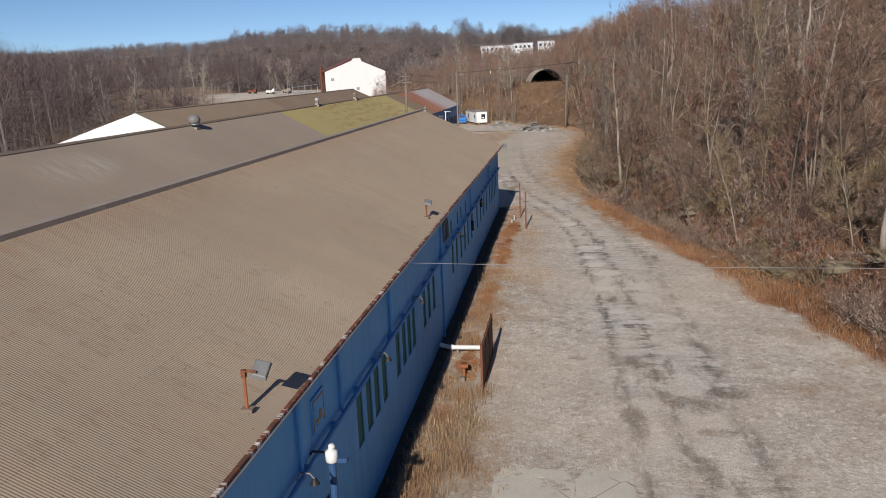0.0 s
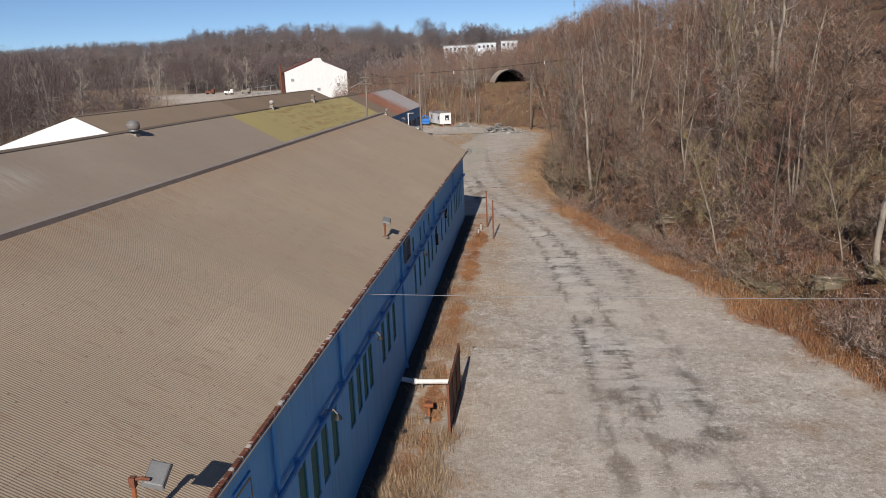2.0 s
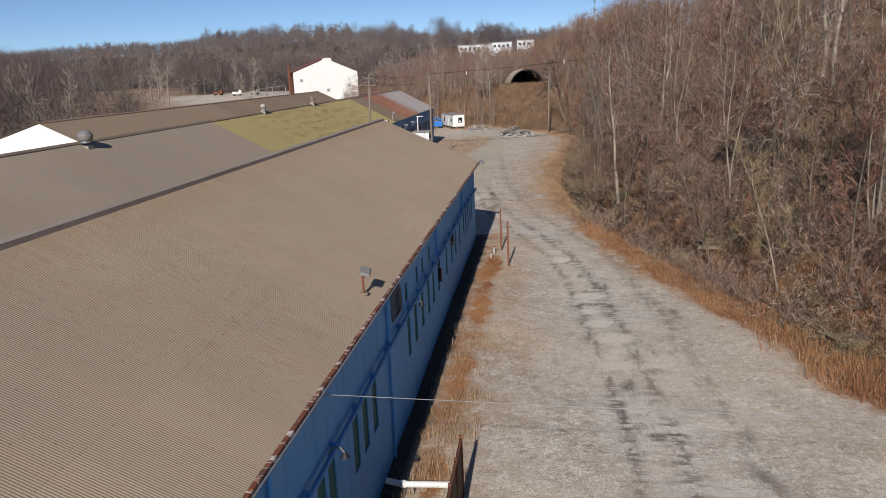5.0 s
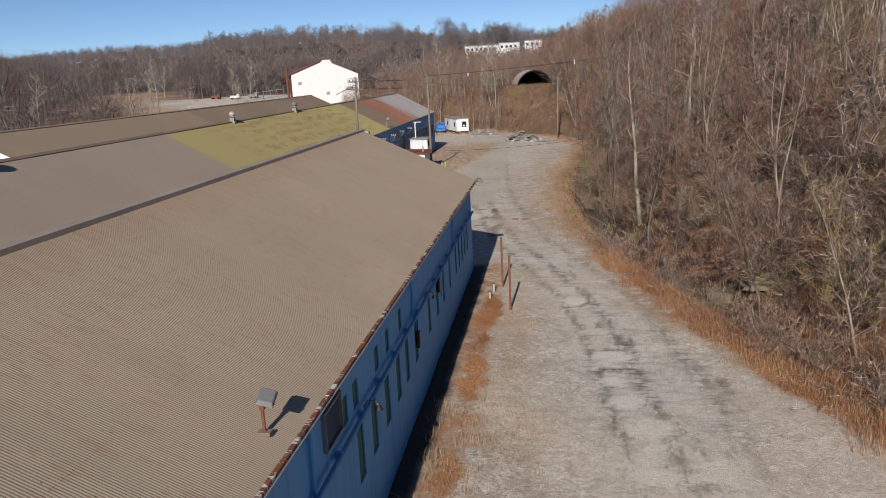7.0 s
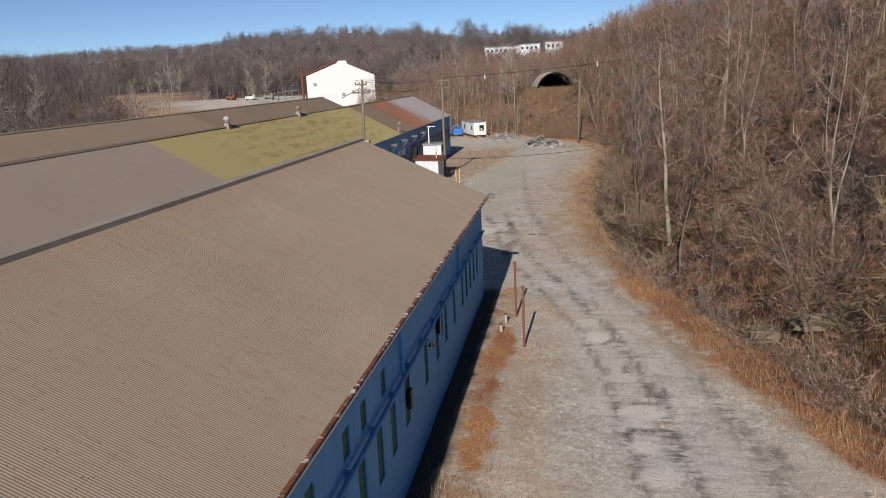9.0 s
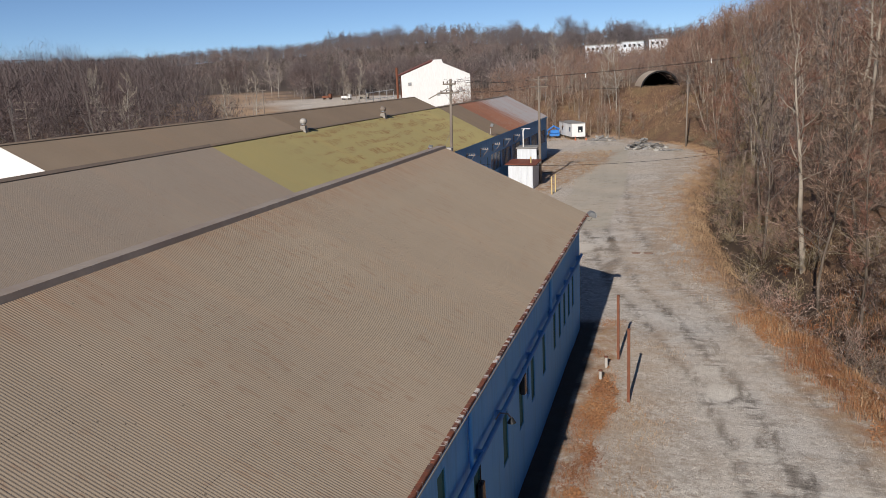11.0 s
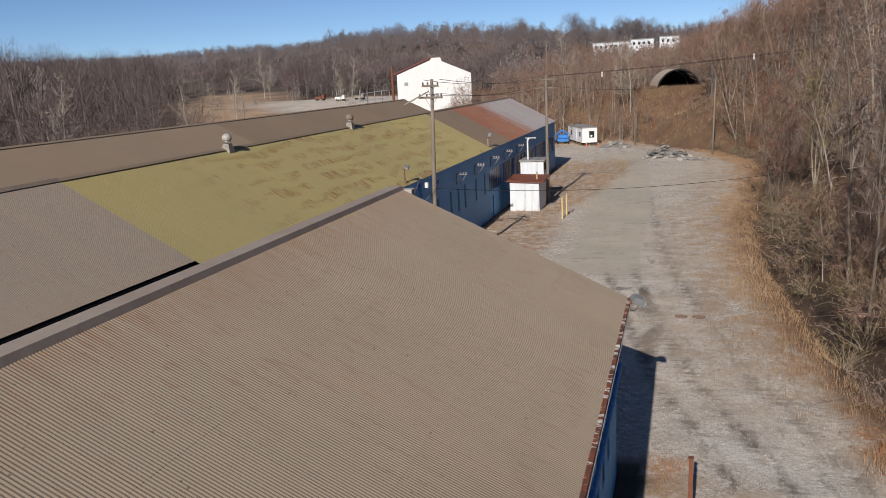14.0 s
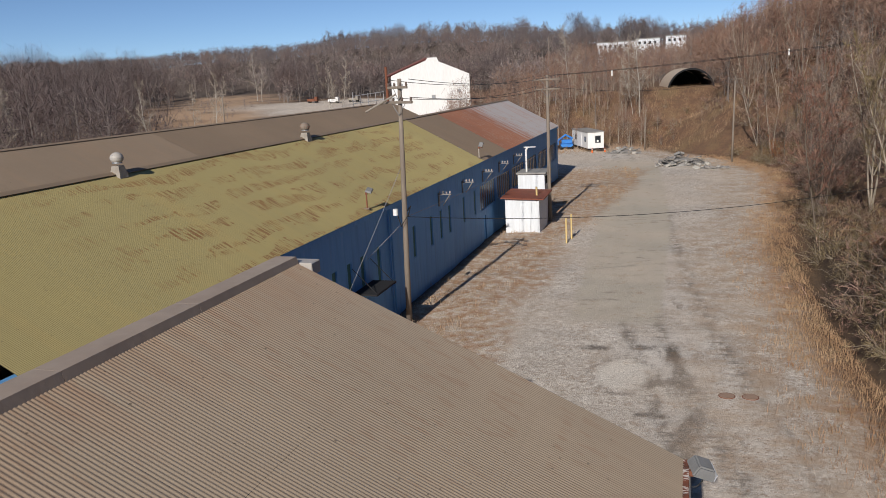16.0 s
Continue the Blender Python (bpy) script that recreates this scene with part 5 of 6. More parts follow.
for i, (x, y) in enumerate(((-15.2, 120.6), (-13.1, 120.9))):
    c = thing("traffic_cone", x, y, float(height(x, y)), "orange traffic cone on gravel", "traffic cone", "traffic cones")
    part("base", boxes((-0.2, 0.2, -0.2, 0.2, 0, 0.04)), M["orange"], c)
    k = part("cone", tube(bmesh.new(), [(0, 0, 0.04), (0, 0, 0.8)], [0.15, 0.04], 12), M["orange"], c)
    part("band", tube(bmesh.new(), [(0, 0, 0.42), (0, 0, 0.56)], [0.101, 0.083], 12), M["white_pipe"], k)
lift = thing("boom_lift", -20.6, 128.5, float(height(-20.6, 128.5)), "bright blue folded boom lift parked by the office trailer", "boom lift", rz=10)
part("chassis", boxes((-1.1, 1.1, -1.3, 1.3, 0.45, 1.0), bevel=0.05), M["machine_blue"], lift)
part("turret", boxes((-0.9, 1.0, -0.9, 1.0, 1.02, 1.75), bevel=0.08), M["machine_blue"], lift)
part("boom", bar([(1.1, 0.3, 1.85), (-0.2, 0.2, 2.55), (-1.5, 0.1, 1.6)], 0.2, 6), M["machine_blue"], lift)
part("basket", boxes((-2.2, -1.4, -0.6, 0.7, 0.8, 1.7), bevel=0.02), M["machine_blue"], lift)
for x in (-1.0, 1.0):
    for y in (-0.95, 0.95):
        part("wheel", bar([(x - 0.16, y, 0.42), (x + 0.16, y, 0.42)], 0.42, 14), M["tyre"], lift)


def scrap_heap(x, y, w, d, h, n, label, seed):
    rng = random.Random(seed)
    t = thing("scrap_heap", x, y, float(height(x, y)), label, "scrap heap", "scrap heaps", kind="")
    for i in range(n):
        u, v = rng.uniform(-1, 1), rng.uniform(-1, 1)
        top = h * max(0.0, 1 - (u * u + v * v) * 0.8)
        l_ = rng.uniform(0.5, 2.4)
        m = pose(u * w, v * d, rng.uniform(0.0, 1.0) * top + 0.05, rng.uniform(-25, 25), rng.uniform(-25, 25), rng.uniform(0, 360))
        if rng.random() < 0.65:
            part("plank", box(bmesh.new(), -l_ / 2, l_ / 2, -0.07, 0.07, -0.03, 0.03, m=m), M["plank"] if rng.random() < 0.6 else M["debris"], t)
        else:
            s = rng.uniform(0.15, 0.45)
            part("rubble", box(bmesh.new(), -s, s, -s * 0.7, s * 0.8, -s * 0.4, s * 0.4, bevel=s * 0.15, m=m), M["debris"] if rng.random() < 0.7 else M["concrete"], t)
    bm = bmesh.new()
    bmesh.ops.create_icosphere(bm, subdivisions=3, radius=1.0)
    for v in bm.verts:
        k = 1 + 0.35 * noise.noise(v.co * 2.3 + Vector((seed, 0, 0)))
        v.co = Vector((v.co.x * w * 0.85 * k, v.co.y * d * 0.85 * k, max(-0.15, v.co.z * h * 0.55 * k)))
    part("heap", bm, M["debris"], t, "grey mound of broken boards")
    return t


scrap_heap(-0.6, 101.0, 3.4, 2.0, 1.75, 130, "grey heap of broken boards and scrap", 3)
scrap_heap(-9.8, 119.0, 2.8, 1.6, 0.9, 60, "low heap of grey planks and rubble", 5)
scrap_heap(3.2, 96.5, 2.2, 0.9, 0.35, 28, "scatter of grey rubble and boards", 9)

# the half-round arch on the bank
arch = thing("arch_shelter", 0.7, 152.0, 8.3, "half-round tan corrugated arch shelter with dark inside", "arch shelter", rz=8)
n_a = 28
v, f = [], []
for j, y in enumerate(np.linspace(0, 16, 41)):
    for i in range(n_a + 1):
        a = math.pi * i / n_a
        r = 4.55 + 0.06 * (j % 2)
        v.append((r * math.cos(a), y, r * math.sin(a) * 1.02))
for j in range(40):
    for i in range(n_a):
        k = j * (n_a + 1) + i
        f.append((k, k + 1, k + n_a + 2, k + n_a + 1))
raw_part("shell", (v, f), M["arch"], arch, "tan corrugated shell", True)
v, f = [], []
for i in range(n_a + 1):
    a = math.pi * i / n_a
    for r, y in ((4.3, 0.0), (4.62, 0.0), (4.3, 16.1)):
        v.append((r * math.cos(a), y - 0.05, r * math.sin(a) * 1.02))
for i in range(n_a):
    k = 3 * i
    f += [(k, k + 1, k + 4, k + 3), (k, k + 3, k + 5, k + 2)]
raw_part("lining", (v, f), M["dark"], arch, "dark inner lining")
part("rear_wall", gable(bmesh.new(), [(4.28 * math.cos(math.pi * i / 14), 4.36 * math.sin(math.pi * i / 14)) for i in range(15)], 15.9, 0.1), M["dark"], arch)

# white house on the hilltop
hill_house = thing("hilltop_house", -30, 420, float(height(-30, 420)), "long white building on the wooded hilltop", "house")
zt = 28.0 - float(height(-30, 420))
for name, x0, x1, hh in (("wing", -16, 4, zt - 0.6), ("wing", 4.1, 16, zt + 0.2), ("wing", 19, 29, zt + 0.8)):
    wg = part(name, boxes((x0, x1, 0, 12, -1, hh), bevel=0.05), M["shed_white"], hill_house)
    part("roof", boxes((x0 - 0.4, x1 + 0.4, -0.4, 12.4, hh + 0.01, hh + 0.5)), M["grey_roof"], wg)
    k = x0 + 1.2
    while k < x1 - 1.5:
        part("window", boxes((k, k + 1.2, -0.06, 0.0, hh - 2.6, hh - 1.2)), M["dark_glass"], wg)
        k += 2.6

# things beyond the roofs
for x, y, s, c, lab in ((-112, 214, 1.0, "rust", "orange digger parked beyond the sheds"), (-104, 212, 1.0, "white_wall", "white truck parked beyond the sheds"), (-99, 216, 0.9, "plank", "grey flatbed trailer parked beyond the sheds")):
    t = thing("parked_vehicle", x, y, float(height(x, y)), lab, "vehicle", "parked vehicles")
    part("body", boxes((-2.4, 1.2, -1.1, 1.1, 0.7, 2.0), bevel=0.1), M[c], t)
    part("cab", boxes((1.25, 2.7, -1.0, 1.0, 0.7, 2.9), bevel=0.15), M[c], t)
    t.scale = (0.65, 0.65, 0.65)
    for px in (-1.6, 1.9):
        for py in (-1.0, 1.0):
            part("wheel", bar([(px, py - 0.15, 0.5), (px, py + 0.15, 0.5)], 0.5, 12), M["tyre"], t)
fr = thing("steel_rack", -80.5, 184, float(height(-80.5, 184)), "pale grey steel racking beside the white building", "rack")
for i in range(5):
    part("upright", boxes((-5 + i * 2.2, -4.85 + i * 2.2, -0.1, 0.1, 0, 6.6 - i * 0.2)), M["steel"], fr)
for z in (2.0, 4.0, 6.0):
    part("rail", bar([(-5, 0, z - 0.5), (4, 0, z + 0.3)], 0.1, 5), M["steel"], fr)

# sandstone ledges in the bank
def ledge(x, y, z, sx, sy, sz, seed):
    t = thing("rock", x, y, z, "pale sandstone ledge in the wooded bank", "rock", "rock ledges")
    bm = bmesh.new()
    bmesh.ops.create_cube(bm, size=1.0)
    bmesh.ops.subdivide_edges(bm, edges=bm.edges, cuts=5, use_grid_fill=True)
    for q in bm.verts:
        k = noise.noise(q.co * 2.5 + Vector((seed * 3.1, 0, 0))) * 0.28 + noise.noise(q.co * 7 + Vector((seed, 2, 0))) * 0.1
        q.co = Vector((q.co.x * sx * (1 + k), q.co.y * sy * (1 + k), q.co.z * sz * (1 + k)))
    part("stone", bm, M["rock"], t)


for i, (x, y) in enumerate(((20.6, -26.2), (23.0, -29.0), (25.2, -31.4), (15.6, -7.6), (17.4, -9.6))):
    ledge(x, y, float(height(x, y)) - 0.1, 2.6 + 0.4 * (i % 3), 1.0, 0.5 + 0.12 * (i % 2), i + 1)


# iron covers in the weedy gravel
for cx_, cy_ in ((1.79, 18.48), (2.71, 18.52)):
    mh = thing("manhole_cover", cx_, cy_, float(height(cx_, cy_)), "rusty iron cover lying in the gravel", "manhole cover", "iron covers in the yard")
    part("rim", tube(bmesh.new(), [(0, 0, -0.05), (0, 0, 0.015), (0, 0, 0.02)], [0.34, 0.34, 0.32], 20), M["rust"], mh)
    part("lid", tube(bmesh.new(), [(0, 0, 0.016), (0, 0, 0.026), (0, 0, 0.03)], [0.3, 0.3, 0.28], 20), M["soil_iron"], mh)


# ---------------------------------------------------------------- trees and grass
def tubes(seg, sides):
    """Rows of p0, p1, r0, r1 as tapered prisms with that many sides."""
    seg = np.asarray(seg, float)
    n = len(seg)
    p0, p1, r0, r1 = seg[:, :3], seg[:, 3:6], seg[:, 6], seg[:, 7]
    d = p1 - p0
    d /= np.linalg.norm(d, axis=1, keepdims=True) + 1e-9
    ref = np.where(np.abs(d[:, 2:3]) > 0.9, [[1.0, 0, 0]], [[0, 0, 1.0]])
    a = np.cross(d, ref)
    a /= np.linalg.norm(a, axis=1, keepdims=True) + 1e-9
    b = np.cross(d, a)
    th = 2 * np.pi * np.arange(sides) / sides
    ring = np.cos(th)[None, :, None] * a[:, None] + np.sin(th)[None, :, None] * b[:, None]
    v = np.concatenate([p0[:, None] + ring * r0[:, None, None], p1[:, None] + ring * r1[:, None, None]], 1)
    k = np.arange(sides)
    q = np.stack([k, (k + 1) % sides, sides + (k + 1) % sides, sides + k], 1)
    f = (np.arange(n)[:, None, None] * 2 * sides + q[None]).reshape(-1, 4)
    return v.reshape(-1, 3), f


def slivers(seg, seed):
    """Rows of p0, p1, r as the finest twigs, one thin triangle each."""
    seg = np.asarray(seg, float)
    p0, p1, r = seg[:, :3], seg[:, 3:6], seg[:, 6:7]
    side = np.cross(p1 - p0, np.random.RandomState(seed).normal(0, 1, (len(seg), 3)))
    side /= np.linalg.norm(side, axis=1, keepdims=True) + 1e-9
    v = np.stack([p0 - side * r, p0 + side * r, p1], 1).reshape(-1, 3)
    return v, np.arange(len(v)).reshape(-1, 3)


def join(*vfs):
    vs, fs, off = [], [], 0
    for v, f in vfs:
        vs.append(v)
        fs += (np.asarray(f) + off).tolist()
        off += len(v)
    return np.concatenate(vs), fs


def unit(v):
    return v / (np.linalg.norm(v) + 1e-9)


def grow_tree(seed, h, limbs, spread, low, lean=0.0, r=None, fork=False, twigs=14, fine_r=0.0132):
    """A bare tree: trunk and limbs, and a crown of branches and needles of twigs."""
    rng = np.random.RandomState(seed)
    r = r or h * 0.008
    trunk, wood, fine, need = [], [], [], []
    stems = [(np.zeros(3), unit(np.array([lean, 0.3 * lean, 1.0])), h, r)]
    if fork:
        stems = [(np.zeros(3), unit(np.array([lean + s * 0.22, rng.uniform(-0.12, 0.12), 1.0])), h * k, r * 0.8) for s, k in ((-1, 1.0), (1, 0.88), (0.2, 0.75))]
    for base, way, hh, rr in stems:
        pts, d = [base], way
        for i in range(8):
            d = unit(d + rng.normal(0, 0.07, 3) + [0, 0, 0.05])
            pts.append(pts[-1] + d * hh / 8)
        rad = rr * (1 - 0.88 * (np.arange(9) / 8) ** 0.9)
        for i in range(8):
            trunk.append([*pts[i], *pts[i + 1], rad[i], rad[i + 1]])
        n = max(5, int(limbs * (hh / h) / (2 if fork else 1)))
        for j in range(n):
            u = low + (1 - low) * (j + rng.rand() * 0.8) / n
            k = min(7, int(u * 8))
            o = pts[k] + (pts[k + 1] - pts[k]) * (u * 8 - k)
            az = rng.uniform(0, 2 * np.pi)
            up = rng.uniform(0.15, 0.85) + 0.55 * u
            d = unit(np.array([np.cos(az), np.sin(az), up]))
            ln = hh * spread * (1.05 - 0.72 * u) * rng.uniform(0.6, 1.15)
            lr = max(0.018, rr * 0.5 * (1.05 - 0.75 * u))
            q = o
            for s in range(4):
                d2 = unit(d + rng.normal(0, 0.16, 3) + [0, 0, 0.1])
                e = q + d2 * ln / 4
                wood.append([*q, *e, lr * (1 - s * 0.22), lr * (1 - (s + 1) * 0.22)])
                for b in range(2 if s else 1):
                    w = unit(d2 + rng.normal(0, 0.62, 3) + [0, 0, 0.12])
                    bl = ln * rng.uniform(0.22, 0.42) * (1.1 - 0.15 * s)
                    st = q + (e - q) * rng.rand()
                    mid = st + w * bl * 0.5
                    w2 = unit(w + rng.normal(0, 0.2, 3) + [0, 0, 0.12])
                    end = mid + w2 * bl * 0.5
                    br = max(0.011, lr * 0.33)
                    fine.append([*st, *mid, br, br * 0.75])
                    fine.append([*mid, *end, br * 0.75, br * 0.45])
                    for t in range(twigs):
                        g = rng.rand()
                        s0 = st + (end - st) * (0.15 + 0.85 * g)
                        tw = unit(w2 + rng.normal(0, 0.6, 3) + [0, 0, 0.2])
                        need.append([*s0, *(s0 + tw * rng.uniform(0.4, 1.2) * min(1.25, bl)), fine_r])
                q, d = e, d2
    return join(tubes(trunk, 6), tubes(wood, 3)), join(tubes(fine, 3), slivers(need, seed))


def tree(name, seed, label, bark, twig, group, **k):
    t = thing(name, 0, 0, 0, label, "tree", group)
    a, b = grow_tree(seed, **k)
    raw_part("trunk", a, M[bark], t, "", True)
    raw_part("crown", b, M[twig], t, "bare twigs")
    return t


KINDS = [
    tree("tree", 1, "tall bare grey-brown tree on the wooded bank", "bark", "twig_grey", "trees on the bank", h=13.0, limbs=17, spread=0.34, low=0.3),
    tree("tree", 2, "bare many-branched tree on the wooded bank", "bark", "twig", "trees on the bank", h=11.0, limbs=19, spread=0.42, low=0.2, lean=0.1),
    tree("tree", 3, "forked bare tree with pale bark on the bank", "bark_pale", "twig", "trees on the bank", h=12.5, limbs=20, spread=0.36, low=0.3, fork=True),
    tree("tree", 4, "slender bare tree with reddish twigs on the bank", "bark", "twig_red", "trees on the bank", h=10.0, limbs=16, spread=0.33, low=0.22),
    tree("tree", 5, "leaning bare tree with olive twigs by the ditch", "bark_pale", "twig_olive", "trees on the bank", h=9.0, limbs=17, spread=0.48, low=0.12, lean=-0.28),
    tree("tree", 6, "tall pale straight bare tree on the bank", "bark_pale", "twig_red", "trees on the bank", h=16.5, limbs=18, spread=0.28, low=0.38, r=0.21),
]


FAR_KINDS = [
    tree("tree", 21, "bare grey tree further along the bank", "bark", "twig_grey", "trees on the bank", h=12.5, limbs=15, spread=0.36, low=0.25, twigs=9, fine_r=0.0175),
    tree("tree", 22, "bare reddish-brown tree further along the bank", "bark", "twig_red", "trees on the bank", h=11.0, limbs=16, spread=0.38, low=0.2, twigs=9, fine_r=0.0175),
    tree("tree", 23, "slim pale forked tree further along the bank", "bark_pale", "twig", "trees on the bank", h=13.0, limbs=16, spread=0.33, low=0.3, fork=True, twigs=9, fine_r=0.0175),
]


def grow_bush(seed, h, stems, spread):
    """A thicket of thin arching whips with side shoots, each a spray of fine twigs."""
    rng = np.random.RandomState(seed)
    wood, shoots, need = [], [], []
    for s in range(stems):
        az = rng.uniform(0, 2 * np.pi)
        lean = spread * rng.uniform(0.3, 1.5)
        d = unit(np.array([np.cos(az) * lean, np.sin(az) * lean, rng.uniform(0.6, 1.5)]))
        q = np.array([np.cos(az), np.sin(az), 0]) * rng.uniform(0, 0.3)
        ln = h * rng.uniform(0.5, 1.25)
        r = rng.uniform(0.0022, 0.0042) * (2.2 + h)
        for i in range(4):
            d = unit(d + rng.normal(0, 0.22, 3) + [0, 0, -0.1 * i])
            e = q + d * ln / 4
            wood.append([*q, *e, r * (1 - i * 0.2), r * (0.8 - i * 0.2)])
            for b in range(2):
                s0 = q + (e - q) * rng.rand()
                w = unit(d + rng.normal(0, 0.6, 3) + [0, 0, 0.1])
                bl = h * rng.uniform(0.1, 0.26)
                s1 = s0 + w * bl * 0.5
                s2 = s1 + unit(w + rng.normal(0, 0.3, 3) + [0, 0, 0.15]) * bl * 0.5
                shoots += [[*s0, *s1, 0.011], [*s1, *s2, 0.009]]
                for t in range(5):
                    p = s0 + (s2 - s0) * rng.uniform(0.15, 1.0)
                    need.append([*p, *(p + unit(w + rng.normal(0, 0.65, 3) + [0, 0, 0.1]) * rng.uniform(0.2, 0.6) * (0.35 + 0.12 * h)), 0.0115])
            q = e
    return tubes(wood, 3), join(slivers(shoots, seed), slivers(need, seed + 1))


GROWN = {}


def bush(seed, label, bark, twig, **k):
    t = thing("bush", 0, 0, 0, label, "bush", "bushes along the bank")
    a, b = grow_bush(seed, **k)
    GROWN[t] = (a, b, bark, twig)
    raw_part("trunk", a, M[bark], t)
    raw_part("crown", b, M[twig], t)
    return t


BUSHES = [
    bush(11, "dense bare brown bush at the foot of the bank", "bark", "shrub_grey_lit", h=3.2, stems=26, spread=0.9),
    bush(12, "tangled bare bush with reddish twigs", "bark", "shrub_red_lit", h=2.6, stems=28, spread=1.2),
    bush(13, "low olive-brown bush by the ditch", "bark_pale", "twig_olive", h=2.8, stems=26, spread=1.0),
    bush(15, "tall spreading bare thicket on the bank", "bark", "shrub_grey_lit", h=5.4, stems=24, spread=0.75),
    bush(16, "tall arching bare thicket with reddish twigs", "bark", "shrub_red_lit", h=5.0, stems=26, spread=1.0),
    bush(14, "small bush with rusty dead leaves", "bark", "leaf", h=2.2, stems=18, spread=0.8),
]


PLANTED = []


def plant(kinds, spots, rng, weights, lo, hi):
    for x, y in spots:
        k = rng.choices(range(len(kinds)), weights)[0]
        s = rng.uniform(lo, hi)
        m = pose(x, y, float(height(x, y)) - 0.12, rng.uniform(-5, 5), rng.uniform(-5, 5), rng.uniform(0, 360))
        if kinds[k] in PLANTED:
            t = copy_thing(kinds[k], m)
        else:
            t = kinds[k]
            t.matrix_basis = m
            PLANTED.append(t)
        t.scale = (s, s, s * rng.uniform(0.9, 1.12))


def undergrowth(name, kinds, spots, rng, weights, lo, hi, label):
    """Many bushes further off, as one mesh."""
    V, F, I, mats, off = [], [], [], [], 0
    for x, y in spots:
        a, b, bark, twig = GROWN[rng.choices(kinds, weights)[0]]
        s, turn = rng.uniform(lo, hi), rng.uniform(0, 2 * math.pi)
        c, d = math.cos(turn) * s, math.sin(turn) * s
        for (v, f), tone in ((a, bark), (b, twig)):
            if tone not in mats:
                mats.append(tone)
            V.append(v @ np.array([[c, d, 0], [-d, c, 0], [0, 0, s]]) + [x, y, float(height(x, y)) - 0.12])
            F += (np.asarray(f) + off).tolist()
            I += [mats.index(tone)] * len(f)
            off += len(v)
    me = mesh_of(name, np.concatenate(V), F, [M[k] for k in mats])
    me.polygons.foreach_set("material_index", I)
    return tagged(new(name, me), label, "undergrowth", kind="stuff")


def spots_on_bank(rng, n, near, far, y0, y1, gap, right=0.44, extra=10.0):
    """Places on the wooded bank, no closer together than gap, out to where the land turns from the lane."""
    out, grid = [], {}
    for _ in range(n * 60):
        if len(out) >= n:
            break
        y = rng.uniform(y0, y1)
        x = float(edge(y)) + near + (far - near) * rng.random() ** 1.35
        if x > 8 + right * (y + 77) + extra:
            continue
        if y > 112 and -5.5 < x < 8.5 and y < 170:
            continue
        c = (int(x // gap), int(y // gap))
        if any((p - x) ** 2 + (q - y) ** 2 < gap * gap for i in (-1, 0, 1) for j in (-1, 0, 1) for p, q in grid.get((c[0] + i, c[1] + j), ())):
            continue
        grid.setdefault(c, []).append((x, y))
        out.append((x, y))
    return out


rng = random.Random(7)
spots = spots_on_bank(rng, 300, 3.0, 60, -44, 150, 2.2)
plant(KINDS, [p for p in spots if p[1] < 48], rng, (5, 6, 3, 5, 3, 4), 0.6, 1.2)
plant(FAR_KINDS, [p for p in spots if p[1] >= 48], rng, (4, 4, 3), 0.6, 1.25)
rng = random.Random(9)
plant(BUSHES, spots_on_bank(rng, 140, 1.0, 13, -46, 8, 0.85), rng, (5, 4, 3, 0, 0, 0.5), 0.6, 1.2)
plant(BUSHES, [(8.6 + rng.random() * 2.6, 14 + 2.2 * i) for i in range(14)], rng, (0, 1, 8, 0, 0, 1), 0.5, 0.9)
ditch_spots = spots_on_bank(rng, 80, 2.6, 6, 6, 110, 1.1)
plant(BUSHES, [p for p in ditch_spots if p[1] < 45], rng, (3, 2, 6, 0, 0, 1), 0.5, 0.9)
undergrowth("ditch_thicket", BUSHES, [p for p in ditch_spots if p[1] >= 45], rng, (3, 2, 6, 0, 0, 1), 0.5, 0.9, "low olive and brown thicket along the ditch")
rng = random.Random(8)
bank_spots = spots_on_bank(rng, 180, 4.2, 28, -40, 125, 1.2)
plant(BUSHES, [p for p in bank_spots if p[1] < 22], rng, (2, 2, 2, 5, 5, 0.4), 0.7, 1.35)
undergrowth("bank_undergrowth", BUSHES, [p for p in bank_spots if p[1] >= 22], rng, (2, 2, 2, 5, 5, 0.4), 0.7, 1.35, "bare grey and reddish undergrowth further along the bank")
undergrowth("thicket_below_arch", BUSHES, [(rng.uniform(-12, 11), rng.uniform(126, 146)) for _ in range(26)], rng, (1, 3, 6, 0, 0, 1), 0.4, 0.75, "low brown thicket on the bank below the arch")


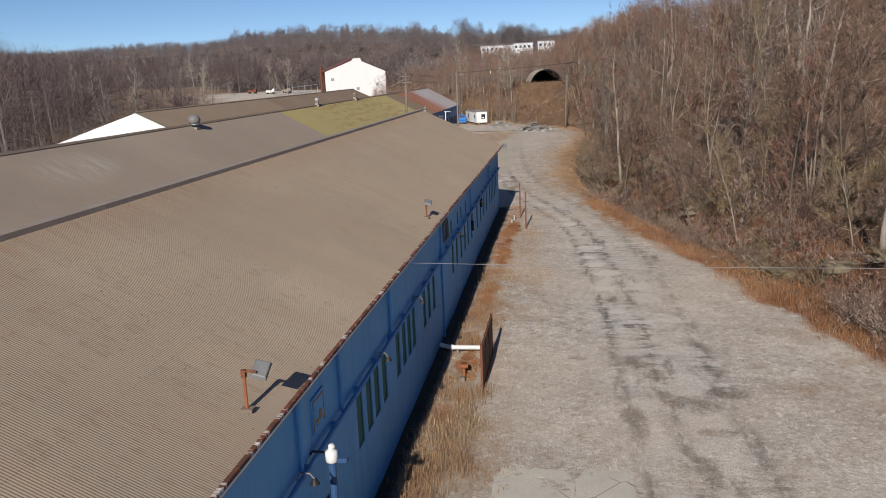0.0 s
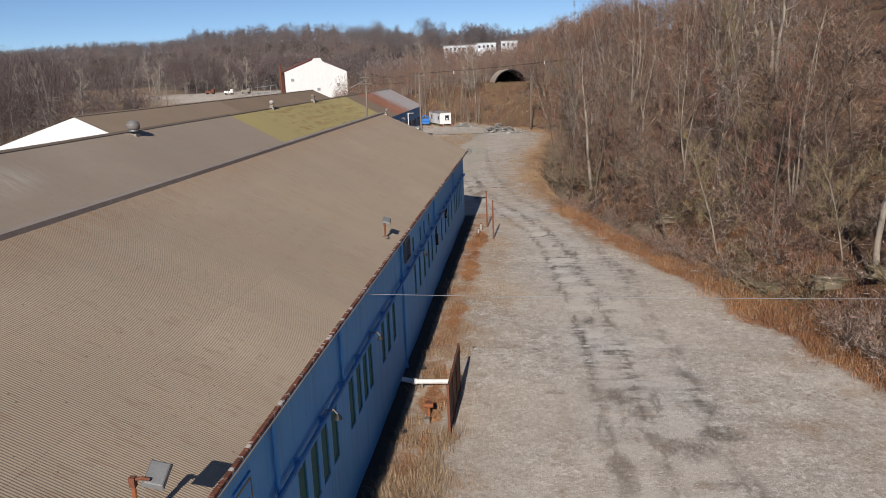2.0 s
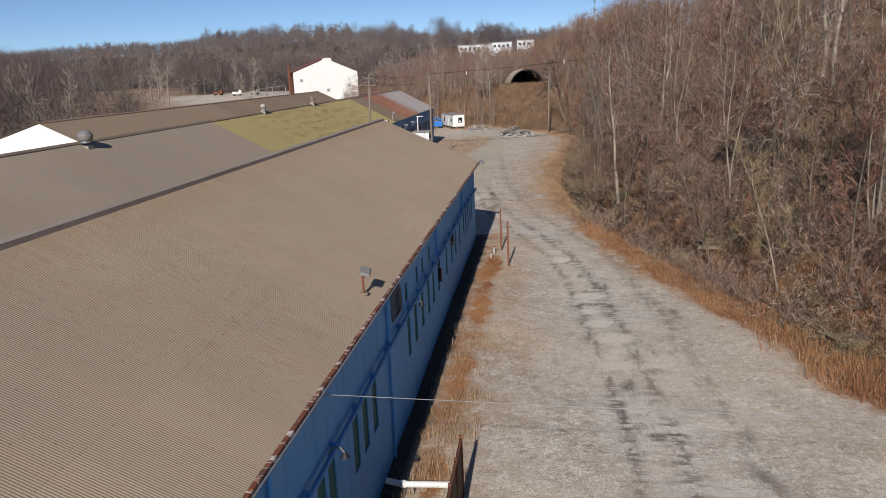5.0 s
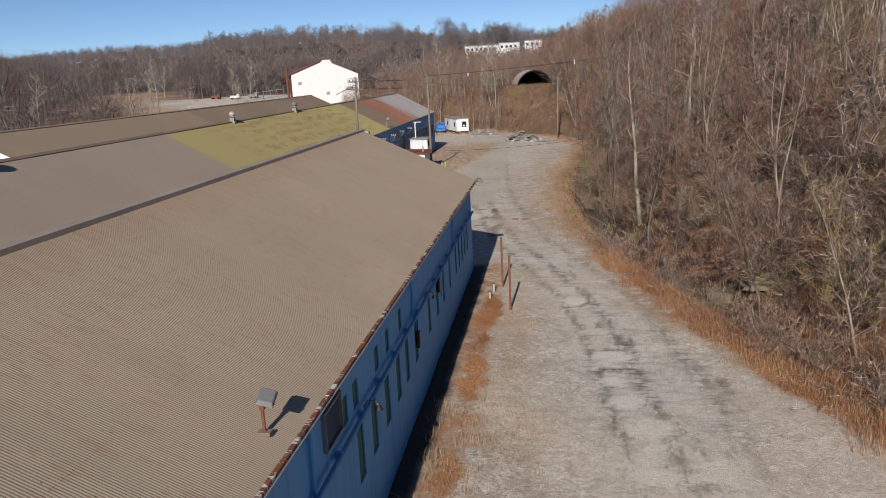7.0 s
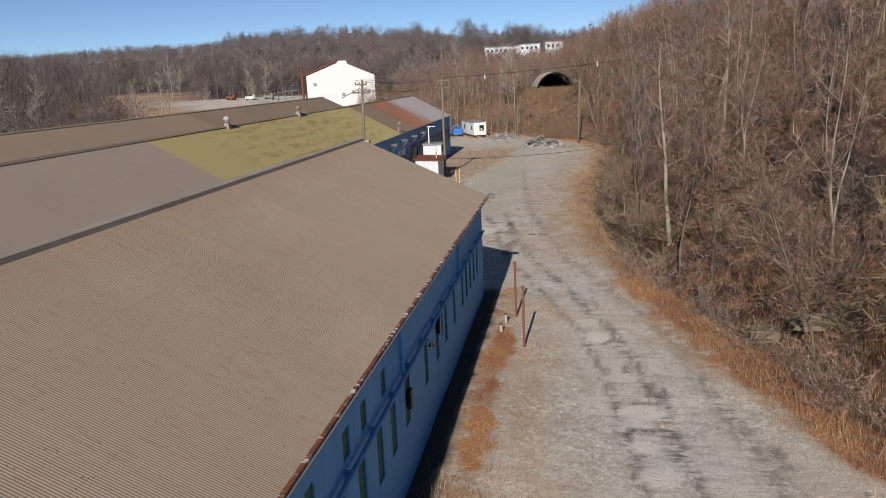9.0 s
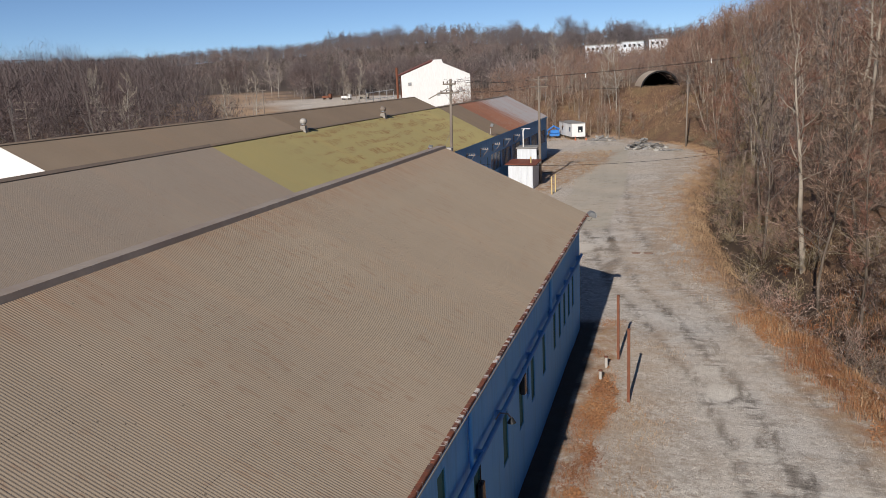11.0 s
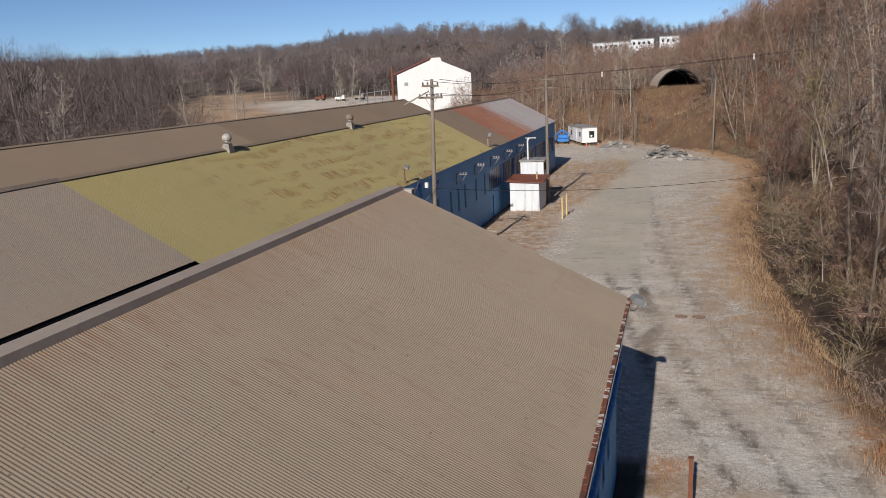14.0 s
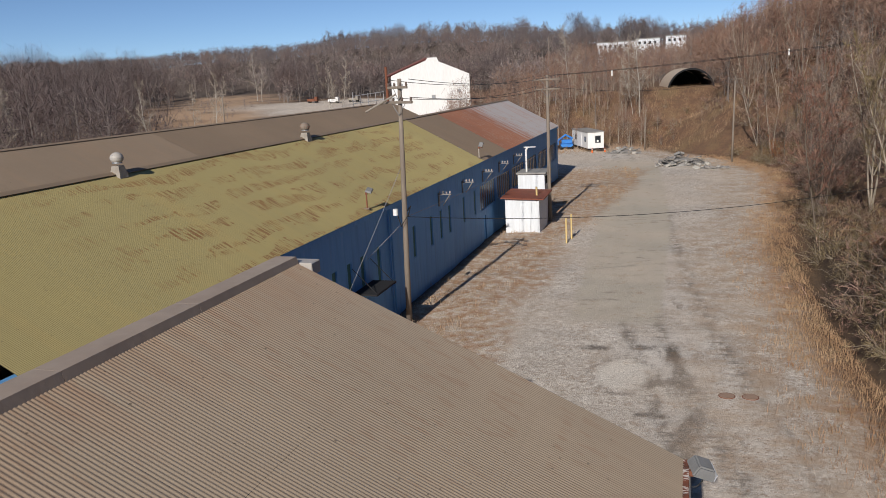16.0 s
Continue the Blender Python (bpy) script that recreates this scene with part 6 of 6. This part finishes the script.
# ---- far woods: one mesh of many small bare trees
def woods(name, spots, label, sizes, needles, width, seed, tone="woods", bark="woods_bark", limbs=9, broad=0.25):
    r = np.random.RandomState(seed)
    V, F, I, off = [], [], [], 0
    for (x, y), s in zip(spots, sizes):
        z = float(height(x, y)) - 0.3
        wide = s * broad * r.uniform(0.75, 1.3)
        mid, tall = s * r.uniform(0.5, 0.58), s * r.uniform(0.4, 0.47)
        bend = r.normal(0, 0.02 * s, 2)

        def shell(n, deep):
            d = r.normal(0, 1, (n, 3)) + [0, 0, 0.35]
            d /= np.linalg.norm(d, axis=1, keepdims=True)
            return d, d * [wide, wide, tall] * deep[:, None] + [bend[0], bend[1], mid]

        # limbs from the trunk to the outside of the crown, then shoots that fan out of them
        _, end = shell(limbs, r.uniform(0.55, 0.9, limbs))
        k = np.clip(end[:, 2] - tall * r.uniform(0.5, 1.1, limbs), s * 0.12, s * 0.75)
        start = np.stack([bend[0] * k / s, bend[1] * k / s, k], 1)
        d, tip = shell(needles, r.uniform(0.2, 1.0, needles) ** 0.45)
        way = d * 0.9 + r.normal(0, 0.5, (needles, 3)) + [0, 0, 0.45]
        way /= np.linalg.norm(way, axis=1, keepdims=True)
        base = tip - way * (s * r.uniform(0.07, 0.2, needles))[:, None]
        p0, p1 = np.concatenate([start, base]), np.concatenate([end, tip])
        w = np.concatenate([np.full(limbs, max(0.0024 * s, width * 0.8)), width * r.uniform(0.5, 1.2, needles)])[:, None]
        side = np.cross(p1 - p0, r.normal(0, 1, (len(p0), 3)))
        side /= np.linalg.norm(side, axis=1, keepdims=True) + 1e-9
        v = np.stack([p0 - side * w, p0 + side * w, p1], 1).reshape(-1, 3)
        tr = s * 0.011
        trunk = np.array([[tr, 0, 0], [-tr * 0.5, tr * 0.87, 0], [-tr * 0.5, -tr * 0.87, 0], [bend[0], bend[1], s * 0.82]])
        V.append(np.concatenate([v, trunk]) + [x, y, z])
        F.append(np.concatenate([np.arange(len(v)).reshape(-1, 3), len(v) + np.array([[0, 1, 3], [1, 2, 3], [2, 0, 3]])]) + off)
        I += [1] * limbs + [0] * needles + [1] * 3
        off += len(v) + 4
    me = mesh_of(name, np.concatenate(V), np.concatenate(F), [M[tone], M[bark]])
    me.polygons.foreach_set("material_index", I)
    return tagged(new(name, me), label, "woods", kind="stuff")


rs = np.random.RandomState(21)


def clear(x, y):
    along, across = clearing(x, y)
    a = abs(across) < 20 and 165 < along < 395                         # brown clearing
    b = (-118 < x < -50) and 170 < y < 232                            # yard of the white building
    c = x > -58 and y < 128 and x < edge(y) + 50                      # sheds and yard
    d = -7 < x < 10 and y < 172
    az = math.degrees(math.atan2(6.5 - x, y + 77))
    az2 = math.degrees(math.atan2(1.3 - x, y + 22))
    e = x < -48 and y < 205 and (12 < az < 24 or 14 < az2 < 25)    # open ground beyond the sheds
    return a or b or c or d or e


def scatter(n, x0, x1, y0, y1, keep):
    out = []
    while len(out) < n:
        x, y = rs.uniform(x0, x1), rs.uniform(y0, y1)
        if not clear(x, y) and keep(x, y):
            out.append((x, y))
    return out


in_view = lambda x, y: -1.35 * (y + 90) - 10 < x < 0.52 * (y + 90) + 25
ring = lambda x, y: float(np.hypot(x + 12, y - 10))
near_left = scatter(640, -260, -62, 5, 300, in_view)
left_size = rs.uniform(11, 19, len(near_left)) * np.array([(1.0 + 0.25 * float(smooth((math.degrees(math.atan2(1.3 - x, y + 22)) - 33) / 6))) * (0.9 + 0.25 * float(lump(x, y, 0.05, 2.0))) for x, y in near_left])
woods("woods_beyond_sheds", near_left, "grey-brown bare woods beyond the sheds", left_size, 400, 0.04, 31, "woods_dark", limbs=6, broad=0.3)
left_edge = [(x, y) for x, y in scatter(520, -150, -58, 5, 210, in_view) if rs.rand() < 0.4]
woods("thin_trees_beyond_sheds", left_edge, "slim pale-stemmed trees at the edge of the woods", rs.uniform(5, 10, len(left_edge)), 110, 0.022, 42, "woods", "bark_pale", limbs=16, broad=0.2)
behind = scatter(520, -60, 90, 128, 415, lambda x, y: in_view(x, y) and rs.rand() < 0.35 + (y > 150))
woods("woods_behind_yard", behind, "bare brown woods on the slope behind the yard", rs.uniform(7, 14, len(behind)), 240, 0.034, 32, "woods_red", broad=0.3)
hills = scatter(1700, -560, 230, 200, 500, lambda x, y: in_view(x, y) and 230 < ring(x, y) < 500)
woods("far_hill_woods", hills, "far grey-brown woods on the hillside", rs.uniform(8, 13, len(hills)), 90, 0.15, 33, limbs=4, broad=0.42)
crest = scatter(2600, -560, 330, 250, 760, lambda x, y: in_view(x, y) and 470 < ring(x, y) < 640)
woods("hill_crest_woods", crest, "far grey woods along the crest of the hills", rs.uniform(9.5, 12.5, len(crest)), 55, 0.17, 34, "woods_far", "woods_far", limbs=5, broad=0.36)
woods("crest_thicket", crest[:1500], "low far thicket under the trees on the crest", rs.uniform(5, 7, 1500), 34, 0.3, 43, "woods_far", "woods_far", limbs=2, broad=0.8)
skyline = scatter(110, -110, 150, 424, 520, lambda x, y: in_view(x, y) and x > -0.28 * (y - 100))
woods("ridge_trees", skyline, "tall bare trees along the ridge", rs.uniform(15, 24, len(skyline)), 330, 0.1, 38, "woods_far", limbs=18)
bank_top = [(float(edge(y)) + d, y) for d, y in zip(rs.uniform(14, 62, 120), rs.uniform(55, 190, 120))]
bank_top += [(float(edge(y)) + d, y) for d, y in zip(rs.uniform(14, 42, 110), rs.uniform(120, 230, 110))]
woods("bank_top_woods", bank_top, "dense bare brown woods on top of the bank", np.where(np.arange(len(bank_top)) < 120, rs.uniform(8, 13, len(bank_top)), rs.uniform(12, 17, len(bank_top))), 300, 0.04, 44, "woods_red", limbs=10, broad=0.32)
crest_trees = scatter(170, -420, 40, 420, 640, lambda x, y: in_view(x, y) and 540 < ring(x, y) < 600 and x > -0.5 * (y - 10))
woods("crest_trees", crest_trees, "tall single trees along the skyline", rs.uniform(13, 18, len(crest_trees)), 110, 0.16, 40, "woods_far", limbs=10)
screen_trees = [(x, y) for x, y in zip(rs.uniform(-56, 8, 85), rs.uniform(360, 416, 85))]
woods("trees_before_hill_house", screen_trees, "bare trees before the white hilltop building", rs.uniform(10, 16, len(screen_trees)), 120, 0.08, 39, "woods_red", limbs=14)
bank_wood = [(x, y) for x, y in zip(rs.uniform(-52, 34, 900), rs.uniform(126, 178, 900)) if not (-4.5 < x < 7.5 and 133 < y < 170) and rs.rand() < 0.5]
woods("bank_woods", bank_wood, "slim bare trees on the bank behind the yard", rs.uniform(4, 10, len(bank_wood)) * np.array([0.35 if -5 < x < 9 and y < 140 else 1.0 for x, y in bank_wood]), 130, 0.024, 36, "woods_red", "bark_pale", limbs=14, broad=0.24)
low_brush = [(x, y) for x, y in zip(rs.uniform(-170, -52, 900), rs.uniform(60, 215, 900)) if (not (-118 < x < -50 and 170 < y < 232)) and 14 < math.degrees(math.atan2(4 - x, y + 50)) < 35 and rs.rand() < 0.5]
woods("low_brush", low_brush, "low grey brush on the open ground beyond the sheds", rs.uniform(1.5, 4.5, len(low_brush)), 70, 0.022, 35, broad=0.35)

# pale trees that stand out
rng = random.Random(17)
PALE = tree("tree", 41, "pale bare tree standing out from the woods", "bark_white", "bark_pale", "pale trees", h=16.0, limbs=20, spread=0.33, low=0.25)
plant([PALE], [(-88, 122), (-130, 190), (-98, 196), (-84, 174), (-90, 180), (-158, 260), (-80, 62), (-66, 48), (-98, 84), (-60, 66), (-120, 120), (-26, 172), (-12, 158), (-8.5, 140), (-9.8, 141), (-34, 250), (-48, 262), (-22, 268), (-112, 150), (-140, 232), (-122, 236), (-108, 60), (-96, 40)], rng, (1,), 0.6, 1.05)
RUSTY = bush(51, "bush with rusty red dead leaves at the yard's edge", "bark", "leaf", h=3.4, stems=26, spread=0.6)
plant([RUSTY], [(11.5, 99.5), (-70, 58), (-82, 76), (-92, 112), (-76, 100)], rng, (1,), 0.9, 1.2)


# ---- grass: blades in one mesh a kind
def blades(name, spots, hs, label, mat_, seed, per=7):
    r = np.random.RandomState(seed)
    n = len(spots)
    xy = np.repeat(np.asarray(spots), per, 0) + r.normal(0, 0.16, (n * per, 2))
    h = np.repeat(np.asarray(hs), per) * r.uniform(0.5, 1.15, n * per)
    az = r.uniform(0, 2 * np.pi, n * per)
    z = height(xy[:, 0], xy[:, 1]) - 0.03
    base = np.stack([xy[:, 0], xy[:, 1], z], 1)
    out = np.stack([np.cos(az), np.sin(az), 0 * az], 1)
    side = np.stack([-np.sin(az), np.cos(az), 0 * az], 1) * (0.005 + 0.008 * r.rand(n * per))[:, None]
    mid = base + out * (h * r.uniform(0.1, 0.4, n * per))[:, None] + np.stack([0 * h, 0 * h, h * 0.6], 1)
    tip = base + out * (h * r.uniform(0.3, 1.25, n * per))[:, None] + np.stack([0 * h, 0 * h, h * r.uniform(0.7, 1.0, n * per)], 1)
    v = np.stack([base - side, base + side, mid + side * 0.7, mid - side * 0.7, tip], 1).reshape(-1, 3)
    k = np.arange(n * per)[:, None] * 5
    f = (k + [[0, 1, 2, 3]]).tolist() + (k + [[3, 2, 4]]).tolist()
    return tagged(new(name, mesh_of(name, v, f, M[mat_])), label, "grass", kind="stuff")


def tufts(n, x0, x1, y0, y1, keep, seed):
    r = np.random.RandomState(seed)
    x, y = r.uniform(x0, x1, n * 8), r.uniform(y0, y1, n * 8)
    k = keep(x, y) > r.rand(n * 8)
    return np.stack([x[k], y[k]], 1)[:n]


strip_mask = lambda x, y: ground_masks(x, y)[1] * (x < 4) * smooth((x - 0.7) / 0.3) * smooth(0.35 + 0.6 * lump(x, y, 0.8, 5.0) + 0.35 * lump(x, y, 2.3, 1.0))
s1 = tufts(3400, 0.3, 3.2, -66, 1.5, strip_mask, 61)
blades("dry_grass_strip", s1, 0.05 + 0.13 * np.random.RandomState(1).rand(len(s1)), "short rusty dry grass along the foot of the blue wall", "grass_rust", 62)
patch_mask = lambda x, y: smooth((3.4 - x + 0.5 * lump(x, y, 0.9)) / 1.2) * (smooth((-43 - y) / 3) + 0.35 * smooth((-20 - y) / 10)) * (0.5 + 0.5 * lump(x, y, 1.1, 4.0))
s6 = tufts(900, 0.6, 4.2, -60, -20, patch_mask, 71)
blades("tall_grass_by_wall", s6, 0.2 + 0.35 * np.random.RandomState(6).rand(len(s6)), "tall tan grass clumps by the blue wall", "grass_tan", 72, 12)
stalk_mask = lambda x, y: smooth((5.8 - x + lump(x, y, 0.5)) / 2.5) * smooth(0.4 + lump(x, y, 0.45, 1.0)) * 0.8
s7 = tufts(1500, 2.4, 6.5, -54, -2, stalk_mask, 73)
blades("weeds_in_gravel", s7, 0.06 + 0.16 * np.random.RandomState(7).rand(len(s7)), "thin brown weed stalks in the gravel", "grass_tan", 74, 5)
verge_mask = lambda x, y: smooth((x - edge(y) + 1.8 + 0.7 * lump(x, y, 0.7)) / 1.8) * (smooth((1.7 - (x - edge(y))) / 1.0) + 0.7 * smooth((x - edge(y) - 3.4) / 0.6) * smooth((7.0 - (x - edge(y))) / 2.0))
s2 = tufts(3600, 3, 30, 0, 112, verge_mask, 63)
blades("verge_grass", s2, 0.2 + 0.4 * np.random.RandomState(2).rand(len(s2)), "dry brown and tan grass along the foot of the bank", "grass_brown", 64, 7)
near_mask = lambda x, y: smooth((x - edge(y) + 1.9 + 0.8 * lump(x, y, 0.8)) / 1.6) * smooth((7.0 - (x - edge(y))) / 3.0) * (0.65 + 0.35 * lump(x, y, 1.7, 3.0))
s8 = tufts(6500, 6, 34, -50, 4, near_mask, 75)
blades("bank_foot_grass", s8, 0.2 + 0.45 * np.random.RandomState(8).rand(len(s8)), "long rusty and tan grass where the gravel meets the bank", "grass_rust", 76, 6)
s9 = tufts(1800, 6, 34, -50, 4, near_mask, 77)
blades("tan_bank_grass", s9, 0.3 + 0.4 * np.random.RandomState(9).rand(len(s9)), "pale tan stalks in the grass of the bank", "grass_tan", 78, 6)
tall_mask = lambda x, y: smooth((x - edge(y) + 4.2) / 3.0) * smooth((2.6 - (x - edge(y))) / 1.5) * (0.5 + 0.5 * lump(x, y, 0.6, 2.0))
s3 = tufts(3000, -2, 14, 6, 112, tall_mask, 65)
blades("tall_dry_grass", s3, 0.12 + 0.36 * np.random.RandomState(3).rand(len(s3)), "tall dry brown grass beside the ditch", "grass_brown", 66, 6)
far_mask = lambda x, y: smooth((-9.0 - x + 0.12 * (y - 40)) / 2.5) * (0.4 + 0.6 * lump(x, y, 0.8, 3.0))
s4 = tufts(1800, -16, -6, 18, 100, far_mask, 67)
blades("weeds_by_far_wall", s4, 0.15 + 0.3 * np.random.RandomState(4).rand(len(s4)), "tan weeds by the dark blue wall", "grass_tan", 68, 6)
bank_mask = lambda x, y: smooth((y - 116) / 6) * (x > -26)
s5 = tufts(2200, -28, 12, 116, 152, bank_mask, 69)
blades("bank_grass", s5, 0.5 + 0.8 * np.random.RandomState(5).rand(len(s5)), "tall tan grass on the bank below the arch", "grass_tan", 70, 6)


# ---- loose stones on the gravel, each a small lump
def stones(n, seed):
    r = np.random.RandomState(seed)
    x, y = r.uniform(3.0, 22, n * 2), -56 + 62 * r.rand(n * 2) ** 1.3
    k = (x < edge(y) + 0.5) & (0.5 + 0.5 * lump(x, y, 0.7, 6.0) > r.rand(n * 2))
    x, y = x[k][:n], y[k][:n]
    m = len(x)
    s = r.uniform(0.012, 0.038, m) 
    th = r.uniform(0, 6.28, m)
    ring_ = np.stack([np.stack([x + s * np.cos(th + a) * q, y + s * np.sin(th + a), height(x, y) - 0.01 + 0 * s], 1) for a, q in ((0, 1.3), (1.7, 1.0), (3.2, 1.2), (4.6, 0.9))], 1)
    peak = np.stack([x + 0.3 * s, y, height(x, y) + s * r.uniform(0.6, 1.1, m)], 1)[:, None]
    v = np.concatenate([ring_, peak], 1).reshape(-1, 3)
    f = (np.arange(m)[:, None, None] * 5 + np.array([[0, 1, 4], [1, 2, 4], [2, 3, 4], [3, 0, 4]])[None]).reshape(-1, 3)
    return tagged(new("loose_gravel", mesh_of("loose_gravel", v, f, M["gravel"])), "loose pale and dark stones on the gravel yard", "gravel", kind="stuff")


stones(9000, 91)


# ---- fallen leaves, each a small curled flake
def fallen_leaves(n, seed):
    r = np.random.RandomState(seed)
    m = n * 6
    y = r.uniform(-50, 6, m)
    x = np.where(r.rand(m) < 0.5, r.uniform(0.7, 3.0, m), edge(y) + r.uniform(-2.2, 1.8, m))
    k = drift_of(x, y) > r.rand(m)
    x, y = x[k][:n], y[k][:n]
    m = len(x)
    s, th, up = r.uniform(0.03, 0.07, m), r.uniform(0, 6.28, m), r.uniform(-0.02, 0.035, (4, m))
    z = height(x, y) + 0.02
    v = np.stack([np.stack([x + s * np.cos(th + a) * q, y + s * np.sin(th + a) * q, z + up[i]], 1) for i, (a, q) in enumerate(((0, 1.2), (1.57, 0.7), (3.14, 1.1), (4.71, 0.75)))], 1).reshape(-1, 3)
    f = (np.arange(m)[:, None, None] * 4 + np.array([[0, 1, 2], [0, 2, 3]])[None]).reshape(-1, 3)
    return tagged(new("fallen_leaves", mesh_of("fallen_leaves", v, f, M["leaf_litter"])), "drifts of fallen orange-brown leaves on gravel", "fallen leaves", kind="stuff")


fallen_leaves(16000, 93)
